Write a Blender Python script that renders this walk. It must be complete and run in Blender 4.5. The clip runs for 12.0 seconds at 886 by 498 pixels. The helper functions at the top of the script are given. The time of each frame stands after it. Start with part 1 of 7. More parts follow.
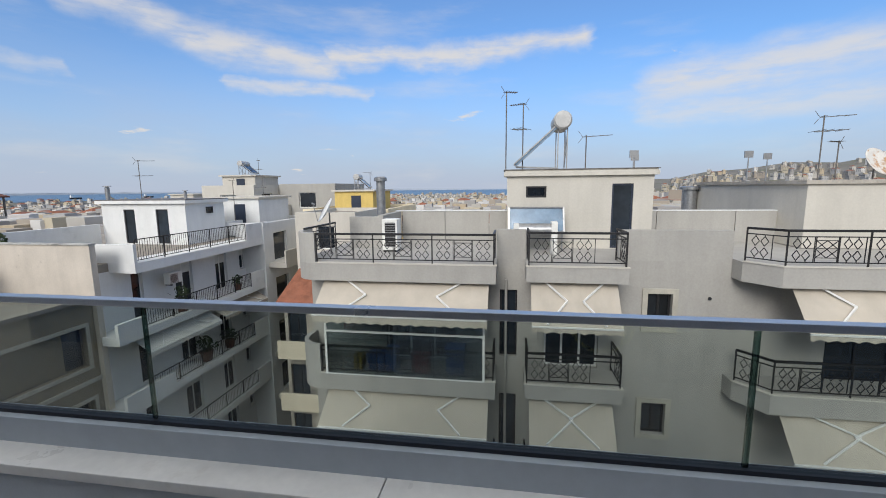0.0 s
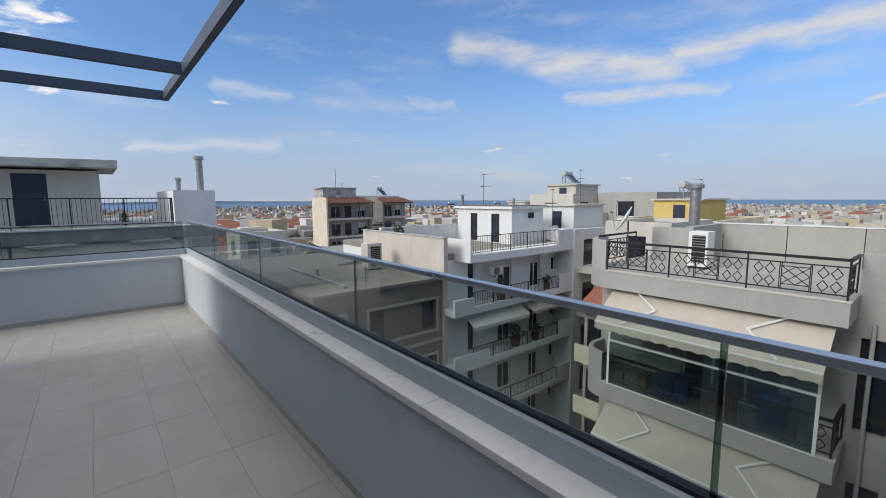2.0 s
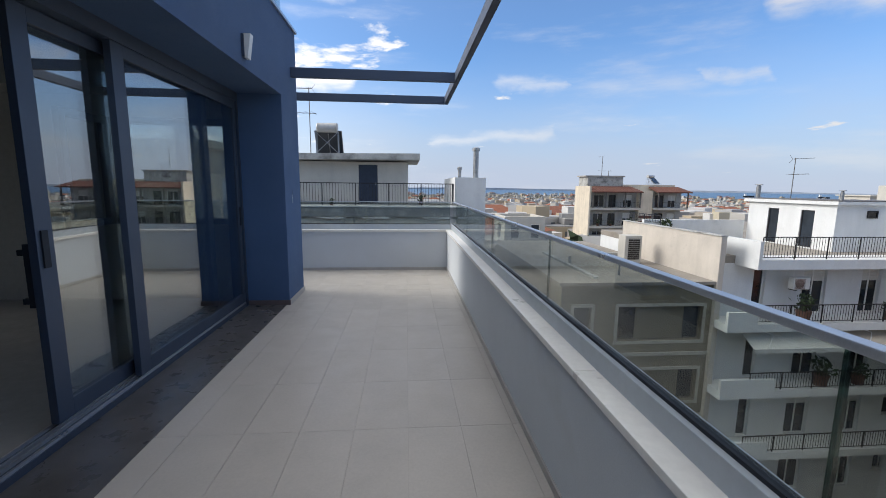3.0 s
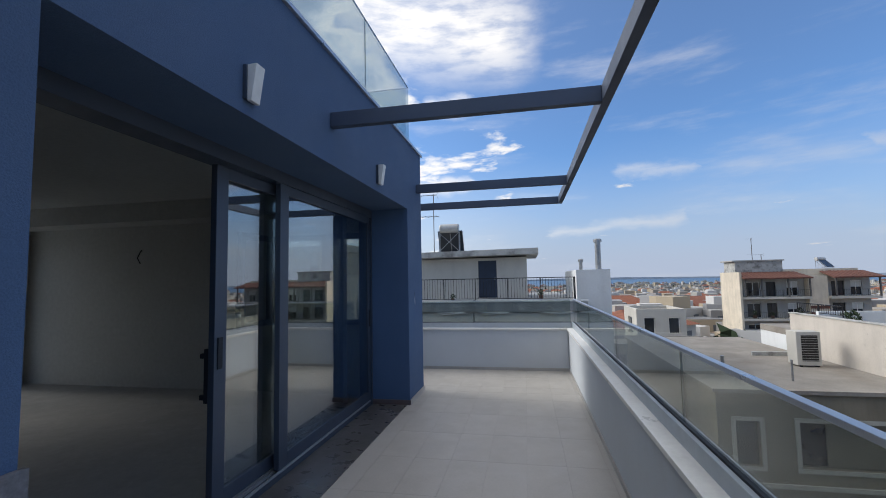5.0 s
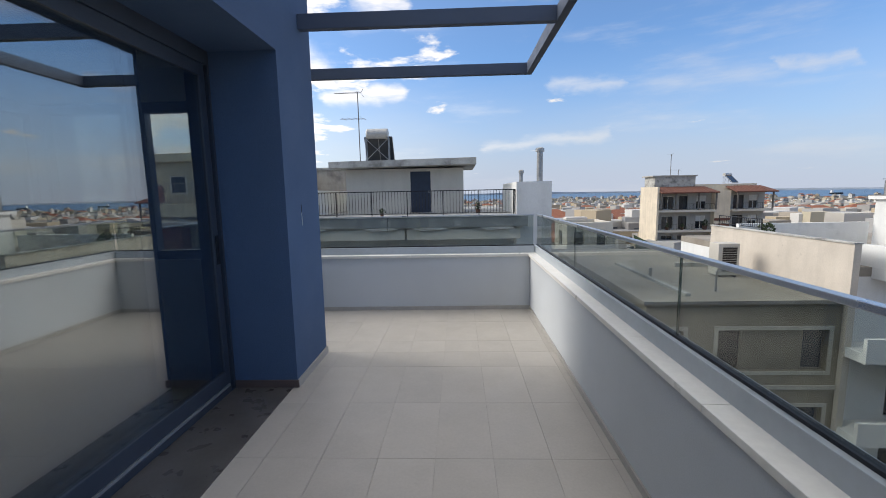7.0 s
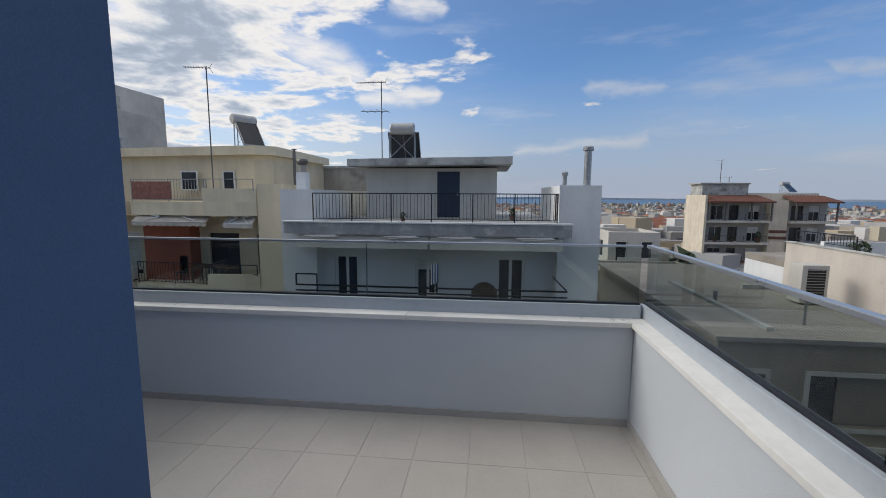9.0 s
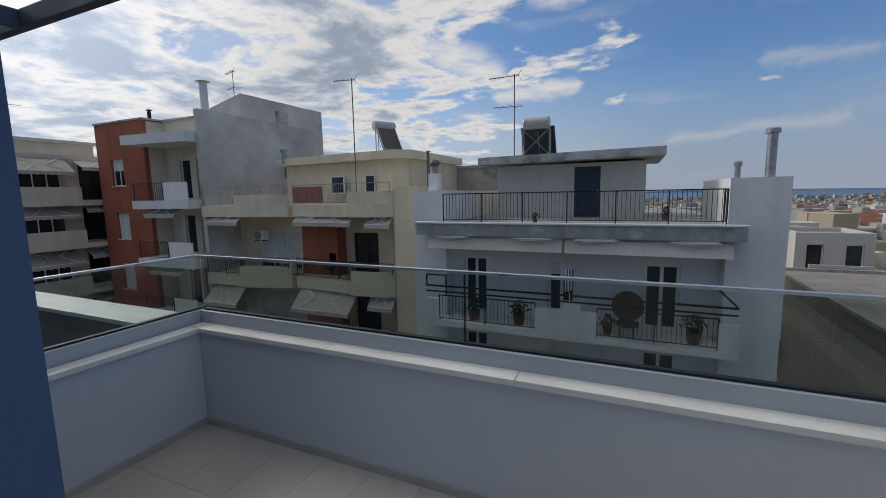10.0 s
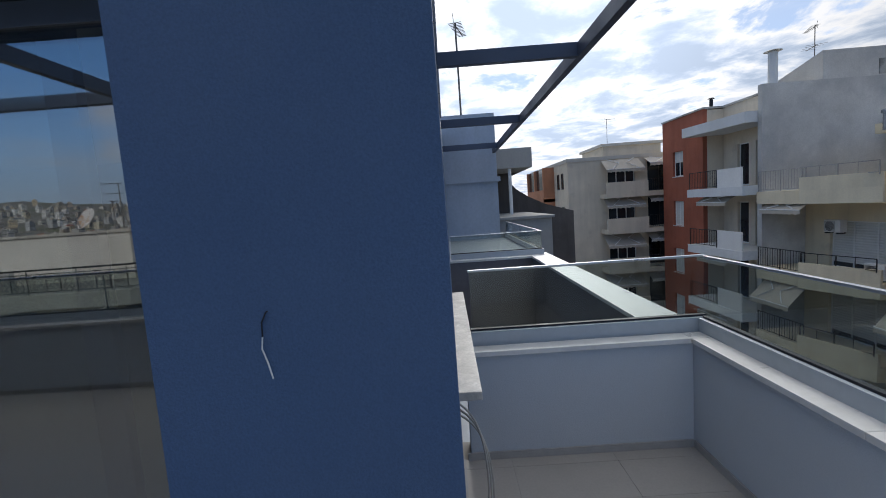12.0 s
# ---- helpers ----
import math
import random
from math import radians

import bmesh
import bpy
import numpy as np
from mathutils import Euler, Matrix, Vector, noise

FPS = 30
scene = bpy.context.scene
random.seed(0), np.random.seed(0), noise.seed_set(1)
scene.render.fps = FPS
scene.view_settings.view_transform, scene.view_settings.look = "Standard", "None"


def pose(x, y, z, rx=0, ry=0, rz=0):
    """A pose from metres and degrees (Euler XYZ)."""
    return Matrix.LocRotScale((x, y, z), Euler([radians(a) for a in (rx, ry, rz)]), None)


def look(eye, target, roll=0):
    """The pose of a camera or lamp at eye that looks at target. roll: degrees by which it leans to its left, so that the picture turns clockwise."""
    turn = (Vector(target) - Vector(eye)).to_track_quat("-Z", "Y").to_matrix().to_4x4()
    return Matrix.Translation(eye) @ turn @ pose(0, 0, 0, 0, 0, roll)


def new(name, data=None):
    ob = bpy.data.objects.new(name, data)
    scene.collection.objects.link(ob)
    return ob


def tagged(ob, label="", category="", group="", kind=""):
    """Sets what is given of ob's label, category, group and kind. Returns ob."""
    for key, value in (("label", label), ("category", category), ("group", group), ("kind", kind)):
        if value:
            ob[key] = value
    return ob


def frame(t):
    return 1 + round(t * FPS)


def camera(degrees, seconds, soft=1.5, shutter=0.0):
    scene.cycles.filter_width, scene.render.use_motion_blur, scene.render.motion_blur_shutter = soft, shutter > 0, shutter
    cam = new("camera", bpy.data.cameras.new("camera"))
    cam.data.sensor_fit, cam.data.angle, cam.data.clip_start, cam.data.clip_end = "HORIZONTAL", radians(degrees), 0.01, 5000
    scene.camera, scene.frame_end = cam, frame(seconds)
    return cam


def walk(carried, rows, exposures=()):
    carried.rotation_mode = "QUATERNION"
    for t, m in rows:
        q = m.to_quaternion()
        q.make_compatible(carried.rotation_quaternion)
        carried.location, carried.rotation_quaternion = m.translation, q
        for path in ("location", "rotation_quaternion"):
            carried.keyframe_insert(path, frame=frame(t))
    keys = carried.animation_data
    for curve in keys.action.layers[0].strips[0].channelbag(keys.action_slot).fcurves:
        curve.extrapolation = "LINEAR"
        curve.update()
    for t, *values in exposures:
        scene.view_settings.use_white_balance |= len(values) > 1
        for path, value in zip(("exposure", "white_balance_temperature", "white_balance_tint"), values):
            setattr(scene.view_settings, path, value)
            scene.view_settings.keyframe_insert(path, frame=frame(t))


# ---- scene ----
cam = camera(92.4, 12.0, soft=0.95)
PATH = [
    (0, (1.103, -4.375, 1.429), (3.058, -4.067, 1.14), -0.6),
    (0.5, (1.068, -4.508, 1.429), (2.97, -3.949, 1.167), 0.4),
    (1, (1.128, -4.67, 1.451), (2.955, -3.897, 1.201), 0.4),
    (1.5, (1.203, -4.887, 1.447), (2.848, -3.776, 1.201), 1.1),
    (2, (1.157, -5.222, 1.396), (2.415, -3.685, 1.16), -0.4),
    (2.5, (1.248, -5.428, 1.388), (1.951, -3.573, 1.134), -1.8),
    (3, (1.345, -5.595, 1.379), (1.517, -3.624, 1.087), 0.6),
    (3.5, (1.413, -5.794, 1.379), (1.229, -3.827, 1.065), -1.2),
    (3.7, (1.385, -5.825, 1.386), (1.033, -3.883, 1.064), -1.2),
    (5.3, (1.4, -5.499, 1.475), (1.026, -3.544, 1.666), -1.2),
    (5.5, (1.384, -5.29, 1.436), (1.08, -3.319, 1.576), -1.2),
    (6, (1.31, -4.797, 1.396), (1.152, -2.808, 1.264), -1.7),
    (6.5, (1.261, -4.201, 1.376), (1.108, -2.222, 1.135), -1.5),
    (7, (1.19, -3.59, 1.388), (1.114, -1.609, 1.127), -1.1),
    (7.2, (1.178, -3.345, 1.39), (1.109, -1.363, 1.126), -0.8),
    (8.8, (1.131, -1.406, 1.42), (0.957, 0.57, 1.168), -0.0),
    (9, (1.135, -1.224, 1.42), (0.922, 0.749, 1.17), 0.3),
    (9.5, (1.053, -0.748, 1.462), (0.697, 1.204, 1.212), 0.3),
    (10, (1.084, -0.423, 1.5), (0.269, 1.385, 1.242), -1.1),
    (10.5, (0.993, -0.088, 1.509), (-0.311, 1.407, 1.259), -3.0),
    (11, (0.887, 0.067, 1.552), (-0.791, 1.131, 1.32), -4.4),
    (11.5, (0.879, 0.121, 1.532), (-1.04, 0.647, 1.326), -3.3),
    (12, (0.918, 0.002, 1.521), (-1.072, -0.028, 1.319), -4.1),
]
EXPOSURES = [(0.0, 1.06, 6450, 10), (1.5, 1.0, 6300, 10), (2.5, 1.06, 6350, 10), (3.5, 1.44, 6450, 10), (5.3, 1.02, 6200, 10), (6.0, 1.2, 6400, 10), (7.0, 1.26, 6600, 10),
             (8.8, 0.85, 6450, 10), (9.5, 0.55, 6300, 10), (10.5, 0.36, 6450, 10), (11.3, 0.22, 6500, 10), (12.0, 0.78, 6150, 10)]
walk(cam, [(t, look(eye, target, roll)) for t, eye, target, roll in PATH], EXPOSURES)

# ---- world, sun and exposure ----
SUN_HEADING, SUN_HEIGHT = 80.0, 30.0
world = bpy.data.worlds.new("sky")
scene.world = world
world.use_nodes = True
wt = world.node_tree
wt.nodes.clear()


def wmath(op, a, b=None, clamp=False):
    n = wt.nodes.new("ShaderNodeMath")
    n.operation, n.use_clamp = op, clamp
    for i, v in enumerate((a, b)):
        if v is None:
            continue
        if isinstance(v, (int, float)):
            n.inputs[i].default_value = v
        else:
            wt.links.new(v, n.inputs[i])
    return n.outputs[0]


sky = wt.nodes.new("ShaderNodeTexSky")
sky.sky_type = "NISHITA"
sky.sun_disc = False
sky.sun_elevation, sky.sun_rotation = radians(SUN_HEIGHT), radians(-SUN_HEADING)
sky.air_density, sky.dust_density, sky.ozone_density = 1.0, 0.2, 5.0
coord = wt.nodes.new("ShaderNodeTexCoord")
sep = wt.nodes.new("ShaderNodeSeparateXYZ")
wt.links.new(coord.outputs["Generated"], sep.inputs[0])
height = wmath("ADD", wmath("MAXIMUM", sep.outputs[2], 0.0), 0.12)
flat = wt.nodes.new("ShaderNodeCombineXYZ")
wt.links.new(wmath("DIVIDE", sep.outputs[0], height), flat.inputs[0])
wt.links.new(wmath("DIVIDE", sep.outputs[1], height), flat.inputs[1])


def cloud_noise(scale, detail, rough, offset, stretch=(1, 1, 1), distortion=0.0):
    m = wt.nodes.new("ShaderNodeMapping")
    m.inputs["Location"].default_value, m.inputs["Scale"].default_value = offset, stretch
    wt.links.new(flat.outputs[0], m.inputs[0])
    n = wt.nodes.new("ShaderNodeTexNoise")
    n.inputs["Scale"].default_value, n.inputs["Detail"].default_value = scale, detail
    n.inputs["Roughness"].default_value, n.inputs["Distortion"].default_value = rough, distortion
    wt.links.new(m.outputs[0], n.inputs["Vector"])
    return n.outputs["Fac"]


def wrange(v, a, b, c=0.0, d=1.0):
    n = wt.nodes.new("ShaderNodeMapRange")
    n.interpolation_type = "SMOOTHSTEP"
    for i, x in enumerate((a, b, c, d)):
        n.inputs[i + 1].default_value = x
    wt.links.new(v, n.inputs[0])
    return n.outputs[0]


# closeness to the sun: clouds gather towards the west, where it stands
sx, sy, sz = -math.sin(radians(SUN_HEADING)) * math.cos(radians(SUN_HEIGHT)), math.cos(radians(SUN_HEADING)) * math.cos(radians(SUN_HEIGHT)), math.sin(radians(SUN_HEIGHT))
dot = wt.nodes.new("ShaderNodeVectorMath")
dot.operation = "DOT_PRODUCT"
wt.links.new(coord.outputs["Generated"], dot.inputs[0])
dot.inputs[1].default_value = (sx, sy, sz)
near_sun = dot.outputs["Value"]
puffs = cloud_noise(1.9, 12, 0.60, (3.1, 0.4, 0), (1, 1, 1), 0.25)
west = wrange(near_sun, 0.08, 0.88, -0.16, 0.155)
dense = wrange(wmath("ADD", puffs, west), 0.50, 0.60)
# heading east of north and height, in degrees, ruffled by noise, for the long thin clouds
heading = wmath("MULTIPLY", wmath("ARCTAN2", sep.outputs[0], sep.outputs[1]), 57.2958)
rise = wmath("MULTIPLY", wmath("ARCSINE", sep.outputs[2]), 57.2958)
chart = wt.nodes.new("ShaderNodeCombineXYZ")
wt.links.new(heading, chart.inputs[0])
wt.links.new(rise, chart.inputs[1])


def vmath(op, a, b):
    n = wt.nodes.new("ShaderNodeVectorMath")
    n.operation = op
    for i, v in enumerate((a, b)):
        if isinstance(v, tuple):
            n.inputs[i].default_value = v
        elif v is not None:
            wt.links.new(v, n.inputs[i])
    return n


def chart_noise(scale, detail, stretch, offset=(0, 0, 0)):
    m = wt.nodes.new("ShaderNodeMapping")
    m.inputs["Scale"].default_value, m.inputs["Location"].default_value = stretch, offset
    wt.links.new(chart.outputs[0], m.inputs[0])
    n = wt.nodes.new("ShaderNodeTexNoise")
    n.inputs["Scale"].default_value, n.inputs["Detail"].default_value, n.inputs["Roughness"].default_value = scale, detail, 0.58
    wt.links.new(m.outputs[0], n.inputs["Vector"])
    return n


ruffle = vmath("MULTIPLY", vmath("SUBTRACT", chart_noise(0.16, 6, (0.7, 1.3, 1)).outputs["Color"], (0.5, 0.5, 0.5)).outputs[0], (9.0, 4.2, 0.0))
ruffled = vmath("ADD", chart.outputs[0], ruffle.outputs[0]).outputs[0]
# heading and height of both ends, half-thickness, density
STREAKS = [
    (42.0, 18.8, 51.9, 16.3, 1.7, 0.75), (51.9, 16.3, 66.0, 14.6, 1.7, 0.85), (66.5, 15.7, 79.0, 15.9, 1.2, 0.9), (79.0, 15.9, 99.0, 17.4, 1.25, 0.9),
    (55.5, 12.6, 71.0, 11.6, 0.75, 0.7), (106.0, 11.4, 128.0, 12.2, 2.4, 0.8), (107.0, 8.6, 128.0, 8.0, 1.7, 0.6), (12.5, 13.6, 19.0, 12.4, 0.8, 0.42),
    (34.5, 12.4, 41.0, 12.0, 0.6, 0.4), (4.0, 5.7, 19.5, 7.0, 0.8, 0.42), (-20.0, 32.5, -3.0, 30.8, 5.5, 1.0), (-12.5, 22.9, -7.5, 22.8, 1.3, 0.8),
    (-27.5, 18.2, -17.0, 15.2, 1.9, 0.95), (-17.0, 12.0, -7.0, 13.0, 1.0, 0.9),
]
thin = None
for ax, ay, bx, by, half, dens in STREAKS:
    d2 = (bx - ax) ** 2 + (by - ay) ** 2
    rel = vmath("SUBTRACT", ruffled, (ax, ay, 0.0)).outputs[0]
    along = vmath("DOT_PRODUCT", rel, ((bx - ax) / d2, (by - ay) / d2, 0.0)).outputs["Value"]
    along = wmath("ADD", along, 0.0, True)
    foot = vmath("SCALE", (bx - ax, by - ay, 0.0), None)
    wt.links.new(along, foot.inputs["Scale"])
    off = vmath("SUBTRACT", rel, foot.outputs[0]).outputs[0]
    gap = vmath("LENGTH", off, None).outputs["Value"]
    streak_mask = wrange(gap, half * 1.5, 0.0, 0.0, dens)
    thin = streak_mask if thin is None else wmath("MAXIMUM", thin, streak_mask)
thin = wmath("MULTIPLY", thin, wrange(chart_noise(0.5, 8, (0.35, 1.5, 1)).outputs["Fac"], 0.28, 0.60, 0.45, 1.0))
faint = wmath("MULTIPLY", wrange(chart_noise(0.12, 8, (0.35, 1.6, 1), (2, 7, 0)).outputs["Fac"], 0.50, 0.75), 0.35)
# pale bank along the horizon, with a soft uneven top
veil = wrange(wmath("ADD", rise, wmath("MULTIPLY", chart_noise(0.06, 6, (0.5, 1.5, 1)).outputs["Fac"], 8.0)), 22.0, 3.0, 0.16, 0.97)
fill_deck = wmath("MULTIPLY", wrange(sep.outputs[2], 0.60, 0.80), wrange(puffs, 0.30, 0.55, 0.55, 1.0))   # unseen white cloud added overhead to brighten the terrace
cover = wmath("MAXIMUM", wmath("MAXIMUM", wmath("MAXIMUM", dense, thin), faint), fill_deck, True)
# cloud brightness: white edges, grey cores, glowing round the sun
core = wmath("MULTIPLY", wrange(wmath("ADD", puffs, west), 0.57, 0.76, 1.50, 0.78), wrange(near_sun, -0.3, 0.6, 0.66, 1.0))
glow = wrange(near_sun, 0.78, 1.0, 0.0, 0.75)
bright = wmath("ADD", wmath("ADD", core, glow), wmath("MULTIPLY", fill_deck, 0.3))
tint = wt.nodes.new("ShaderNodeMix")
tint.data_type = "RGBA"
tint.blend_type = "MULTIPLY"
tint.inputs[0].default_value = 1.0
hue = wt.nodes.new("ShaderNodeMix")
hue.data_type = "RGBA"
hue.inputs[6].default_value, hue.inputs[7].default_value = (7.1, 6.8, 6.45, 1), (5.5, 6.3, 7.6, 1)
wt.links.new(wrange(wmath("ADD", puffs, west), 0.57, 0.74), hue.inputs[0])
wt.links.new(hue.outputs[2], tint.inputs[6])
wt.links.new(bright, tint.inputs[7])
bank = wt.nodes.new("ShaderNodeMix")
bank.data_type = "RGBA"
glare = wt.nodes.new("ShaderNodeMix")
glare.data_type = "RGBA"
glare.inputs[6].default_value, glare.inputs[7].default_value = (4.35, 4.85, 6.0, 1), (9.0, 9.0, 9.0, 1)
wt.links.new(wrange(near_sun, 0.05, 0.85), glare.inputs[0])
wt.links.new(glare.outputs[2], bank.inputs[7])
wt.links.new(wmath("MAXIMUM", veil, wrange(near_sun, 0.35, 0.95, 0.0, 0.6)), bank.inputs[0])
blend = wt.nodes.new("ShaderNodeMix")
blend.data_type = "RGBA"
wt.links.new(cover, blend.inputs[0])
blue = wt.nodes.new("ShaderNodeMix")
blue.data_type, blue.blend_type = "RGBA", "MULTIPLY"
blue.inputs[0].default_value = 1.0
blue.inputs[7].default_value = (0.84, 1.28, 1.56, 1)
wt.links.new(sky.outputs[0], blue.inputs[6])
wt.links.new(blue.outputs[2], bank.inputs[6])
wt.links.new(bank.outputs[2], blend.inputs[6])
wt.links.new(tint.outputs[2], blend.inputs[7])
bg = wt.nodes.new("ShaderNodeBackground")
bg.inputs["Strength"].default_value = 0.051
wt.links.new(blend.outputs[2], bg.inputs["Color"])
out = wt.nodes.new("ShaderNodeOutputWorld")
wt.links.new(bg.outputs[0], out.inputs[0])

sun = new("sun", bpy.data.lights.new("sun", "SUN"))
sun.data.energy, sun.data.angle, sun.data.color = 1.1, radians(25), (1.0, 0.95, 0.88)
sun.matrix_world = look((sx * 50, sy * 50, sz * 50), (0, 0, 0))

# ---- materials ----


def mat(name, color, rough=0.8, metal=0.0, vary=0.12, scale=1.2, grain=0.06, grain_scale=18.0, bump=0.10, piece=0.0, stain=None, stain_at=(0.55, 0.7), stain_scale=0.5, streak=0.0):
    m = bpy.data.materials.new(name)
    m.use_nodes = True
    nt = m.node_tree
    b = nt.nodes["Principled BSDF"]
    b.inputs["Roughness"].default_value, b.inputs["Metallic"].default_value = rough, metal
    tc = nt.nodes.new("ShaderNodeTexCoord")
    info = nt.nodes.new("ShaderNodeObjectInfo")
    shift = nt.nodes.new("ShaderNodeVectorMath")
    shift.operation = "ADD"
    nt.links.new(tc.outputs["Object"], shift.inputs[0])
    far = nt.nodes.new("ShaderNodeMath")
    far.operation = "MULTIPLY"
    far.inputs[1].default_value = 37.0
    nt.links.new(info.outputs["Random"], far.inputs[0])
    nt.links.new(far.outputs[0], shift.inputs[1])

    def noise_tex(s, detail, squash=1.0):
        mp = nt.nodes.new("ShaderNodeMapping")
        mp.inputs["Scale"].default_value = (1, 1, squash)
        nt.links.new(shift.outputs[0], mp.inputs[0])
        n = nt.nodes.new("ShaderNodeTexNoise")
        n.inputs["Scale"].default_value, n.inputs["Detail"].default_value = s, detail
        n.inputs["Roughness"].default_value = 0.6
        nt.links.new(mp.outputs[0], n.inputs["Vector"])
        return n.outputs["Fac"]

    def mapped(v, a, c, d, e):
        n = nt.nodes.new("ShaderNodeMapRange")
        for i, x in enumerate((a, c, d, e)):
            n.inputs[i + 1].default_value = x
        nt.links.new(v, n.inputs[0])
        return n.outputs[0]

    def times(col, fac):
        n = nt.nodes.new("ShaderNodeMix")
        n.data_type, n.blend_type = "RGBA", "MULTIPLY"
        n.inputs[0].default_value = 1.0
        if isinstance(col, tuple):
            n.inputs[6].default_value = (*col, 1)
        else:
            nt.links.new(col, n.inputs[6])
        nt.links.new(fac, n.inputs[7])
        return n.outputs[2]

    bump = min(bump, 0.12) if grain_scale < 25 else bump
    fine = noise_tex(grain_scale, 4)
    col = times(color, mapped(noise_tex(scale, 5), 0.3, 0.7, 1 - vary, 1 + vary))
    col = times(col, mapped(fine, 0.3, 0.7, 1 - grain, 1 + grain))
    if piece:
        col = times(col, mapped(info.outputs["Random"], 0, 1, 1 - piece, 1 + piece))
    if streak:
        col = times(col, mapped(noise_tex(2.2, 5, 0.12), 0.42, 0.72, 1.0, 1 - streak))
    if stain:
        n = nt.nodes.new("ShaderNodeMix")
        n.data_type = "RGBA"
        n.inputs[7].default_value = (*stain, 1)
        nt.links.new(mapped(noise_tex(stain_scale, 8), *stain_at, 0, 0.85), n.inputs[0])
        nt.links.new(col, n.inputs[6])
        col = n.outputs[2]
    nt.links.new(col, b.inputs["Base Color"])
    rr = mapped(noise_tex(scale * 2.3, 4), 0.3, 0.7, max(0.03, rough - 0.1), min(1, rough + 0.1))
    nt.links.new(rr, b.inputs["Roughness"])
    if bump:
        bp = nt.nodes.new("ShaderNodeBump")
        bp.inputs["Strength"].default_value, bp.inputs["Distance"].default_value = bump, 0.01
        nt.links.new(fine, bp.inputs["Height"])
        nt.links.new(bp.outputs[0], b.inputs["Normal"])
    return m


def island_mat(name, colors, rough=0.9):
    """Walls of many far houses: one of the colours for each island of the mesh."""
    m = bpy.data.materials.new(name)
    m.use_nodes = True
    nt = m.node_tree
    b = nt.nodes["Principled BSDF"]
    b.inputs["Roughness"].default_value = rough
    g = nt.nodes.new("ShaderNodeNewGeometry")
    r = nt.nodes.new("ShaderNodeValToRGB")
    r.color_ramp.interpolation = "CONSTANT"
    for i, c in enumerate(colors):
        e = r.color_ramp.elements[i] if i < 2 else r.color_ramp.elements.new(i / len(colors))
        e.position, e.color = i / len(colors), (*c, 1)
    nt.links.new(g.outputs["Random Per Island"], r.inputs[0])
    nt.links.new(r.outputs[0], b.inputs["Base Color"])
    return m


def glass(name, tint_color, base=0.04, rough=0.0, gain=1.0):
    m = bpy.data.materials.new(name)
    m.use_nodes = True
    nt = m.node_tree
    nt.nodes.clear()
    o = nt.nodes.new("ShaderNodeOutputMaterial")
    mix = nt.nodes.new("ShaderNodeMixShader")
    lw = nt.nodes.new("ShaderNodeLayerWeight")
    lw.inputs["Blend"].default_value = 0.5
    pw = nt.nodes.new("ShaderNodeMath")
    pw.operation = "POWER"
    pw.inputs[1].default_value = 4.0
    nt.links.new(lw.outputs["Facing"], pw.inputs[0])
    fr = nt.nodes.new("ShaderNodeMapRange")
    fr.inputs[3].default_value, fr.inputs[4].default_value = base, 0.9
    nt.links.new(pw.outputs[0], fr.inputs[0])
    tr = nt.nodes.new("ShaderNodeBsdfTransparent")
    tr.inputs[0].default_value = (*tint_color, 1)
    gl = nt.nodes.new("ShaderNodeBsdfGlossy")
    gl.inputs["Roughness"].default_value = rough
    gl.inputs["Color"].default_value = (gain, gain, gain, 1)
    nt.links.new(fr.outputs[0], mix.inputs[0])
    nt.links.new(tr.outputs[0], mix.inputs[1])
    nt.links.new(gl.outputs[0], mix.inputs[2])
    nt.links.new(mix.outputs[0], o.inputs[0])
    return m


BLUE = mat("blue_render", (0.066, 0.114, 0.212), 0.9, vary=0.07, scale=0.8, grain=0.10, grain_scale=160, bump=0.35)
PALE = mat("pale_grey_render", (0.56, 0.59, 0.62), 0.85, vary=0.05, scale=0.9, grain=0.03, grain_scale=140, bump=0.2, stain=(0.48, 0.49, 0.49), stain_at=(0.62, 0.8), stain_scale=0.9)
MARBLE = mat("white_marble", (0.78, 0.76, 0.72), 0.35, vary=0.08, scale=2.5, grain=0.04, grain_scale=30, bump=0.03, piece=0.03, stain=(0.52, 0.47, 0.40), stain_at=(0.62, 0.78), stain_scale=3.0)
DARKSTONE = mat("dark_grey_marble", (0.085, 0.080, 0.078), 0.33, vary=0.3, scale=4, grain=0.1, grain_scale=60, bump=0.04, stain=(0.22, 0.21, 0.20), stain_at=(0.68, 0.80), stain_scale=5)
PANELSTONE = mat("brushed_grey_stone", (0.15, 0.15, 0.165), 0.45, vary=0.4, scale=10, grain=0.2, grain_scale=70, bump=0.08, stain=(0.10, 0.075, 0.06), stain_at=(0.58, 0.75), stain_scale=9)
SILLSTONE = mat("beige_stone", (0.44, 0.42, 0.38), 0.5, vary=0.2, scale=12, grain=0.15, grain_scale=90, bump=0.08, stain=(0.66, 0.64, 0.60), stain_at=(0.6, 0.7), stain_scale=16)
TILE = mat("grey_porcelain", (0.435, 0.408, 0.37), 0.42, vary=0.06, scale=2.2, grain=0.04, grain_scale=70, bump=0.04, piece=0.022, stain=(0.36, 0.34, 0.31), stain_at=(0.62, 0.82), stain_scale=1.3)
GROUT = mat("grey_grout", (0.40, 0.375, 0.34), 0.9, vary=0.12, scale=4)
SKIRT = mat("grey_skirting_tile", (0.40, 0.385, 0.365), 0.45, vary=0.06, scale=3, bump=0.04)
ALU = mat("anthracite_aluminium", (0.055, 0.072, 0.105), 0.42, 0.25, vary=0.05, grain=0.05, grain_scale=300, bump=0.04)
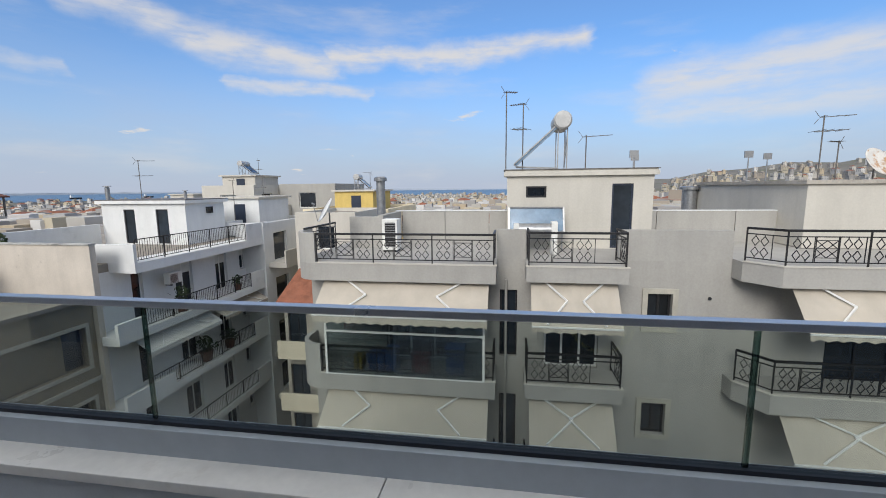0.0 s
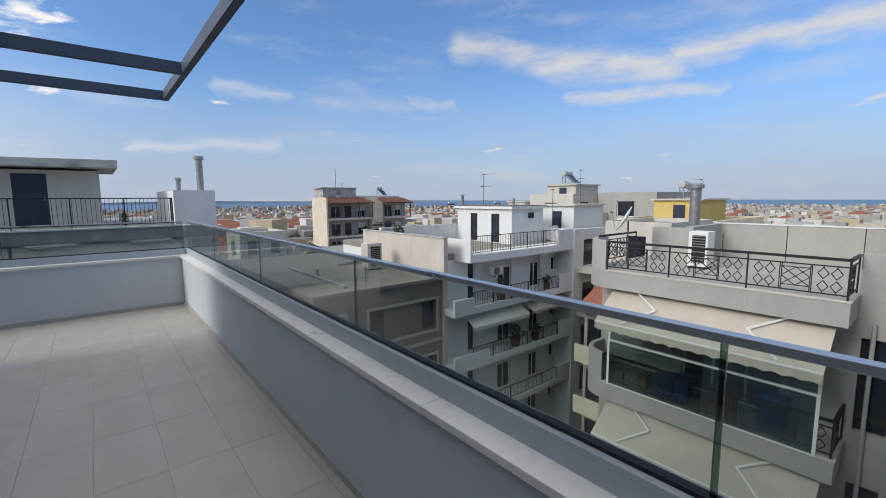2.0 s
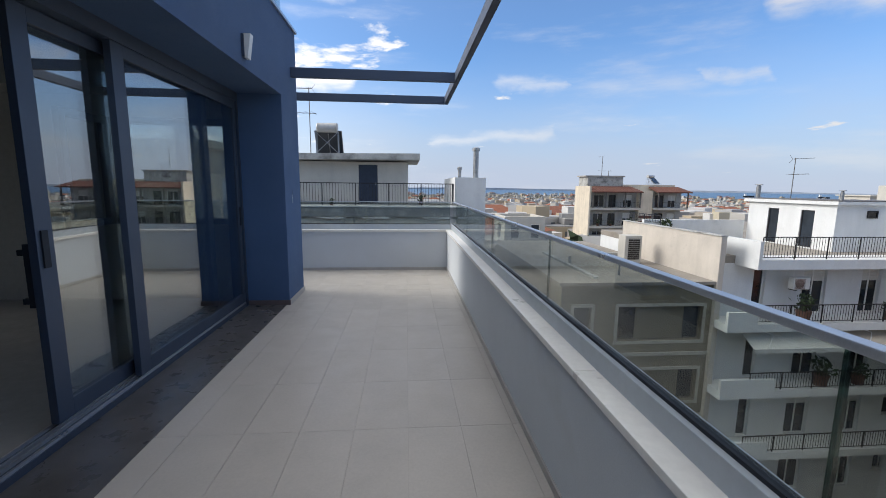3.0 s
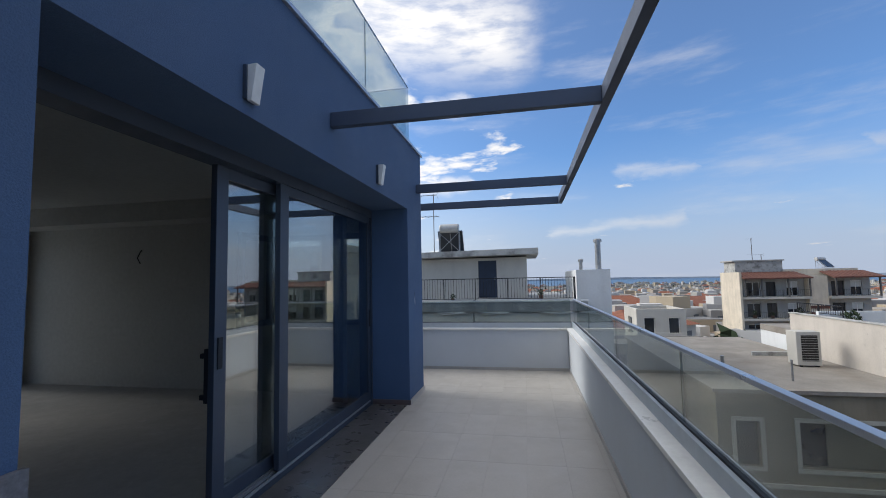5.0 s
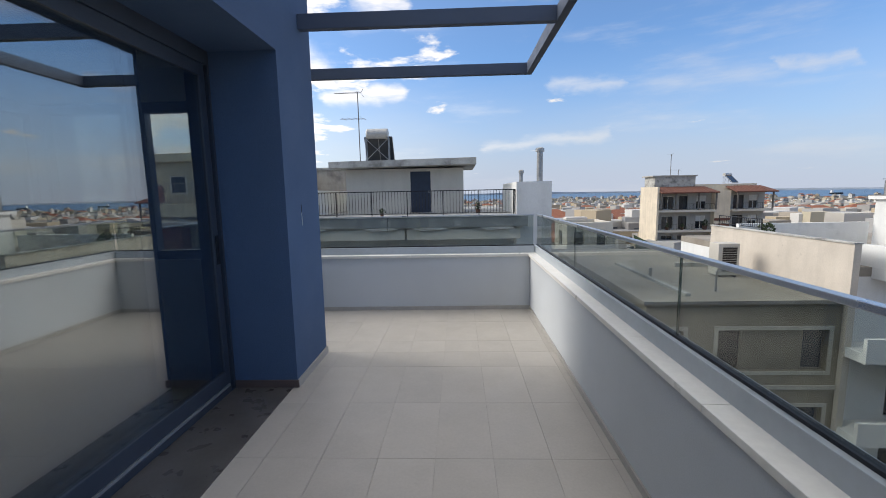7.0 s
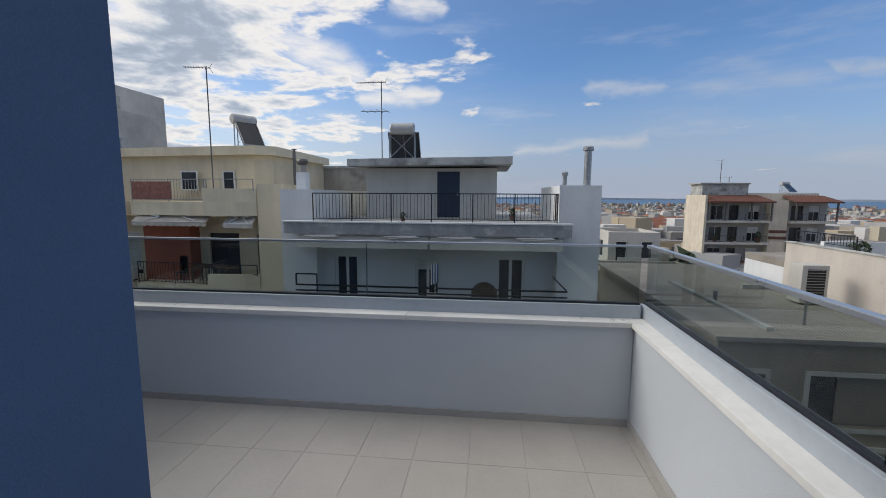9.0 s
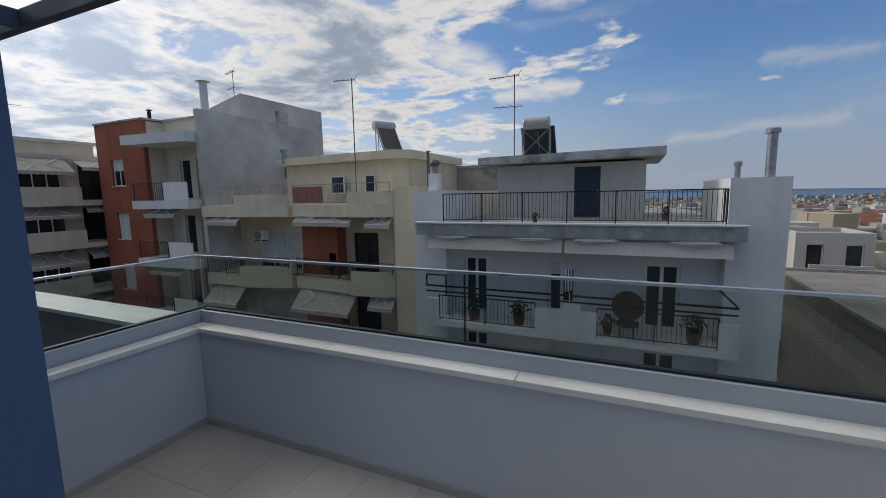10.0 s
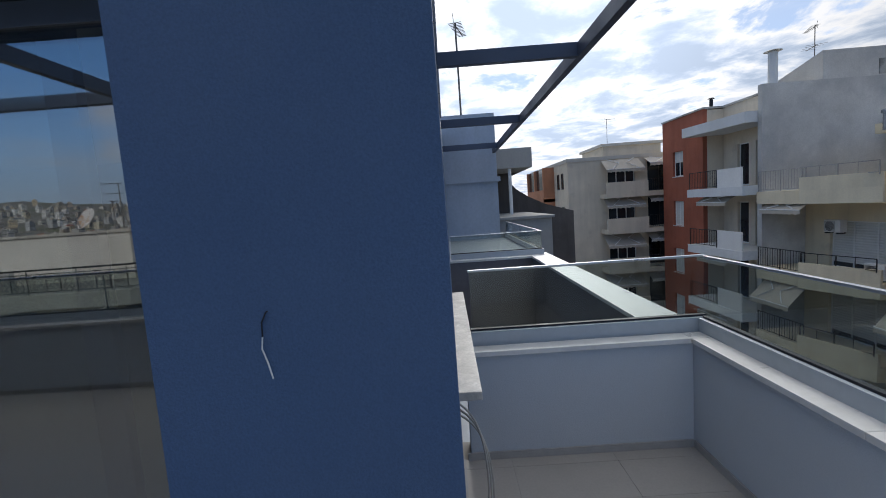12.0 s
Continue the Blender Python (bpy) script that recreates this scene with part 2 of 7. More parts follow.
PERG = mat("blue_grey_painted_steel", (0.075, 0.095, 0.140), 0.5, 0.2, vary=0.08, grain=0.05, grain_scale=250, bump=0.05)
RAILALU = mat("satin_aluminium", (0.52, 0.54, 0.57), 0.34, 0.75, vary=0.06, grain=0.05, grain_scale=200, bump=0.04)
SHOE = mat("grey_aluminium_channel", (0.46, 0.50, 0.54), 0.5, 0.2, vary=0.05, grain=0.04, bump=0.04)
GASKET = mat("black_rubber", (0.012, 0.014, 0.020), 0.6, vary=0.1)
LAMPWHITE = mat("white_painted_metal", (0.72, 0.72, 0.69), 0.45, vary=0.05, bump=0.02)
BALGLASS = glass("balustrade_glass", (0.775, 0.815, 0.80), 0.035)
DOORGLASS = glass("tinted_door_glass", (0.66, 0.71, 0.72), 0.24)
CLEARGLASS = glass("clear_glass", (0.96, 0.98, 0.98), 0.03)
DARKWIN = mat("dark_window_glass", (0.020, 0.026, 0.034), 0.10, vary=0.5, scale=0.8, grain=0.0, bump=0.0, piece=0.5)
ROOMWALL = mat("white_room_paint", (0.52, 0.52, 0.49), 0.85, vary=0.04, bump=0.05)
ROOMFLOOR = mat("pale_room_tile", (0.33, 0.325, 0.31), 0.45, vary=0.08, scale=3, stain=(0.40, 0.40, 0.39), stain_at=(0.6, 0.72), stain_scale=6)
BLACKM = mat("black_painted_iron", (0.018, 0.018, 0.020), 0.5, 0.3, vary=0.2, bump=0.05)
STEEL = mat("galvanised_steel", (0.33, 0.335, 0.34), 0.38, 0.8, vary=0.2, scale=6, bump=0.05)
RUSTY = mat("weathered_antenna_metal", (0.16, 0.15, 0.14), 0.6, 0.5, vary=0.3, scale=8, stain=(0.16, 0.08, 0.05), stain_at=(0.6, 0.8), stain_scale=5)
GREYPLASTER = mat("warm_grey_plaster", (0.375, 0.365, 0.34), 0.92, vary=0.08, scale=0.5, grain=0.05, grain_scale=18, bump=0.1, streak=0.10, stain=(0.32, 0.315, 0.30), stain_at=(0.6, 0.85), stain_scale=0.6)
LIGHTPLASTER = mat("off_white_plaster", (0.54, 0.515, 0.46), 0.92, vary=0.07, scale=0.5, grain=0.04, bump=0.2, streak=0.08, stain=(0.42, 0.40, 0.36), stain_at=(0.64, 0.85), stain_scale=0.8)
WHITEPLASTER = mat("white_plaster", (0.69, 0.70, 0.695), 0.9, vary=0.06, scale=0.6, grain=0.04, bump=0.2, streak=0.07, stain=(0.42, 0.43, 0.43), stain_at=(0.62, 0.85), stain_scale=0.9)
DIRTYWALL = mat("stained_old_render", (0.40, 0.37, 0.325), 0.95, vary=0.22, scale=0.9, grain=0.12, bump=0.4, streak=0.3, stain=(0.17, 0.16, 0.15), stain_at=(0.54, 0.68), stain_scale=0.8)
MIDEAVE = mat("weathered_brown_tiles", (0.135, 0.058, 0.042), 0.9, vary=0.3, scale=2, grain=0.15, bump=0.1)
BROWNWALL = mat("olive_brown_render", (0.235, 0.205, 0.150), 0.93, vary=0.12, scale=0.6, grain=0.02, bump=0.0, streak=0.18, stain=(0.34, 0.30, 0.23), stain_at=(0.66, 0.8), stain_scale=0.8)
TRIMSTONE = mat("pale_window_surround", (0.44, 0.42, 0.36), 0.9, vary=0.1, scale=2, streak=0.12)
FLATROOF = mat("weathered_roof_screed", (0.27, 0.245, 0.21), 0.95, vary=0.2, scale=0.6, grain=0.1, bump=0.0, stain=(0.20, 0.17, 0.14), stain_at=(0.52, 0.75), stain_scale=0.7)
CONCRETE = mat("blackened_concrete", (0.42, 0.42, 0.40), 0.95, vary=0.2, scale=1.4, grain=0.1, bump=0.4, stain=(0.13, 0.13, 0.12), stain_at=(0.50, 0.66), stain_scale=1.2)
SIDEPLASTER = mat("pale_stained_side_wall", (0.55, 0.50, 0.435), 0.95, vary=0.1, scale=0.7, grain=0.06, bump=0.3, streak=0.10, stain=(0.26, 0.23, 0.20), stain_at=(0.66, 0.74), stain_scale=1.1)
SCREENGLASS = glass("hazy_screen_glass", (0.55, 0.62, 0.65), 0.12)
STAINEDSLAB = mat("grey_stained_slab_edge", (0.30, 0.31, 0.31), 0.95, vary=0.2, scale=1.2, grain=0.08, bump=0.3, streak=0.25, stain=(0.52, 0.52, 0.50), stain_at=(0.55, 0.68), stain_scale=1.6)
CREAM = mat("cream_render", (0.74, 0.65, 0.47), 0.92, vary=0.08, scale=0.6, grain=0.04, bump=0.2, streak=0.12, stain=(0.46, 0.40, 0.29), stain_at=(0.62, 0.85), stain_scale=0.8)
BUFF = mat("buff_render", (0.66, 0.585, 0.465), 0.93, vary=0.1, scale=0.6, bump=0.2, streak=0.14, stain=(0.34, 0.30, 0.24), stain_at=(0.6, 0.82), stain_scale=0.8)
REDWALL = mat("brick_red_render", (0.34, 0.105, 0.060), 0.92, vary=0.14, scale=0.7, bump=0.25, streak=0.15)
GREYSIDE = mat("blotchy_grey_cement", (0.55, 0.54, 0.51), 0.95, vary=0.2, scale=0.35, grain=0.08, bump=0.4, streak=0.06, stain=(0.33, 0.33, 0.33), stain_at=(0.47, 0.66), stain_scale=0.28)
AWNING = mat("beige_canvas", (0.485, 0.44, 0.37), 0.9, vary=0.07, scale=1.0, grain=0.05, grain_scale=220, bump=0.1, streak=0.10, stain=(0.45, 0.40, 0.32), stain_at=(0.66, 0.85), stain_scale=1.2)
WHITEPAINT = mat("white_enamel", (0.74, 0.74, 0.72), 0.5, vary=0.06, bump=0.02)
SHUTTER = mat("pale_roller_shutter", (0.60, 0.60, 0.57), 0.7, vary=0.08)
TERRA = mat("terracotta_tiles", (0.25, 0.095, 0.055), 0.9, vary=0.25, scale=2, grain=0.15, bump=0.4, stain=(0.18, 0.09, 0.06), stain_at=(0.55, 0.8), stain_scale=1.0)
COLLECTOR = mat("solar_collector_glass", (0.020, 0.026, 0.035), 0.12, vary=0.2, bump=0.0)
PALECOLLECTOR = mat("hazy_solar_collector", (0.16, 0.24, 0.33), 0.18, vary=0.25, scale=2, bump=0.0)
YELLOWWALL = mat("yellow_render", (0.62, 0.46, 0.15), 0.9, vary=0.08, streak=0.1)
NAVYDOOR = mat("navy_painted_door", (0.018, 0.028, 0.052), 0.4, vary=0.15, scale=3)
TANK = mat("grey_painted_tank", (0.44, 0.44, 0.43), 0.4, 0.2, vary=0.12, scale=4, bump=0.02)
FOLIAGE = mat("green_leaves", (0.034, 0.055, 0.022), 0.8, vary=0.4, scale=8)
POT = mat("terracotta_pot", (0.13, 0.07, 0.05), 0.85, vary=0.15)
ASPHALT = mat("asphalt", (0.055, 0.055, 0.056), 0.95, vary=0.2, scale=0.5, bump=0.4)
HOSEY = mat("yellow_green_hose", (0.55, 0.52, 0.16), 0.45, vary=0.08)
HOSEG = mat("green_hose", (0.04, 0.22, 0.10), 0.4, vary=0.1)
BRASS = mat("chromed_tap_metal", (0.5, 0.48, 0.45), 0.3, 0.9, vary=0.1)
WIRE = mat("grey_cable", (0.36, 0.34, 0.30), 0.6, vary=0.1)
BLUECLOTH = mat("blue_cloth", (0.04, 0.10, 0.27), 0.9, vary=0.2)
REDCLOTH = mat("red_cloth", (0.22, 0.04, 0.035), 0.9, vary=0.2)
YELCLOTH = mat("yellow_plastic", (0.40, 0.28, 0.05), 0.6, vary=0.1)
RATTAN = mat("brown_rattan", (0.10, 0.060, 0.035), 0.8, vary=0.3, scale=20)

# ---- building kit ----
ORIGIN = {}


class Geo:
    """Collects boxes, bars and tubes into one mesh."""

    def __init__(self):
        self.v, self.f, self.smooth = [], [], []

    def quads(self, verts, faces, smooth=False):
        n = len(self.v)
        self.v += [tuple(p) for p in verts]
        self.f += [tuple(n + i for i in f) for f in faces]
        self.smooth += [smooth] * len(faces)
        return self

    def box(self, x0, x1, y0, y1, z0, z1):
        x0, x1, y0, y1, z0, z1 = min(x0, x1), max(x0, x1), min(y0, y1), max(y0, y1), min(z0, z1), max(z0, z1)
        v = [(x, y, z) for z in (z0, z1) for y in (y0, y1) for x in (x0, x1)]
        return self.quads(v, [(0, 2, 3, 1), (4, 5, 7, 6), (0, 1, 5, 4), (2, 6, 7, 3), (0, 4, 6, 2), (1, 3, 7, 5)])

    def seg(self, a, b, w, h=None):
        """A square bar from a to b."""
        a, b, h = Vector(a), Vector(b), h or w
        d = (b - a).normalized()
        side = d.cross(Vector((0, 0, 1)))
        side = side.normalized() if side.length > 1e-4 else Vector((1, 0, 0))
        up = side.cross(d)
        v = [p + side * sx_ * w / 2 + up * sy_ * h / 2 for p in (a, b) for sx_, sy_ in ((-1, -1), (1, -1), (1, 1), (-1, 1))]
        return self.quads(v, [(3, 2, 1, 0), (4, 5, 6, 7), (0, 1, 5, 4), (1, 2, 6, 5), (2, 3, 7, 6), (3, 0, 4, 7)])

    def tube(self, a, b, r, r2=None, n=14, caps=True):
        a, b, r2 = Vector(a), Vector(b), r if r2 is None else r2
        d = (b - a).normalized()
        side = d.cross(Vector((0, 0, 1)))
        side = side.normalized() if side.length > 1e-4 else Vector((1, 0, 0))
        up = side.cross(d)
        v = [p + (side * math.cos(i * math.tau / n) + up * math.sin(i * math.tau / n)) * q for p, q in ((a, r), (b, r2)) for i in range(n)]
        self.quads(v, [(i, n + i, n + (i + 1) % n, (i + 1) % n) for i in range(n)], True)
        if caps:
            self.quads(v[:n], [tuple(range(n))])
            self.quads(v[n:], [tuple(reversed(range(n)))])
        return self

    def path(self, points, r, n=8):
        """A round hose through the points."""
        pts = [Vector(p) for p in points]
        rings = []
        for i, p in enumerate(pts):
            d = (pts[min(i + 1, len(pts) - 1)] - pts[max(i - 1, 0)]).normalized()
            side = d.cross(Vector((0.13, 0.21, 0.97))).normalized()
            up = side.cross(d)
            rings.append([p + (side * math.cos(k * math.tau / n) + up * math.sin(k * math.tau / n)) * r for k in range(n)])
        v = [q for ring in rings for q in ring]
        f = [(i * n + k, i * n + (k + 1) % n, (i + 1) * n + (k + 1) % n, (i + 1) * n + k) for i in range(len(pts) - 1) for k in range(n)]
        return self.quads(v, f, True)

    def prism(self, outline, z0, z1):
        """An upright prism on an outline in x and y."""
        n = len(outline)
        v = [(x, y, z) for z in (z0, z1) for x, y in outline]
        return self.quads(v, [tuple(reversed(range(n))), tuple(range(n, 2 * n))] + [(i, (i + 1) % n, n + (i + 1) % n, n + i) for i in range(n)])

    def mesh(self, name, bevel=0.0):
        me = bpy.data.meshes.new(name)
        me.from_pydata(self.v, [], self.f)
        me.polygons.foreach_set("use_smooth", self.smooth)
        bm = bmesh.new()
        bm.from_mesh(me)
        bmesh.ops.recalc_face_normals(bm, faces=bm.faces)
        if bevel:
            bmesh.ops.bevel(bm, geom=bm.edges[:], offset=bevel, segments=2, affect="EDGES", profile=0.6, clamp_overlap=True)
        bm.to_mesh(me)
        bm.free()
        return me


def thing(name, place, label, category, group="", kind=""):
    ob = new(name)
    ob.location = place
    ob.empty_display_size = 0.2
    ORIGIN[ob] = Vector(place)
    return tagged(ob, label, category, group, kind)


def solid(name, geo, material, label, category, group="", kind="", bevel=0.0):
    """A thing that is one mesh."""
    me = geo.mesh(name, bevel)
    me.materials.append(material)
    ob = new(name, me)
    ORIGIN[ob] = Vector((0, 0, 0))
    return tagged(ob, label, category, group, kind)


def part(name, geo, material, parent, label="", bevel=0.0, kind=""):
    me = geo if isinstance(geo, bpy.types.Mesh) else geo.mesh(name, bevel)
    if not me.materials:
        me.materials.append(material)
    ob = new(name, me)
    ob.parent = parent
    ob.matrix_parent_inverse = Matrix.Translation(-ORIGIN[parent])
    ORIGIN[ob] = Vector((0, 0, 0))
    if label or kind:
        tagged(ob, label, kind=kind)
    return ob


def piece(name, me, parent, place, turn=0.0):
    """One of many alike pieces that share a mesh."""
    ob = new(name, me)
    ob.parent = parent
    ob.matrix_parent_inverse = Matrix.Translation(-ORIGIN[parent])
    ob.location = place
    ob.rotation_euler = (0, 0, turn)
    ORIGIN[ob] = Vector(place)
    return ob


def shared(name, geo, material, bevel=0.0):
    me = geo.mesh(name, bevel)
    me.materials.append(material)
    return me


class Face:
    """An upright plane: axis it stands across, the way it faces, its place. u runs along it, d outward, z up."""

    def __init__(self, axis, sign, plane):
        self.axis, self.sign, self.plane = axis, sign, plane

    def at(self, u, d, z):
        w = self.plane + self.sign * d
        return (w, u, z) if self.axis == "x" else (u, w, z)

    def box(self, geo, u0, u1, d0, d1, z0, z1):
        a, b = self.at(u0, d0, z0), self.at(u1, d1, z1)
        return geo.box(a[0], b[0], a[1], b[1], a[2], b[2])

    def moved(self, d):
        return Face(self.axis, self.sign, self.plane + self.sign * d)


def holed_wall(geo, face, u0, u1, z0, z1, holes, thick=0.25):
    """A wall with real openings: holes are (u0, u1, z0, z1)."""
    us = sorted({u0, u1, *[h[0] for h in holes], *[h[1] for h in holes]})
    us = [u for u in us if u0 <= u <= u1]
    for a, b in zip(us, us[1:]):
        m = (a + b) / 2
        cuts = sorted((h[2], h[3]) for h in holes if h[0] < m < h[1])
        z = z0
        for c, d in cuts:
            if c > z:
                face.box(geo, a, b, -thick, 0, z, c)
            z = max(z, d)
        if z < z1:
            face.box(geo, a, b, -thick, 0, z, z1)
    return geo


def window(parent, face, u0, u1, z0, z1, leaves=2, material=None, frame_w=0.06, deep=0.13, shutter=0.0, surround=None, sill=True, shutter_mat=None):
    """A window or glazed door in its opening: frame, panes, shutter, surround."""
    u0, u1 = min(u0, u1), max(u0, u1)
    g = Geo()
    for a, b, c, d in ((u0, u0 + frame_w, z0, z1), (u1 - frame_w, u1, z0, z1), (u0 + frame_w, u1 - frame_w, z0, z0 + frame_w), (u0 + frame_w, u1 - frame_w, z1 - frame_w, z1)):
        face.box(g, a, b, -deep - 0.05, -deep, c, d)
    step = (u1 - u0) / leaves
    for i in range(1, leaves):
        face.box(g, u0 + i * step - frame_w / 2, u0 + i * step + frame_w / 2, -deep - 0.05, -deep + 0.004, z0 + frame_w, z1 - frame_w)
    fr = part("window", g, material or BLACKM, parent)
    top = z1 - frame_w - shutter * (z1 - z0)
    for i in range(leaves):
        p = Geo()
        face.box(p, u0 + i * step + frame_w * 0.5, u0 + (i + 1) * step - frame_w * 0.5, -deep - 0.035, -deep - 0.025, z0 + frame_w, z1 - frame_w)
        part("pane", p, DARKWIN, fr)
    if shutter:
        s, rows = Geo(), max(2, int((z1 - frame_w - top) / 0.11))
        dz = (z1 - frame_w - top) / rows
        v = [face.at(u, -deep - (0.022 if i % 2 else 0.010), top + dz * i / 2) for i in range(2 * rows + 1) for u in (u0 + frame_w, u1 - frame_w)]
        s.quads(v, [(2 * i, 2 * i + 1, 2 * i + 3, 2 * i + 2) for i in range(2 * rows)])
        part("shutter", s, shutter_mat or SHUTTER, fr)
    if surround:
        s = Geo()
        w = 0.14
        for a, b, c, d in ((u0 - w, u0, z0 - w, z1 + w), (u1, u1 + w, z0 - w, z1 + w), (u0, u1, z1, z1 + w), (u0, u1, z0 - w, z0)):
            face.box(s, a, b, 0, 0.04, c, d)
        part("surround", s, surround, fr)
    elif sill:
        s = Geo()
        face.box(s, u0 - 0.05, u1 + 0.05, -deep, 0.05, z0 - 0.04, z0 - 0.004)
        part("sill", s, MARBLE, fr)
    return fr


def bar_mesh(h, w=0.014, material=None):
    return shared("bar", Geo().box(-w / 2, w / 2, -w / 2, w / 2, 0, h), material or BLACKM)


def railing(parent, a, b, z0, z1, gap=0.12, material=None, post_every=1.6, w=0.035, bar=0.014):
    """A straight run of iron railing from a to b (x, y)."""
    material = material or BLACKM
    a, b = Vector((*a, 0)), Vector((*b, 0))
    length = (b - a).length
    d = (b - a) / length
    g = Geo()
    up = Vector((0, 0, 1))
    g.seg(a + up * (z1 - w / 2), b + up * (z1 - w / 2), w * 1.3, w)
    ob = part("railing", g, material, parent)
    part("bottom_rail", Geo().seg(a + up * (z0 + 0.09), b + up * (z0 + 0.09), w * 0.7), material, ob)
    n = max(1, round(length / post_every))
    post = bar_mesh(z1 - z0 - w, w, material)
    for i in range(n + 1):
        p = a + d * (length * i / n)
        piece("post", post, ob, (p.x, p.y, z0))
    bars = bar_mesh(z1 - z0 - 0.09 - w, bar, material)
    m = max(1, int(length / gap))
    for i in range(1, m):
        p = a + d * (length * i / m)
        piece("bar", bars, ob, (p.x, p.y, z0 + 0.09))
    return ob


MOTIF = {}


def motifs(h, material):
    key = round(h, 2)
    if key not in MOTIF:
        t = 0.016
        a = Geo()
        for k in (0, 1):
            for j in (0, 1):
                c, r = (0.14 + 0.2 * k), h * 0.2
                mid = h * (0.27 + 0.46 * j)
                for p, q in (((c, -r), (c - 0.085, 0)), ((c - 0.085, 0), (c, r)), ((c, r), (c + 0.085, 0)), ((c + 0.085, 0), (c, -r))):
                    a.seg((p[0], 0, mid + p[1]), (q[0], 0, mid + q[1]), t)
            a.box(c - t / 2, c + t / 2, -t / 2, t / 2, 0, h * 0.07)
            a.box(c - t / 2, c + t / 2, -t / 2, t / 2, h * 0.93, h)
        b = Geo()
        s0, s1, z0, z1 = 0.0, 0.46, h * 0.18, h * 0.86
        for p, q in (((s0, 0), (s0, h)), ((s1, 0), (s1, h)), ((s0, z0), (s1, z0)), ((s0, z1), (s1, z1)), ((s0, z0), (s1, z1)), ((s1, z0), (s0, z1))):
            b.seg((p[0], 0, p[1]), (q[0], 0, q[1]), t)
        c, m = (s0 + s1) / 2, (z0 + z1) / 2
        for p, q in (((s0, m), (c, z1)), ((c, z1), (s1, m)), ((s1, m), (c, z0)), ((c, z0), (s0, m))):
            b.seg((p[0], 0, p[1]), (q[0], 0, q[1]), t)
        MOTIF[key] = (shared("diamond_motif", a, material), shared("square_motif", b, material))
    return MOTIF[key]


def fancy_railing(parent, a, b, z0, z1):
    """Wrought iron with double diamonds and crossed squares between posts."""
    a, b = Vector((*a, 0)), Vector((*b, 0))
    length, up = (b - a).length, Vector((0, 0, 1))
    d = (b - a) / length
    g = Geo()
    g.seg(a + up * (z1 - 0.03), b + up * (z1 - 0.03), 0.055)
    ob = part("railing", g, BLACKM, parent)
    for z in (z1 - 0.17, z0 + 0.09):
        part("rail", Geo().seg(a + up * z, b + up * z, 0.025), BLACKM, ob)
    turn = math.atan2(d.y, d.x)
    h = z1 - z0 - 0.26
    dia, squ = motifs(h, BLACKM)
    n = max(1, round(length / 1.65))
    post = bar_mesh(z1 - z0 - 0.03, 0.03)
    bar = bar_mesh(h, 0.016)
    step = length / n
    for i in range(n + 1):
        p = a + d * step * i
        piece("post", post, ob, (p.x, p.y, z0))
    for i in range(n):
        u = step * i + 0.06
        kinds = (dia, squ, dia) if step > 1.3 else (dia, squ)
        for k in kinds:
            wide = 0.48 if k is dia else 0.46
            if u + wide > step * (i + 1):
                break
            p = a + d * u
            piece("motif", k, ob, (p.x, p.y, z0 + 0.09), turn)
            u += wide + 0.055
            if u < step * (i + 1) - 0.05:
                q = a + d * (u - 0.03)
                piece("bar", bar, ob, (q.x, q.y, z0 + 0.09))
    return ob


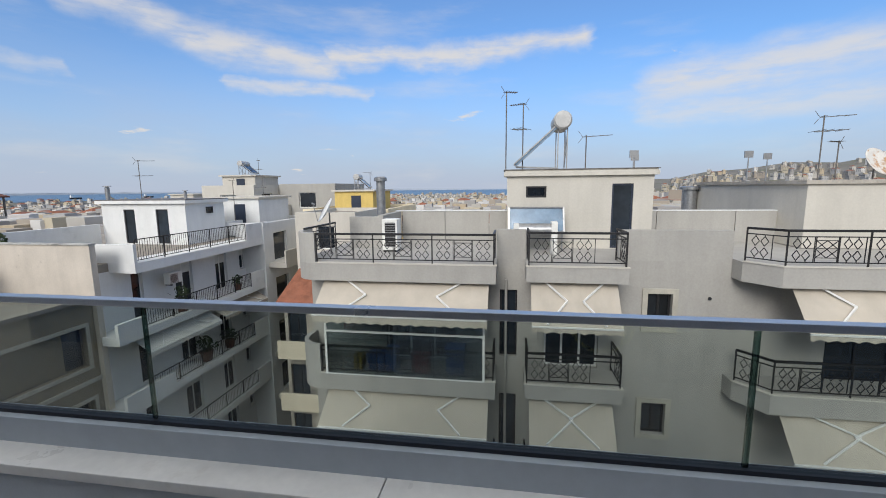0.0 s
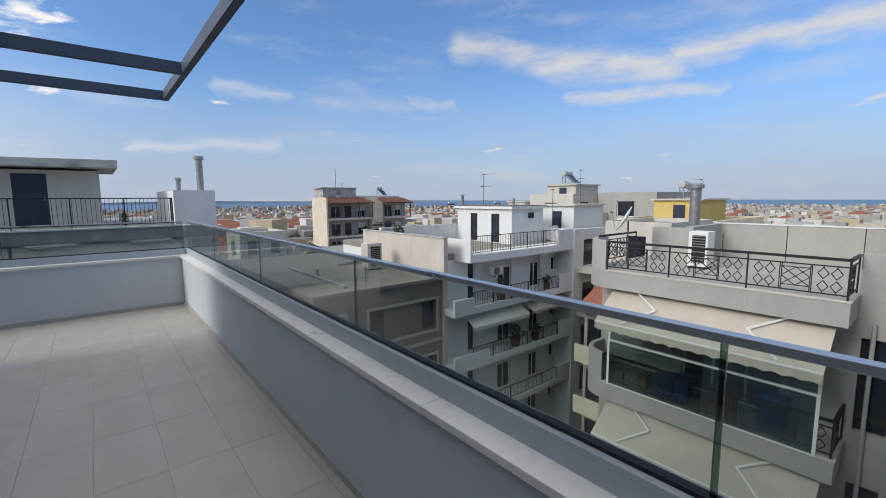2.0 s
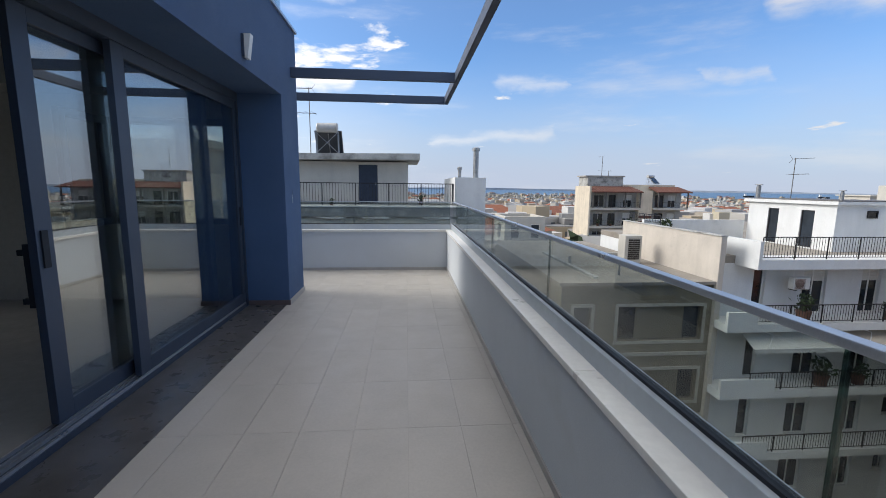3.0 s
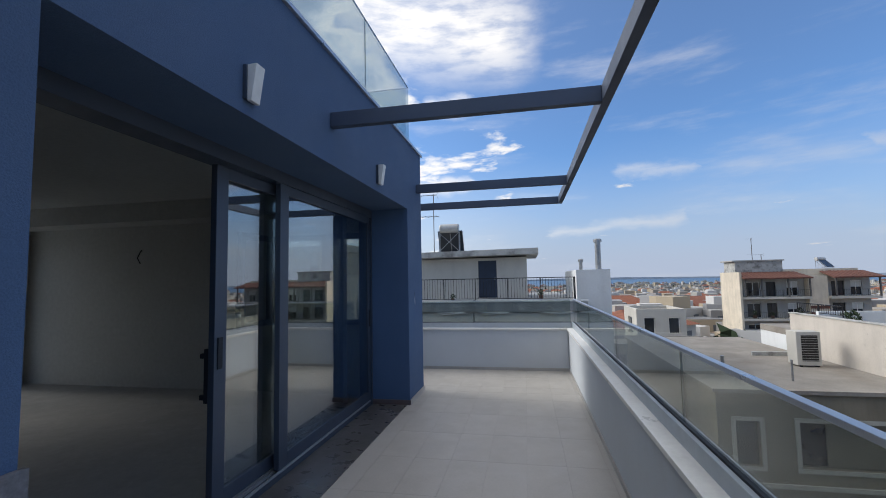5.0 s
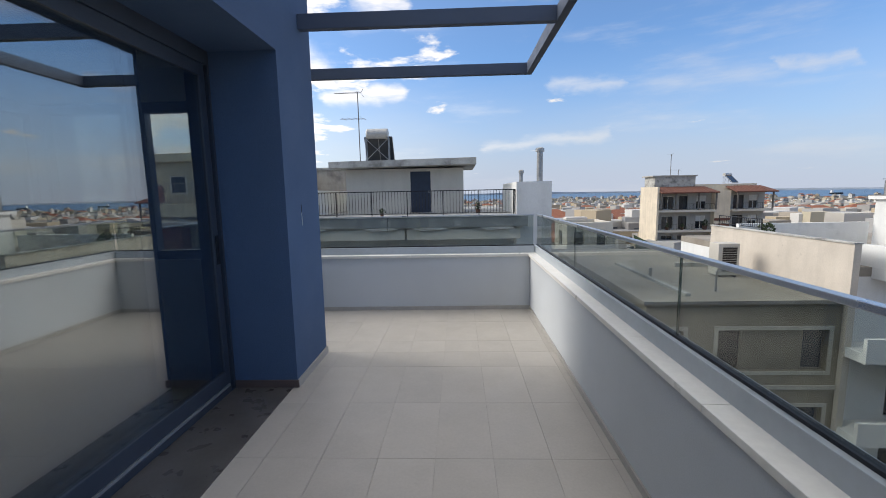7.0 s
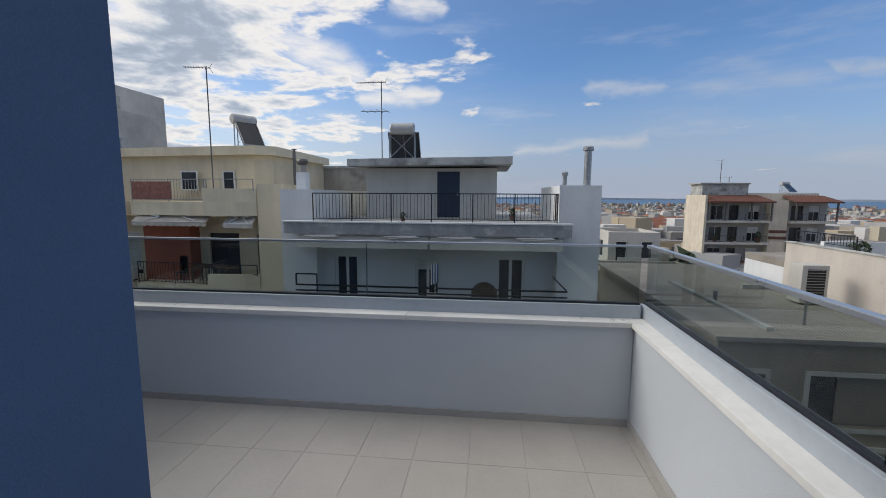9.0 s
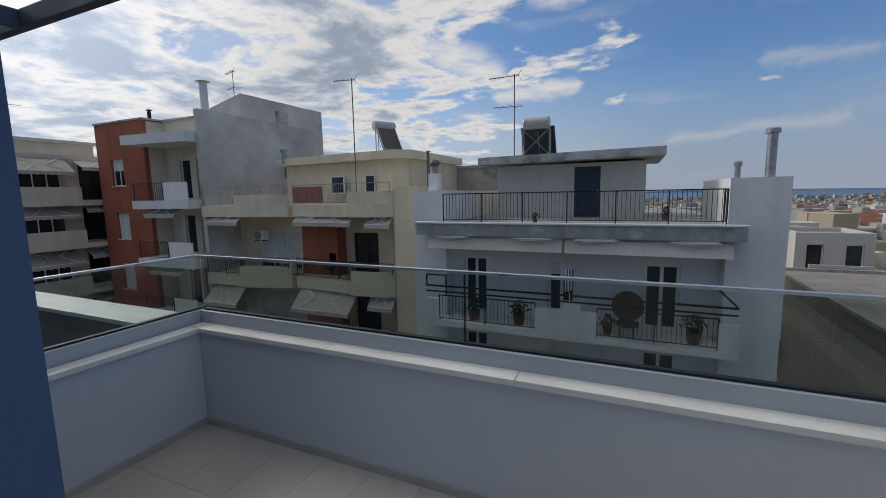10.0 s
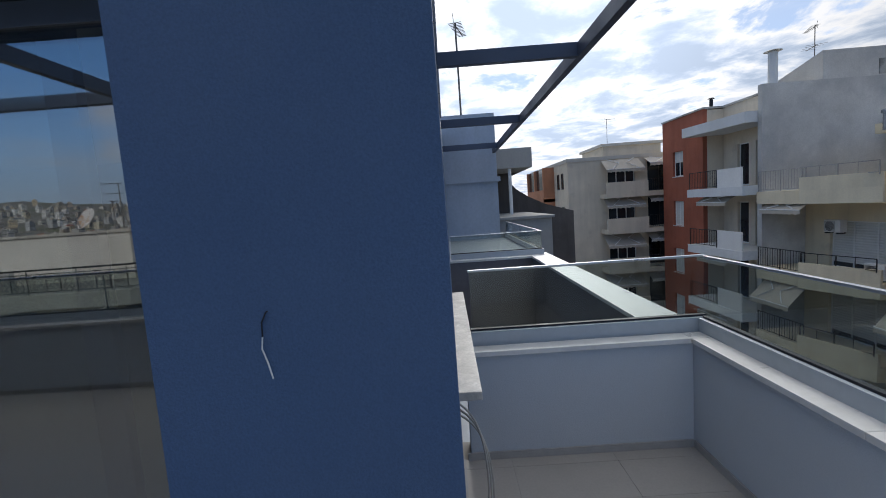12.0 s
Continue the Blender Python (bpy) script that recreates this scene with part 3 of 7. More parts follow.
def awning(parent, face, u0, u1, z_top, drop, reach, arms="out", d0=0.0, valance=0.22, material=None):
    """Canvas on folding arms, with a scalloped valance."""
    u0, u1 = min(u0, u1), max(u0, u1)
    g = Geo()
    n = 10
    top = [face.at(u0 + (u1 - u0) * i / n, d0, z_top - 0.015 * math.sin(i * 2.1)) for i in range(n + 1)]
    low = [face.at(u0 + (u1 - u0) * i / n, d0 + reach, z_top - drop - 0.012 * math.sin(i * 1.7)) for i in range(n + 1)]
    v = top + low + [(p[0], p[1], p[2] - 0.012) for p in top + low]
    m = n + 1
    f = [(i, i + 1, m + i + 1, m + i) for i in range(n)] + [(2 * m + i, 3 * m + i, 3 * m + i + 1, 2 * m + i + 1) for i in range(n)]
    f += [(0, m, 3 * m, 2 * m), (n, 2 * m + n, 3 * m + n, m + n)] + [(i, 2 * m + i, 2 * m + i + 1, i + 1) for i in range(n)] + [(m + i, m + i + 1, 3 * m + i + 1, 3 * m + i) for i in range(n)]
    g.quads(v, f)
    ob = part("awning", g, material or AWNING, parent)
    s = Geo()
    k = max(6, int((u1 - u0) / 0.06))
    front, zl = d0 + reach + 0.012, z_top - drop
    pts_t = [face.at(u0 + (u1 - u0) * i / k, front, zl - 0.03) for i in range(k + 1)]
    pts_b = [face.at(u0 + (u1 - u0) * i / k, front + 0.012 * math.sin(i * 0.9), zl - valance + 0.045 * abs(math.sin(i * math.pi / 5.0))) for i in range(k + 1)]
    v = pts_t + pts_b
    back = [face.at(0, -0.006, 0)[0] - face.at(0, 0, 0)[0], face.at(0, -0.006, 0)[1] - face.at(0, 0, 0)[1]]
    v += [(p[0] + back[0], p[1] + back[1], p[2]) for p in v]
    q = k + 1
    s.quads(v, [(i, i + 1, q + i + 1, q + i) for i in range(k)] + [(2 * q + i, 3 * q + i, 3 * q + i + 1, 2 * q + i + 1) for i in range(k)] + [(q + i, q + i + 1, 3 * q + i + 1, 3 * q + i) for i in range(k)])
    part("valance", s, material or AWNING, ob)
    part("front_bar", Geo().seg(face.at(u0, d0 + reach, zl), face.at(u1, d0 + reach, zl), 0.04), WHITEPAINT, ob)
    span = u1 - u0
    for side in (0, 1):
        a = Geo()
        sgn = 1 if side == 0 else -1
        base = (u0 + 0.13 * span) if side == 0 else (u1 - 0.13 * span)
        if arms == "cross":
            base = (u0 + 0.1 * span) if side == 0 else (u1 - 0.1 * span)
            knee, tip = base + sgn * span * 0.42, base + sgn * span * 0.10
        else:
            knee, tip = base + sgn * min(0.75, span * 0.28), base + sgn * min(0.10, span * 0.05)
        p0 = face.at(base, d0 + 0.06, z_top + 0.06)
        p1 = face.at(knee, d0 + reach * 0.5, z_top - drop * 0.5 + 0.075)
        p2 = face.at(tip, d0 + reach * 0.98, z_top - drop + 0.06)
        a.seg(p0, p1, 0.04).seg(p1, p2, 0.04)
        part("arm", a, WHITEPAINT, ob)
    return ob


def balcony(parent, face, u0, u1, depth, z, slab=0.45, lip=0.0, material=None, sides=True, rail="bars", rail_h=0.95, gap=0.12, solid_to=0.0):
    """A cantilevered slab with its railing."""
    g = Geo()
    face.box(g, u0, u1, 0.0, depth, z - slab, z)
    if lip:
        face.box(g, u0, u1, depth - 0.12, depth, z, z + lip)
        for a, b in ((min(u0, u1), min(u0, u1) + 0.12), (max(u0, u1) - 0.12, max(u0, u1))):
            face.box(g, a, b, 0.0, depth - 0.12, z, z + lip)
    ob = part("balcony", g, material or GREYPLASTER, parent)
    run = fancy_railing if rail == "fancy" else (lambda p, a, b, c, d: railing(p, a, b, c, d, gap))
    if rail:
        e = depth - 0.06
        lo, hi = min(u0, u1) + 0.06, max(u0, u1) - 0.06
        f = face.at(lo, e, 0)[:2], face.at(hi, e, 0)[:2]
        run(parent, f[0], f[1], z + lip, z + lip + rail_h)
        if sides:
            for u in (lo, hi):
                run(parent, face.at(u, 0.05, 0)[:2], face.at(u, e - 0.02, 0)[:2], z + lip, z + lip + rail_h)
    return ob


def antenna(place, h, heading, label, elements=9, boom=1.3, second=True, thick=0.02, drop=0.9):
    """A television aerial on its mast."""
    x, y, z = place
    t = thing("antenna", place, label, "antenna")
    part("mast", Geo().tube((x, y, z), (x, y, z + h), thick, n=8), RUSTY, t)
    dx, dy = math.cos(radians(heading)), math.sin(radians(heading))
    for k, (zz, bl, el, ew) in enumerate([(z + h - 0.06, boom, elements, 0.17)] + ([(z + h - drop, boom * 0.95, 4, 0.42)] if second else [])):
        g = Geo()
        o = -0.25 * bl if k else -0.12 * bl
        a, b = (x + dx * o, y + dy * o, zz), (x + dx * (bl + o), y + dy * (bl + o), zz + 0.05)
        g.seg(a, b, 0.022)
        for i in range(el):
            q = o + bl * (i + 0.3) / el
            hw = ew * (1.0 - 0.35 * i / el)
            c = (x + dx * q, y + dy * q, zz + 0.03)
            g.seg((c[0] - dy * hw, c[1] + dx * hw, c[2]), (c[0] + dy * hw, c[1] - dx * hw, c[2]), 0.012)
        if k == 0:
            for s in (-1, 1):
                g.seg(a, (a[0] - dx * 0.15, a[1] - dy * 0.15, a[2] + 0.2 * s), 0.012)
        part("boom", g, RUSTY, t)
    return t


def flue(place, h, r, label, material=None, cap="cylinder"):
    x, y, z = place
    t = thing("chimney", place, label, "chimney")
    part("pipe", Geo().tube((x, y, z), (x, y, z + h), r, n=20), material or STEEL, t)
    c = Geo()
    if cap == "cylinder":
        c.tube((x, y, z + h - 0.02), (x, y, z + h + 0.10), r * 1.45, n=20).tube((x, y, z + h + 0.10), (x, y, z + h + 0.14), r * 1.45, r * 1.0, n=20)
        for zz in (z + h * 0.35, z + h * 0.7):
            c.tube((x, y, zz), (x, y, zz + 0.03), r * 1.06, n=20)
    else:
        c.tube((x, y, z + h), (x, y, z + h + 0.05), r * 0.7, n=16).tube((x, y, z + h + 0.05), (x, y, z + h + 0.09), r * 1.9, r * 1.5, n=16)
    part("cowl", c, material or STEEL, t)
    return t


def cowl_chimney(place, h, label):
    """A plastered stack with a round spinning cowl."""
    x, y, z = place
    t = thing("chimney", place, label, "chimney")
    part("stack", Geo().box(x - 0.2, x + 0.2, y - 0.2, y + 0.2, z, z + h * 0.55), WHITEPLASTER, t, bevel=0.015)
    part("pipe", Geo().tube((x, y, z + h * 0.55), (x, y, z + h * 0.8), 0.14, n=16), DIRTYWALL, t)
    g = Geo()
    prof = [(0.15, 0.78), (0.21, 0.84), (0.22, 0.9), (0.17, 0.97), (0.05, 1.0)]
    for (r0, a), (r1, b) in zip(prof, prof[1:]):
        g.tube((x, y, z + h * a), (x, y, z + h * b), r0, r1, n=16, caps=False)
    part("cowl", g, RUSTY, t)
    return t


def aircon(place, heading, label, size=(0.85, 0.34, 0.62), case_mat=None):
    """An outdoor unit: case, fan grille, feet. It faces the heading."""
    w, d, h = size
    t = thing("air_conditioner", place, label, "air conditioner")
    c, s = math.cos(radians(heading)), math.sin(radians(heading))

    def at(u, o, z):
        return (place[0] + c * o - s * u, place[1] + s * o + c * u, place[2] + z)

    def block(geo, u0, u1, o0, o1, z0, z1):
        v = [at(u, o, z) for z in (z0, z1) for o in (o0, o1) for u in (u0, u1)]
        return geo.quads(v, [(0, 2, 3, 1), (4, 5, 7, 6), (0, 1, 5, 4), (2, 6, 7, 3), (0, 4, 6, 2), (1, 3, 7, 5)])

    part("case", block(Geo(), -w / 2, w / 2, -d / 2, d / 2, 0.06, h), case_mat or LAMPWHITE, t, bevel=0.02)
    if h > 0.9:
        part("vent_opening", block(Geo(), -w * 0.30, w * 0.38, d / 2 + 0.002, d / 2 + 0.008, h * 0.16, h * 0.9), BLACKM, t)
    else:
        part("fan_opening", Geo().tube(at(-w * 0.13, d / 2 + 0.002, h * 0.54), at(-w * 0.13, d / 2 + 0.008, h * 0.54), h * 0.36, n=24), BLACKM, t)
    for i in range(11):
        z = h * 0.18 + i * h * 0.07
        part("slat", Geo().seg(at(-w * (0.30 if h > 0.9 else 0.44), d / 2 + 0.014, z), at(w * (0.38 if h > 0.9 else 0.18), d / 2 + 0.014, z), 0.022), STEEL, t)
    for u in (-w * 0.35, w * 0.35):
        part("foot", block(Geo(), u - 0.03, u + 0.03, -d / 2 - 0.03, d / 2 + 0.03, 0, 0.06), BLACKM, t)
    return t


def dish(place, h, heading, label, r=0.4, material=None):
    x, y, z = place
    t = thing("satellite_dish", place, label, "satellite dish")
    part("mast", Geo().tube((x, y, z), (x, y, z + h), 0.025, n=8), RUSTY, t)
    fwd = Vector((math.cos(radians(heading)) * 0.87, math.sin(radians(heading)) * 0.87, 0.5))
    side = fwd.cross(Vector((0, 0, 1))).normalized()
    up = side.cross(fwd)
    c0 = Vector((x, y, z + h)) + fwd * 0.08
    g = Geo()
    n = 24
    rings = []
    for k in range(5):
        q = k / 4
        rings.append([c0 + (side * math.cos(i * math.tau / n) + up * math.sin(i * math.tau / n)) * r * max(q, 0.02) + fwd * 0.18 * r * q * q for i in range(n)])
    v = [p for ring in rings for p in ring]
    v += [p - fwd * 0.012 for p in v]
    m = 5 * n
    f = [(k * n + i, k * n + (i + 1) % n, (k + 1) * n + (i + 1) % n, (k + 1) * n + i) for k in range(4) for i in range(n)]
    f += [(m + b, m + a, m + d, m + c) for a, b, c, d in f] + [(4 * n + i, 4 * n + (i + 1) % n, m + 4 * n + (i + 1) % n, m + 4 * n + i) for i in range(n)]
    g.quads(v, f, True)
    part("reflector", g, material or LAMPWHITE, t)
    tip = c0 + fwd * r * 1.1
    a = Geo().seg(c0 - up * r * 0.95 + fwd * 0.1, tip, 0.02)
    a.tube(tip - fwd * 0.05, tip + fwd * 0.05, 0.035, n=10)
    part("feed_arm", a, STEEL, t)
    return t


def solar_heater(place, heading, label, width=1.9, rise=1.0, tank_r=0.27, panel=2.0, tilt=40, panels=2, material=None, tank_len=None):
    """Collectors on a steel stand with a tank along their top edge. The collectors face the heading."""
    t = thing("solar_water_heater", place, label, "solar heater")
    c, s = math.cos(radians(heading)), math.sin(radians(heading))

    def at(u, o, z):
        return Vector((place[0] + c * o - s * u, place[1] + s * o + c * u, place[2] + z))

    ca, sa = math.cos(radians(tilt)), math.sin(radians(tilt))
    for i in range(panels):
        u0 = -width / 2 + width * i / panels + 0.02
        u1 = u0 + width / panels - 0.04
        lo0, lo1 = at(u0, panel * ca, 0.15), at(u1, panel * ca, 0.15)
        hi0, hi1 = at(u0, 0, 0.15 + panel * sa), at(u1, 0, 0.15 + panel * sa)
        nrm = (lo1 - lo0).cross(hi0 - lo0).normalized() * 0.08
        if nrm.z < 0:
            nrm = -nrm
        g = Geo()
        g.quads([lo0, lo1, hi1, hi0, lo0 + nrm, lo1 + nrm, hi1 + nrm, hi0 + nrm], [(3, 2, 1, 0), (4, 5, 6, 7), (0, 1, 5, 4), (1, 2, 6, 5), (2, 3, 7, 6), (3, 0, 4, 7)])
        pnl = part("collector", g, material or COLLECTOR, t)
        fg = Geo()
        for a, b in ((lo0, lo1), (lo1, hi1), (hi1, hi0), (hi0, lo0)):
            fg.seg(a + nrm * 1.05, b + nrm * 1.05, 0.045)
        part("collector_frame", fg, STEEL, pnl)
    zt = 0.15 + panel * sa + tank_r * 0.7
    tl = (tank_len or width) / 2
    a, b = at(-tl, -0.12, zt), at(tl, -0.12, zt)
    d = (b - a).normalized()
    g = Geo().tube(a, b, tank_r, n=28, caps=False)
    g.tube(a - d * 0.05, a, tank_r * 0.82, tank_r, n=28).tube(b, b + d * 0.05, tank_r, tank_r * 0.82, n=28)
    part("tank", g, TANK, t)
    st = Geo()
    for u in (-width / 2 + 0.15, width / 2 - 0.15):
        for o in (0.0, -0.3):
            st.seg(at(u, o, 0), at(u, o, zt - tank_r * 0.8), 0.035)
        st.seg(at(u, 0, 0.05), at(u, panel * ca, 0.12), 0.035)
        st.seg(at(u, -0.3, zt - tank_r * 0.9), at(u, 0.0, zt - tank_r * 0.9), 0.035)
    st.seg(at(-width / 2 + 0.15, -0.3, 0.1), at(width / 2 - 0.15, -0.3, zt - tank_r), 0.025)
    st.seg(at(width / 2 - 0.15, -0.3, 0.1), at(-width / 2 + 0.15, -0.3, zt - tank_r), 0.025)
    part("stand", st, STEEL, t)
    return t


def leaf_clump(name, place, r, n, label, material=None, seed=1, flat_z=0.8):
    """Many small leaves round a few stems."""
    rng = random.Random(seed)
    g = Geo()
    for _ in range(n):
        a, b = rng.uniform(0, math.tau), rng.uniform(-0.6, 1)
        q = r * rng.uniform(0.35, 1) * (0.8 + 0.3 * math.sin(3 * a))
        c = Vector((place[0] + q * math.cos(a) * math.sqrt(max(0, 1 - b * b)), place[1] + q * math.sin(a) * math.sqrt(max(0, 1 - b * b)), place[2] + r * flat_z * (b + 0.7)))
        u = Vector((rng.uniform(-1, 1), rng.uniform(-1, 1), rng.uniform(-1, 1))).normalized() * r * 0.22
        w = u.cross(Vector((rng.uniform(-1, 1), rng.uniform(-1, 1), rng.uniform(-1, 1)))).normalized() * r * 0.1
        g.quads([c - u, c + w, c + u, c - w], [(0, 1, 2, 3)])
    for k in range(4):
        a = k * 1.6 + seed
        g.seg(place, (place[0] + 0.5 * r * math.cos(a), place[1] + 0.5 * r * math.sin(a), place[2] + r), 0.02)
    return g


def potted_plant(place, r, label, seed=1):
    x, y, z = place
    t = thing("potted_plant", place, label, "plant")
    part("pot", Geo().tube((x, y, z), (x, y, z + r * 0.9), r * 0.4, r * 0.55, n=14), POT, t)
    part("foliage", leaf_clump("leaves", (x, y, z + r * 0.85), r, 90, "", seed=seed), FOLIAGE, t)
    return t

# ---- terrace ----
EX, NY, WX, SY = 2.02, 1.375, -1.485, -9.6      # inner faces of the parapets
COPE, TOPR = 0.666, 1.122

floor_bed = solid("floor", Geo().box(0.0, EX + 0.25, SY - 0.3, 0.0, -0.35, -0.004).box(WX - 0.2, EX + 0.25, 0.0, NY + 0.25, -0.35, -0.004), GROUT, "grey grout bed under porcelain terrace tiles", "floor", kind="structure")


def parapet(name, boxes):
    g = Geo()
    for b in boxes:
        g.box(*b)
    return solid(name, g, PALE, "pale grey rendered terrace parapet", "parapet", kind="structure", bevel=0.004)


parapet("wall_east", [(EX, EX + 0.22, SY, NY + 0.22, -0.35, COPE - 0.03)])
parapet("wall_north", [(WX - 0.22, EX - 0.002, NY, NY + 0.22, -0.35, COPE - 0.03)])
parapet("wall_west", [(WX - 0.20, WX, 0.05, NY - 0.002, -0.35, COPE - 0.03)])
parapet("wall_south", [(0.0, EX - 0.002, SY - 0.2, SY, -0.35, 2.6)])

# marble coping in slabs
coping = thing("coping", (EX, 0, COPE - 0.03), "white marble coping slabs along the terrace parapet", "coping", kind="structure")
joints = [SY, -7.75, -5.9, -4.06, -2.21, -0.36, NY - 0.022]
for a, b in zip(joints, joints[1:]):
    part("slab", Geo().box(EX - 0.022, EX + 0.088, a + 0.0015, b - 0.0015, COPE - 0.03, COPE), MARBLE, coping, bevel=0.003)
part("slab", Geo().box(EX - 0.022, EX + 0.088, NY - 0.0205, NY + 0.088, COPE - 0.03, COPE), MARBLE, coping, bevel=0.003)
xs = [WX + 0.0235, -0.45, 0.62, EX - 0.0235]
for a, b in zip(xs, xs[1:]):
    part("slab", Geo().box(a + 0.0015, b - 0.0015, NY - 0.022, NY + 0.088, COPE - 0.03, COPE), MARBLE, coping, bevel=0.003)
part("slab", Geo().box(WX - 0.088, WX + 0.022, NY - 0.022, NY + 0.088, COPE - 0.03, COPE), MARBLE, coping, bevel=0.003)
part("slab", Geo().box(WX - 0.088, WX + 0.022, 0.06, NY - 0.025, COPE - 0.03, COPE), MARBLE, coping, bevel=0.003)

# skirting at the foot of the parapets
sk = Geo().box(EX - 0.012, EX - 0.001, SY, NY - 0.013, 0, 0.045).box(WX + 0.013, EX - 0.001, NY - 0.012, NY - 0.001, 0, 0.045).box(WX + 0.001, WX + 0.012, 0.03, NY - 0.013, 0, 0.045)
solid("baseboard", sk, SKIRT, "low grey tile skirting round the terrace", "skirting", kind="structure")


SEAL = glass("green_glass_edge", (0.30, 0.40, 0.38), 0.05)


def balustrade(label, runs, group):
    """Frameless glass in a floor channel with a slim cap rail. runs: ((x0, y0), (x1, y1), joints along it)."""
    for (x0, y0), (x1, y1), cuts, z0, z1, rail_w, rail_h in runs:
        t = thing("glass_balustrade", (x0, y0, z0 - 0.1), label, "balustrade", group)
        a, b = Vector((x0, y0, 0)), Vector((x1, y1, 0))
        d = (b - a).normalized()
        up = Vector((0, 0, 1))
        part("base_channel", Geo().seg(a + up * (z0 - 0.055), b + up * (z0 - 0.055), 0.075, 0.09), SHOE, t, bevel=0.003)
        part("gasket", Geo().seg(a + up * (z0 - 0.004), b + up * (z0 - 0.004), 0.030, 0.012), GASKET, t)
        part("cap_rail", Geo().seg(a + up * (z1 - rail_h / 2), b + up * (z1 - rail_h / 2), rail_w, rail_h), RAILALU, t, bevel=0.003)
        length = (b - a).length
        marks = [0.0, *cuts, length]
        for p, q in zip(marks, marks[1:]):
            pane = part("pane", Geo().seg(a + d * (p + 0.006) + up * (z0 + z1 - rail_h) / 2, a + d * (q - 0.006) + up * (z0 + z1 - rail_h) / 2, 0.012, z1 - rail_h - z0), BALGLASS, t)
            pane.visible_shadow = False
            if p > 0:
                part("edge_seal", Geo().seg(a + d * p + up * (z0 + 0.002), a + d * p + up * (z1 - rail_h), 0.006, 0.0125), SEAL, t)


GX, GY, GW = EX + 0.112, NY + 0.122, WX - 0.142
cuts_e = [y - SY for y in (-8.13, -6.53, -4.937, -3.345, -1.775, -0.13)]
balustrade("clear tinted glass balustrade with slim aluminium cap on the parapet",
           [((GX, SY), (GX, GY + 0.03), cuts_e, 0.757, TOPR, 0.034, 0.020),
            ((GX - 0.05, GY), (GW + 0.05, GY), [1.75], 0.757, TOPR, 0.026, 0.014),
            ((GW, GY + 0.03), (GW, 0.10), [], 0.757, TOPR, 0.026, 0.014)], "terrace balustrades")

# ---- own building ----
LINTEL, ROOF = 2.345, 3.18
OP0, OP1 = -4.685, -0.685
f_east = Face("x", 1, 0.0)
f_north = Face("y", 1, 0.0)
rim = [(x, y, z) for x in (0.0, -0.53) for y, z in ((SY, -0.35), (0.0, -0.35), (0.0, ROOF), (SY, ROOF), (OP0, -0.02), (OP1, -0.02), (OP1, LINTEL), (OP0, LINTEL))]
g = Geo()
quads_of = []
for k in range(4):
    n = (k + 1) % 4
    quads_of += [(k, n, n + 4, k + 4), (8 + n, 8 + k, 12 + k, 12 + n), (n, k, 8 + k, 8 + n), (k + 4, n + 4, n + 12, k + 12)]
g.quads(rim, quads_of)
solid("wall_facade", g, BLUE, "slate blue rendered facade with a wide sliding door opening", "wall", kind="structure")
NW0, NW1, NWZ0, NWZ1 = -2.05, -0.58, 0.90, 2.12
solid("wall_side", Geo().box(-12, -7.41, -0.3, 0.0, -16, ROOF), BLUE, "slate blue rendered side wall", "wall", kind="structure")
g2 = holed_wall(Geo(), f_north, -7.4, -0.532, -0.35, ROOF, [(NW0, NW1, NWZ0, NWZ1)], thick=0.30)
solid("wall_north_facade", g2, BLUE, "slate blue rendered wall with a window", "wall", kind="structure")
solid("wall_lower", Geo().box(-12, EX + 0.218, SY - 0.2, NY + 0.218, -16, -0.352), PALE, "rendered lower storeys of the building", "wall", kind="structure")
solid("roof_slab", Geo().box(-7.4, -0.64, SY, -0.32, 2.86, ROOF - 0.04), PALE, "roof slab of the penthouse", "roof", kind="structure")
# thin marble-and-metal edge on the roof
solid("trim_roof_edge", Geo().box(-0.35, 0.025, SY, 0.025, ROOF, ROOF + 0.03).box(-7.4, -0.352, -0.30, 0.025, ROOF, ROOF + 0.03), RAILALU, "thin light metal edge trim on the roof", "trim", kind="structure", bevel=0.004)
balustrade("clear glass balustrade round the roof terrace", [((-0.12, SY), (-0.12, -0.14), [y - SY for y in (-8.1, -6.5, -4.9, -3.33, -1.74)], ROOF + 0.11, 4.13, 0.014, 0.008), ((-0.15, -0.14), (-7.0, -0.14), [1.7, 3.4, 5.1], ROOF + 0.11, 4.13, 0.014, 0.008)], "roof balustrades")

# pier cladding, threshold, skirting at the pillar
pier = solid("stone_cladding", Geo().box(0.002, 0.026, -6.4, OP0 + 0.012, 0.0, 0.972), PANELSTONE, "dark grey stone panel cladding on the door pier", "cladding", kind="structure", bevel=0.003)
solid("threshold", Geo().box(-0.46, -0.035, OP0 + 0.003, OP1 - 0.003, -0.003, 0.005), DARKSTONE, "dark grey marble threshold of the sliding door", "threshold", kind="structure", bevel=0.003)
solid("skirting_pillar", Geo().box(-0.455, 0.012, OP1 - 0.012, OP1 - 0.001, 0.006, 0.06), mat("dark_skirting", (0.12, 0.09, 0.085), 0.5), "dark stone skirting at the foot of the pillar", "skirting", kind="structure")

solid("baseboard_pillar", Geo().box(0.001, 0.012, OP1, 0.0, 0.0, 0.06).box(-1.4, 0.012, 0.001, 0.012, 0.0, 0.06), SKIRT, "low grey tile skirting on the pillar", "skirting", kind="structure")

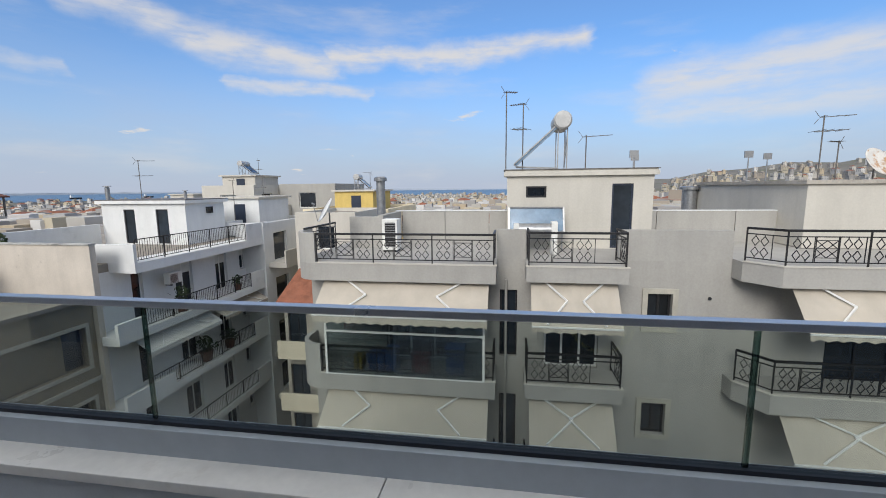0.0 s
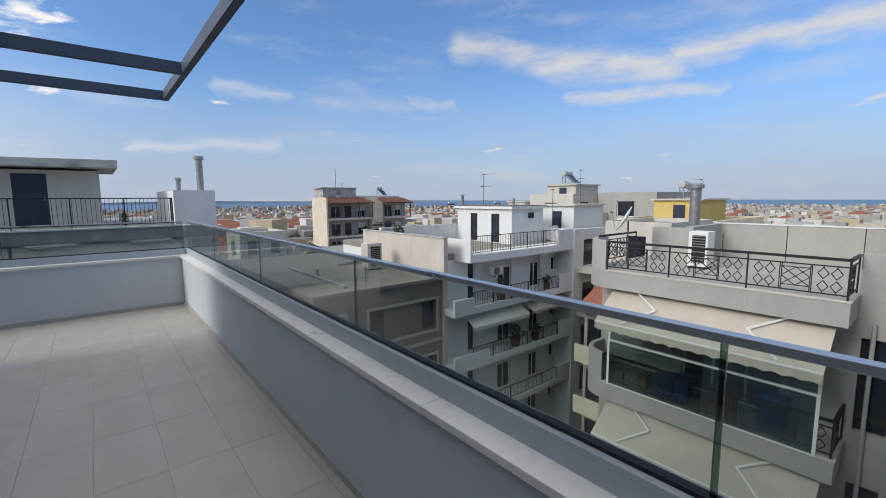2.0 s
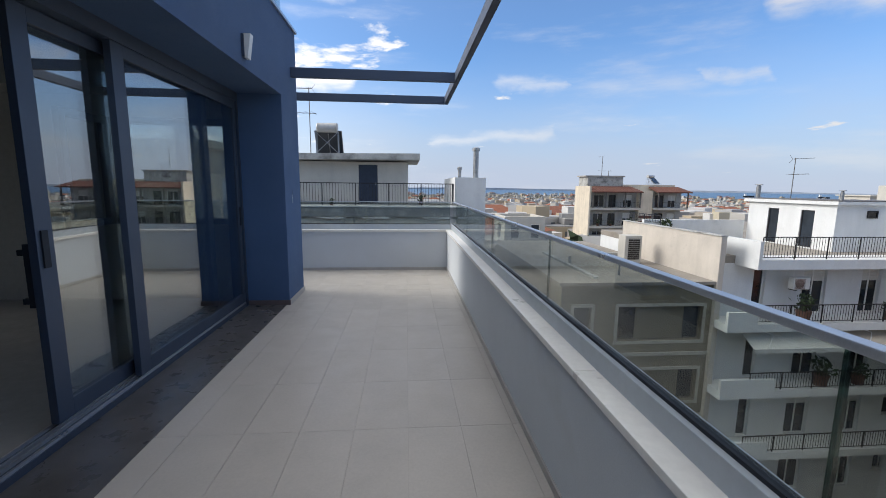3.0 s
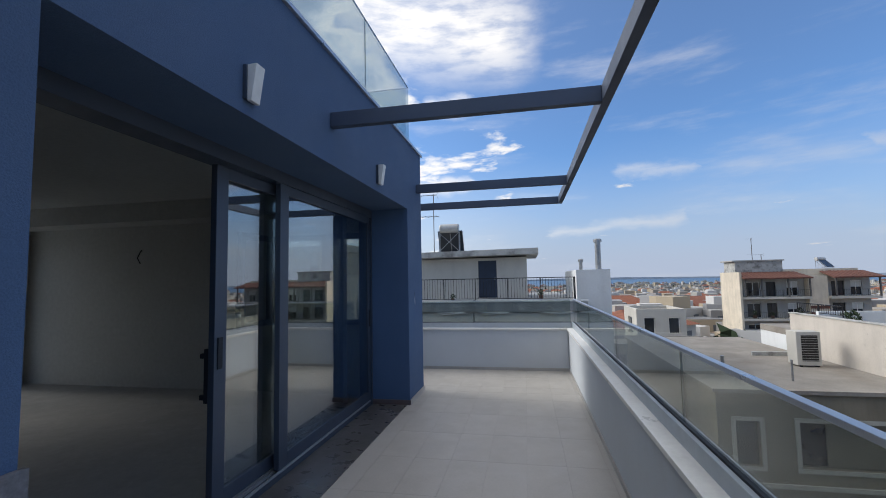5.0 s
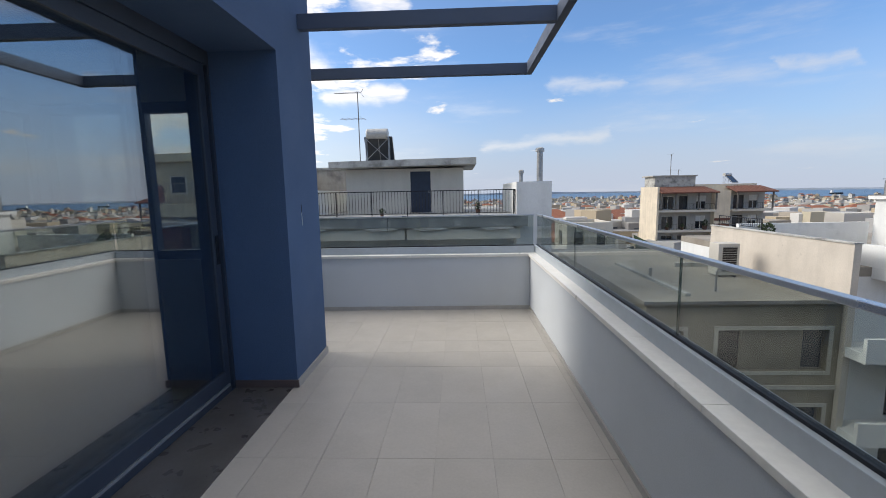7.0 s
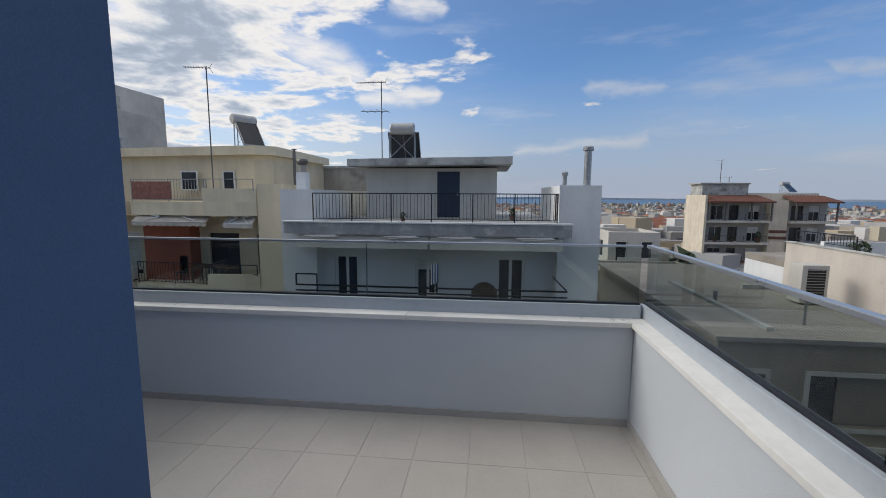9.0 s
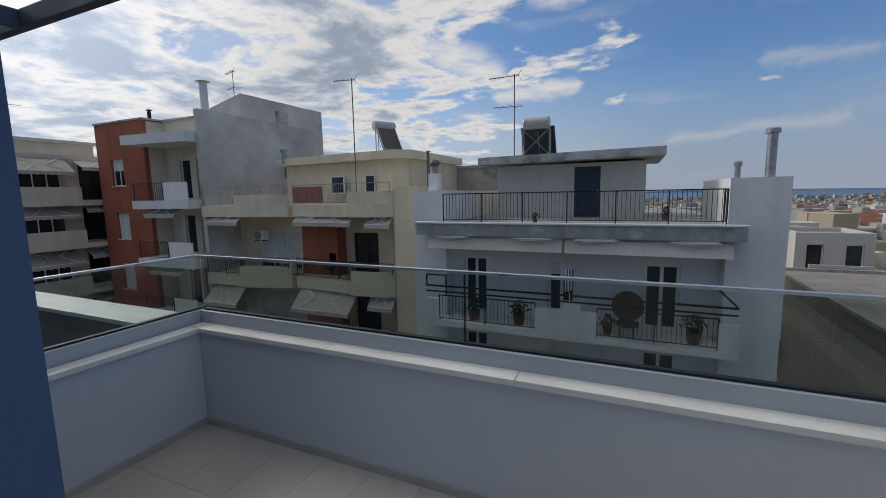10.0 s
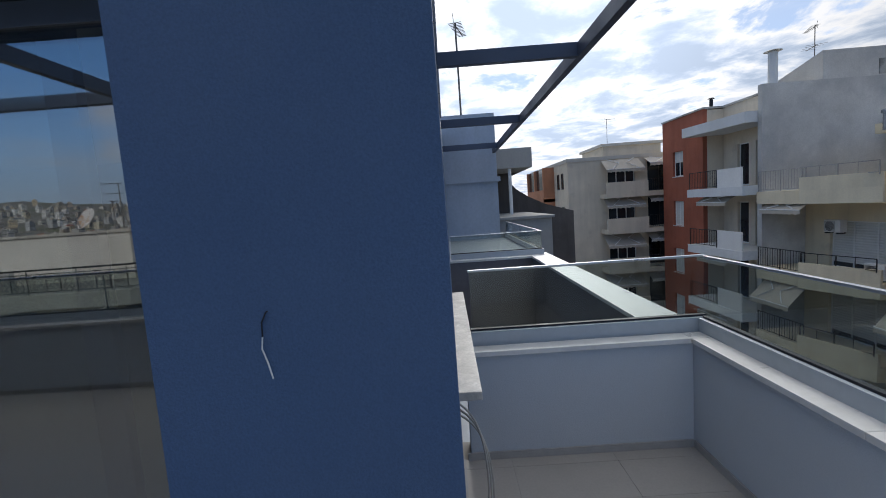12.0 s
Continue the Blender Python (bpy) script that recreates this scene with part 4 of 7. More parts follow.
# sliding doors
FX = -0.50
door = thing("door_1", (FX, (OP0 + OP1) / 2, 0.02), "anthracite aluminium sliding glass doors, slid half open", "sliding door", kind="structure")
part("door_frame", Geo().box(FX - 0.12, FX + 0.04, OP0, OP0 + 0.05, 0.006, LINTEL).box(FX - 0.12, FX + 0.04, OP1 - 0.022, OP1, 0.006, LINTEL).box(FX - 0.12, FX + 0.04, OP0 + 0.05, OP1 - 0.022, LINTEL - 0.09, LINTEL).box(FX - 0.12, FX + 0.04, OP0 + 0.05, OP1 - 0.06, 0.006, 0.045), ALU, door)
tr = Geo()
for o in (0.028, -0.018, -0.052, -0.10):
    tr.box(FX + o - 0.006, FX + o + 0.006, OP0 + 0.05, OP1 - 0.06, 0.045, 0.062)
part("track", tr, RAILALU, door)


def door_leaf(y0, y1, x, w_left, w_right):
    z0, z1 = 0.063, LINTEL - 0.091
    g = Geo().box(x - 0.022, x + 0.022, y0, y0 + w_left, z0, z1).box(x - 0.022, x + 0.022, y1 - w_right, y1, z0, z1)
    g.box(x - 0.022, x + 0.022, y0 + w_left, y1 - w_right, z0, z0 + 0.10).box(x - 0.022, x + 0.022, y0 + w_left, y1 - w_right, z1 - 0.08, z1)
    leaf = part("leaf", g, ALU, door, bevel=0.003)
    p = part("pane", Geo().box(x - 0.009, x + 0.009, y0 + w_left, y1 - w_right, z0 + 0.10, z1 - 0.08), DOORGLASS, leaf)
    p.visible_shadow = False
    return leaf


leaf_a = door_leaf(-3.255, -1.22, FX - 0.075, 0.11, 0.11)
leaf_b = door_leaf(-2.655, -0.725, FX + 0.005, 0.12, 0.06)
part("pull_handle", Geo().box(FX - 0.052, FX - 0.043, -3.23, -3.19, 0.93, 1.13), GASKET, leaf_a, "black recessed pull")
part("lever_handle", Geo().box(FX - 0.13, FX - 0.098, -3.25, -3.225, 0.72, 1.06).box(FX - 0.16, FX - 0.131, -3.25, -3.225, 0.74, 0.77).box(FX - 0.16, FX - 0.131, -3.25, -3.225, 1.0, 1.03), GASKET, leaf_a, "black bar handle")
part("pull_handle", Geo().box(FX + 0.028, FX + 0.036, -0.77, -0.74, 0.93, 1.13), GASKET, leaf_b, "black recessed pull")

# wall lights
for y in (-3.72, -1.735):
    t = thing("wall_light", (0.0, y, 2.51), "white up-and-down wedge wall light on blue render", "wall lamp", "facade wall lights")
    part("back_plate", Geo().box(0.001, 0.02, y - 0.045, y + 0.045, 2.42, 2.60), ALU, t)
    v = [(0.02, y - 0.036, 2.41), (0.02, y + 0.036, 2.41), (0.045, y + 0.036, 2.41), (0.045, y - 0.036, 2.41), (0.02, y - 0.036, 2.605), (0.02, y + 0.036, 2.605), (0.075, y + 0.036, 2.605), (0.075, y - 0.036, 2.605)]
    part("shade", Geo().quads(v, [(3, 2, 1, 0), (4, 5, 6, 7), (0, 1, 5, 4), (1, 2, 6, 5), (2, 3, 7, 6), (3, 0, 4, 7)]), LAMPWHITE, t, bevel=0.004)

# pergola beams
perg = thing("pergola", (0, 0, 2.66), "blue-grey painted steel pergola frame over the terrace", "pergola")
BZ0, BZ1 = 2.625, 2.735
part("beam", Geo().box(1.93, 1.99, SY, 1.129, BZ0, BZ1), PERG, perg, bevel=0.003)
part("beam", Geo().box(-8.92, 1.99, 1.1295, 1.19, BZ0, BZ1), PERG, perg, bevel=0.003)
for y in (-7.76, -5.25, -2.74, -0.23):
    part("beam", Geo().box(0.002, 1.9295, y - 0.03, y + 0.03, BZ0, BZ1), PERG, perg, bevel=0.003)
for x in (-2.63, -5.33, -8.0):
    part("beam", Geo().box(x - 0.03, x + 0.03, 0.002, 1.129, BZ0, BZ1), PERG, perg, bevel=0.003)

# north window of the room, with its stone sill
win = thing("window_1", (-1.28, -0.2, NWZ0), "anthracite aluminium window in the blue side wall", "window", kind="structure")
part("window_frame", Geo().box(NW0, NW0 + 0.06, -0.27, -0.20, NWZ0, NWZ1).box(NW1 - 0.06, NW1, -0.27, -0.20, NWZ0, NWZ1).box(NW0 + 0.06, NW1 - 0.06, -0.27, -0.20, NWZ0, NWZ0 + 0.07).box(NW0 + 0.06, NW1 - 0.06, -0.27, -0.20, NWZ1 - 0.07, NWZ1).box(-1.33, -1.24, -0.27, -0.20, NWZ0 + 0.07, NWZ1 - 0.07), ALU, win)
for a, b in ((NW0 + 0.06, -1.33), (-1.24, NW1 - 0.06)):
    p = part("pane", Geo().box(a, b, -0.24, -0.232, NWZ0 + 0.07, NWZ1 - 0.07), CLEARGLASS, win)
    p.visible_shadow = False
part("open_sash", Geo().box(NW0 - 0.04, NW0 + 0.02, -0.40, -0.325, NWZ0 + 0.01, NWZ1 - 0.01).box(NW0 - 0.04, NW0 + 0.02, -1.0, -0.925, NWZ0 + 0.01, NWZ1 - 0.01).box(NW0 - 0.04, NW0 + 0.02, -0.925, -0.40, NWZ0 + 0.01, NWZ0 + 0.085).box(NW0 - 0.04, NW0 + 0.02, -0.925, -0.40, NWZ1 - 0.085, NWZ1 - 0.01), ALU, win, "sash swung open into the room")
part("window_sill", Geo().box(NW0 - 0.03, NW1 + 0.14, -0.198, 0.078, NWZ0 - 0.032, NWZ0 - 0.001), SILLSTONE, win, bevel=0.004)

# loose cables under the sill and on the pillar
rng = random.Random(4)
cab = thing("cable", (-0.45, 0.02, 0.5), "thin grey cables hanging from the wall under the sill", "cable")
for k in range(3):
    pts = [(-0.44 - 0.02 * k, 0.0 + 0.08 * math.sin(s * 3.0) * (1 + 0.12 * k), 0.86 - 0.52 * s - 0.03 * k + 0.05 * math.sin(6 * s)) for s in [i / 14 for i in range(15)]]
    part("wire", Geo().path(pts, 0.0035, 6), WIRE, cab)
cab2 = thing("cable", (0.0, -0.41, 1.25), "short grey cable sticking out of the pillar", "cable")
part("wire", Geo().path([(-0.01, -0.408, 1.318), (0.006, -0.411, 1.316), (0.009, -0.421, 1.295), (0.008, -0.423, 1.262)], 0.002, 6), GASKET, cab2)
part("wire_end", Geo().path([(0.008, -0.423, 1.262), (0.010, -0.426, 1.235), (0.008, -0.418, 1.205), (0.007, -0.410, 1.165)], 0.002, 6), LAMPWHITE, cab2)

# garden hose on a tap at the pier
hose = thing("garden_hose", (0.08, -5.0, 0.6), "yellow and green garden hose coiled on a wall tap", "hose")
part("tap", Geo().tube((0.024, -5.03, 0.56), (0.10, -5.03, 0.56), 0.014, n=10).tube((0.10, -5.03, 0.57), (0.115, -5.03, 0.485), 0.016, n=10).tube((0.075, -5.03, 0.56), (0.075, -5.03, 0.61), 0.02, 0.012, n=10), BRASS, hose)
for k in range(5):
    r = 0.17 + 0.013 * k
    pts = [(0.06 + 0.012 * k + 0.015 * math.sin(a * 2), -5.03 + r * math.sin(a), 0.385 + 0.02 * k + r * 0.95 * math.cos(a)) for a in [i * math.tau / 28 for i in range(29)]]
    part("coil", Geo().path(pts, 0.0105, 8), HOSEG if k == 2 else HOSEY, hose)

# ---- room behind the doors ----
solid("floor_room", Geo().box(-6.42, -0.532, SY, -0.302, -0.2, 0.004), ROOMFLOOR, "pale dusty tiled room floor", "floor", kind="structure")
solid("ceiling", Geo().box(-6.42, -0.532, SY, -0.302, 2.62, 2.85).box(-6.42, -0.532, -0.75, -0.303, 2.36, 2.619), ROOMWALL, "white painted ceiling with a dropped edge", "ceiling", kind="structure")
f_in = Face("y", -1, -0.302)
g = holed_wall(Geo(), f_in, -6.42, -0.532, 0.005, 2.36, [(NW0 - 0.02, NW1 + 0.02, NWZ0, NWZ1)], thick=-0.02)
solid("wall_room_north", g, ROOMWALL, "white painted room wall", "wall", kind="structure")
f_w = Face("x", 1, -6.30)
g = holed_wall(Geo(), f_w, SY, -0.303, 0.0, 2.62, [(-2.0, -0.62, 0.02, 2.3)], thick=0.2)
solid("wall_room_west", g, ROOMWALL, "white painted room wall with a balcony door", "wall", kind="structure")
bd = thing("door_2", (-6.4, -1.3, 0.02), "anthracite glazed balcony door", "door", kind="structure")
part("door_frame", Geo().box(-6.45, -6.38, -2.0, -1.93, 0.02, 2.3).box(-6.45, -6.38, -0.69, -0.62, 0.02, 2.3).box(-6.45, -6.38, -1.93, -0.69, 0.02, 0.1).box(-6.45, -6.38, -1.93, -0.69, 2.22, 2.3).box(-6.45, -6.38, -1.36, -1.26, 0.1, 2.22).box(-6.45, -6.38, -1.93, -1.36, 1.55, 1.62).box(-6.45, -6.38, -1.26, -0.69, 1.55, 1.62), ALU, bd)
solid("switch_plate", Geo().box(-2.62, -2.55, -0.325, -0.3225, 1.02, 1.09).box(-2.62, -2.55, -0.325, -0.3225, 1.12, 1.19).box(-2.62, -2.55, -0.325, -0.3225, 1.22, 1.29), GASKET, "black switch boxes on the room wall", "switch")
solid("wall_room_south", Geo().box(-6.42, -0.532, SY - 0.2, SY - 0.01, 0.0, 2.85), ROOMWALL, "white painted room wall", "wall", kind="structure")
lc = thing("ceiling_cable", (-4.2, -0.33, 1.9), "loose grey cable end on the room wall", "cable")
part("wire", Geo().path([(-4.2, -0.323, 2.0), (-4.19, -0.36, 1.96), (-4.21, -0.38, 1.88), (-4.17, -0.37, 1.80)], 0.008, 6), GASKET, lc)

# ---- neighbouring terrace beyond the side parapet ----
solid("floor_side_terrace", Geo().box(-5.2, WX - 0.222, 0.0, 1.2, -1.0, -0.8), FLATROOF, "dull screed floor of the lower terrace", "floor", kind="structure")
# the sunken walls' shade is put into this dark render colour
solid("wall_side_terrace", Geo().box(-5.5, WX - 0.222, 1.2, 1.46, -1.0, 0.68).box(-5.5, -5.2, 0.0, 1.1995, -1.0, 0.68), mat("shaded_brown_render", (0.20, 0.185, 0.185), 0.9, vary=0.08, bump=0.0), "rendered parapet of the lower terrace, shade put into its grey-brown colour", "parapet", kind="structure")
c2 = thing("coping_side", (-3.4, 1.33, 0.68), "white marble coping of the neighbouring terrace", "coping", kind="structure")
part("slab", Geo().box(-5.52, WX - 0.24, 1.18, 1.46, 0.681, 0.712), MARBLE, c2, bevel=0.003)
part("slab", Geo().box(-5.52, -5.18, 0.001, 1.1785, 0.681, 0.712), MARBLE, c2, bevel=0.003)
balustrade("clear glass balustrade of the neighbouring terrace", [((-5.36, 0.02), (-5.36, 1.36), [], 0.80, 1.06, 0.02, 0.010), ((-5.33, 1.36), (-9.0, 1.36), [1.8], 0.80, 1.06, 0.02, 0.010)], "side balustrades")
solid("floor_far_terrace", Geo().box(-9.0, -5.52, 0.001, 1.46, -0.2, 0.68), PALE, "rendered edge of the far side terrace", "floor", kind="structure")
solid("wall_stair_tower", Geo().box(-12.0, -9.0, 0.002, 1.22, -16, 3.54).box(-12.0, -8.93, 0.002, 1.28, 2.0, 2.1), mat("light_blue_render", (0.42, 0.48, 0.56), 0.9, vary=0.06, streak=0.1), "light blue rendered stair tower", "wall", kind="structure")

# ---- street and ground ----
def ground_height(x, y):
    r = math.hypot(x, y)
    z = -16.0 - 17.0 * min(1.0, max(0.0, (r - 60) / 700))
    a = math.degrees(math.atan2(-y, x))          # 0 east, 90 south
    hill = max(0.0, min(1.0, (a - 5) / 33)) * max(0.0, min(1.0, (r - 700) / 1500))
    return z + hill * (150 + 14 * math.sin(a * 0.31) + 9 * math.sin(a * 0.9))


def shore(a):
    """How far the land reaches, by heading east of north in degrees."""
    return 1500 + 500 * math.sin(radians(a * 1.3 + 20)) + 120 * math.sin(radians(a * 7))


g = Geo()
NR, NA = 40, 96
radii = [0.0] + [30 * (2300 / 30) ** (i / (NR - 1)) for i in range(NR)]
verts, faces = [], []
for i, r in enumerate(radii):
    for k in range(NA):
        a = math.tau * k / NA
        x, y = r * math.sin(a), r * math.cos(a)
        verts.append((x, y, ground_height(x, y)))
for i in range(len(radii) - 1):
    for k in range(NA):
        faces.append((i * NA + k, i * NA + (k + 1) % NA, (i + 1) * NA + (k + 1) % NA, (i + 1) * NA + k))
verts += [(4950 * math.sin(math.tau * k / NA), 4950 * math.cos(math.tau * k / NA), -33.6 if not (90 < 360 * k / NA < 200) else 60) for k in range(NA)]
L = len(radii) - 1
faces += [(L * NA + k, L * NA + (k + 1) % NA, (L + 1) * NA + (k + 1) % NA, (L + 1) * NA + k) for k in range(NA)]
g.quads(verts, faces, True)
solid("ground", g, mat("town_ground", (0.16, 0.15, 0.13), 0.95, vary=0.3, scale=0.02, grain=0.2, grain_scale=0.4, bump=0, stain=(0.11, 0.12, 0.06), stain_at=(0.5, 0.65), stain_scale=0.012), "built-up ground falling away towards the bay", "ground", kind="structure")
solid("road", Geo().box(2.9, 11.4, -60, 11.5, -16, -15.94).box(-60, 60, 2.2, 11.4, -16, -15.935), ASPHALT, "asphalt street between the apartment blocks", "road", kind="structure")

# the bay: a wedge of water north-west to east
verts, faces = [], []
for k in range(61):
    a = -75 + 165 * k / 60
    s, c = math.sin(radians(a)), math.cos(radians(a))
    edge = shore(a)
    verts += [(edge * s, edge * c, -32.2), (4940 * s, 4940 * c, -32.2)]
for k in range(60):
    faces.append((2 * k, 2 * k + 2, 2 * k + 3, 2 * k + 1))
sea_m = mat("sea_water", (0.035, 0.10, 0.19), 0.35, vary=0.12, scale=0.01, grain=0.1, grain_scale=0.08, bump=0)
solid("water", Geo().quads(verts, faces), sea_m, "deep blue sea in the distance", "sea", kind="structure")
# far shore and hills; the distance haze is put into their pale colour
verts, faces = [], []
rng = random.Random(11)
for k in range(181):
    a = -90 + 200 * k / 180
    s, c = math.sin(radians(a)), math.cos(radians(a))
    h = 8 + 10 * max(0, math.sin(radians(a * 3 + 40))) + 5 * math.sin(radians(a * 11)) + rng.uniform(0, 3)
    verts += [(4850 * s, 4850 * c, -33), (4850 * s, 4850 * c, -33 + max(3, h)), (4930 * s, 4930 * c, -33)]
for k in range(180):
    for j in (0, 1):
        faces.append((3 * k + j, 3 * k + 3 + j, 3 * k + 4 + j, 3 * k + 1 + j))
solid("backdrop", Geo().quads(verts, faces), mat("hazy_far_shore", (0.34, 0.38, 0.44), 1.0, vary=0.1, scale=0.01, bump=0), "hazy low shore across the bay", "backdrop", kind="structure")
for x, y, l in ((900, 1850, 60), (1010, 1900, 45), (1500, 1750, 50), (1700, 1600, 50)):
    t = thing("cargo_ship", (x, y, -32.2), "cargo ship at anchor on the bay", "ship", "ships on the bay")
    part("hull", Geo().prism([(x - l / 2, y - 4), (x + l * 0.4, y - 4), (x + l / 2, y), (x + l * 0.4, y + 4), (x - l / 2, y + 4)], -32.2, -26), REDWALL if l < 50 else BLACKM, t)
    part("bridge", Geo().box(x - l * 0.45, x - l * 0.3, y - 3, y + 3, -26, -17), WHITEPAINT, t)

# ---- the town: many small houses ----
rng = random.Random(5)
town, wins, roofs, tops = Geo(), Geo(), Geo(), Geo()
FACES_BOX = [(4, 5, 7, 6), (0, 1, 5, 4), (2, 6, 7, 3), (0, 4, 6, 2), (1, 3, 7, 5)]


def town_house(x, y, w, d, h, turn, zb, storeys, win_geo, red):
    c, s = math.cos(turn), math.sin(turn)

    def at(u, v, z):
        return (x + c * u - s * v, y + s * u + c * v, z)

    def blk(geo, u0, u1, v0, v1, z0, z1):
        geo.quads([at(u, v, z) for z in (z0, z1) for v in (v0, v1) for u in (u0, u1)], FACES_BOX)

    blk(town, -w / 2, w / 2, -d / 2, d / 2, zb, zb + h)
    e = 0.25
    tops.quads([at(u, v, z) for z in (zb + h, zb + h + 0.15) for v in (-d / 2 + e, d / 2 - e) for u in (-w / 2 + e, w / 2 - e)], FACES_BOX)
    if red:
        e = 0.5
        base = [at(u, v, zb + h) for v in (-d / 2 - e, d / 2 + e) for u in (-w / 2 - e, w / 2 + e)]
        roofs.quads(base + [at(-w * 0.2, 0, zb + h + 2.2), at(w * 0.2, 0, zb + h + 2.2)], [(0, 1, 5, 4), (3, 2, 4, 5), (1, 3, 5), (2, 0, 4)])
    else:
        k = rng.uniform(0.25, 0.45)
        ox, oy = rng.uniform(-0.2, 0.2) * w, rng.uniform(-0.2, 0.2) * d
        blk(town, ox - w * k / 2, ox + w * k / 2, oy - d * k / 2, oy + d * k / 2, zb + h, zb + h + 2.4)
    for i in range(storeys):
        z = zb + h - 3.0 * i - 2.4
        n = max(2, int(w / 3.4))
        for side in (-1, 1):
            if rng.random() < 0.45:
                blk(win_geo, -w * 0.42, w * 0.42, side * (d / 2 + 0.03) - 0.03, side * (d / 2 + 0.03) + 0.03, z, z + 1.5)
            else:
                for j in range(n):
                    u = -w / 2 + w * (j + 0.5) / n
                    blk(win_geo, u - 0.65, u + 0.65, side * (d / 2 + 0.03) - 0.03, side * (d / 2 + 0.03) + 0.03, z, z + 1.5)
        for side in (-1, 1):
            for j in range(max(2, int(d / 3.6))):
                v = -d / 2 + d * (j + 0.5) / max(2, int(d / 3.6))
                blk(win_geo, side * (w / 2 + 0.03) - 0.03, side * (w / 2 + 0.03) + 0.03, v - 0.6, v + 0.6, z, z + 1.5)
        if i and rng.random() < 0.8:
            blk(town, -w * 0.46, w * 0.46, -d / 2 - 1.1, -d / 2, z - 0.7, z + 0.25)


placed = 0
for _ in range(20000):
    r = 66 * (1900 / 66) ** (rng.random() ** 0.85)
    a = rng.uniform(-50, 142)                      # heading east of north
    x, y = r * math.sin(radians(a)), r * math.cos(radians(a))
    if r > shore(a) - 25 and a < 92:
        continue
    if 18 < x < 46 and 40 < y < 66 or (x < 46 and x > 8 and 0 < y < 46 and r < 62):
        continue
    if -62 < math.degrees(math.atan2(x, y)) < -20 and r < 90:
        continue
    w, d = rng.uniform(8, 14), rng.uniform(7, 12)
    st = rng.choice([3, 4, 4, 5, 5, 5]) if r > 110 else rng.choice([3, 4, 4])
    zb = ground_height(x, y) - 1
    tall = 3.05 * st + 1.0
    if a < 95:
        q = min(1.0, r / 950)
        tall = rng.uniform(-8.0, -3.2) * (1 - q) + rng.uniform(-27, -21) * q - zb
    if 16 < a < 46 and r < 88:
        tall = rng.uniform(-11.0, -8.5) - zb
    town_house(x, y, w, d, tall, radians(rng.choice([0, 0, 8, -8, 35]) + rng.uniform(-3, 3)), zb, 3 if r > 300 else 4, wins, rng.random() < 0.13)
    placed += 1
    if placed > 6000:
        break
TOWNWALL = island_mat("town_walls", [(0.42, 0.40, 0.36), (0.50, 0.48, 0.44), (0.34, 0.30, 0.25), (0.56, 0.55, 0.53), (0.42, 0.35, 0.25), (0.29, 0.28, 0.27), (0.46, 0.41, 0.31), (0.36, 0.36, 0.36)])
solid("town_houses", town, TOWNWALL, "pale apartment houses of the town down to the bay", "houses", kind="stuff")
solid("town_windows", wins, mat("far_windows", (0.10, 0.11, 0.125), 0.4, vary=0.2, scale=0.05, bump=0), "dark windows of the far houses", "windows", kind="stuff")
solid("town_roof_terraces", tops, island_mat("town_roof_terraces", [(0.26, 0.24, 0.22), (0.34, 0.33, 0.31), (0.20, 0.15, 0.12), (0.42, 0.41, 0.39), (0.25, 0.25, 0.26), (0.30, 0.22, 0.17)]), "grey and brown flat roofs of the far houses", "roofs", kind="stuff")
solid("town_roofs", roofs, TERRA, "red tiled roofs of the far houses", "roofs", kind="stuff")
tr = Geo()
for _ in range(420):
    r = 60 * (1300 / 60) ** rng.random()
    a = rng.uniform(-45, 140)
    x, y = r * math.sin(radians(a)), r * math.cos(radians(a))
    if r > shore(a) - 25 and a < 92 or (r < 70):
        continue
    zb = ground_height(x, y)
    R = rng.uniform(2.5, 4.5)
    for _k in range(26):
        b, e = rng.uniform(0, math.tau), rng.uniform(-0.3, 1)
        q = R * math.sqrt(max(0.0, 1 - e * e)) * rng.uniform(0.5, 1.05)
        c = Vector((x + q * math.cos(b), y + q * math.sin(b), zb + 6 + R * e))
        u = Vector((rng.uniform(-1, 1), rng.uniform(-1, 1), rng.uniform(-0.4, 1))) * 1.3
        w = Vector((rng.uniform(-1, 1), rng.uniform(-1, 1), rng.uniform(-1, 1))) * 1.1
        tr.quads([c - u, c + w, c + u, c - w], [(0, 1, 2, 3)])
    tr.seg((x, y, zb), (x, y, zb + 7), 0.4)
solid("town_trees", tr, FOLIAGE, "scattered dark green trees between the houses", "trees", kind="stuff")
# stadium floodlights on the slope
for x, y in ((330, -92), (372, -104), (360, -182), (392, -212)):
    z = ground_height(x, y)
    t = thing("floodlight_mast", (x, y, z), "tall grey stadium floodlight mast", "floodlight", "stadium floodlights")
    part("pole", Geo().tube((x, y, z), (x, y, 22), 0.7, 0.4, n=10), STEEL, t)
    part("lamp_panel", Geo().box(x - 0.5, x + 0.5, y - 3, y + 3, 21, 26), STEEL, t)

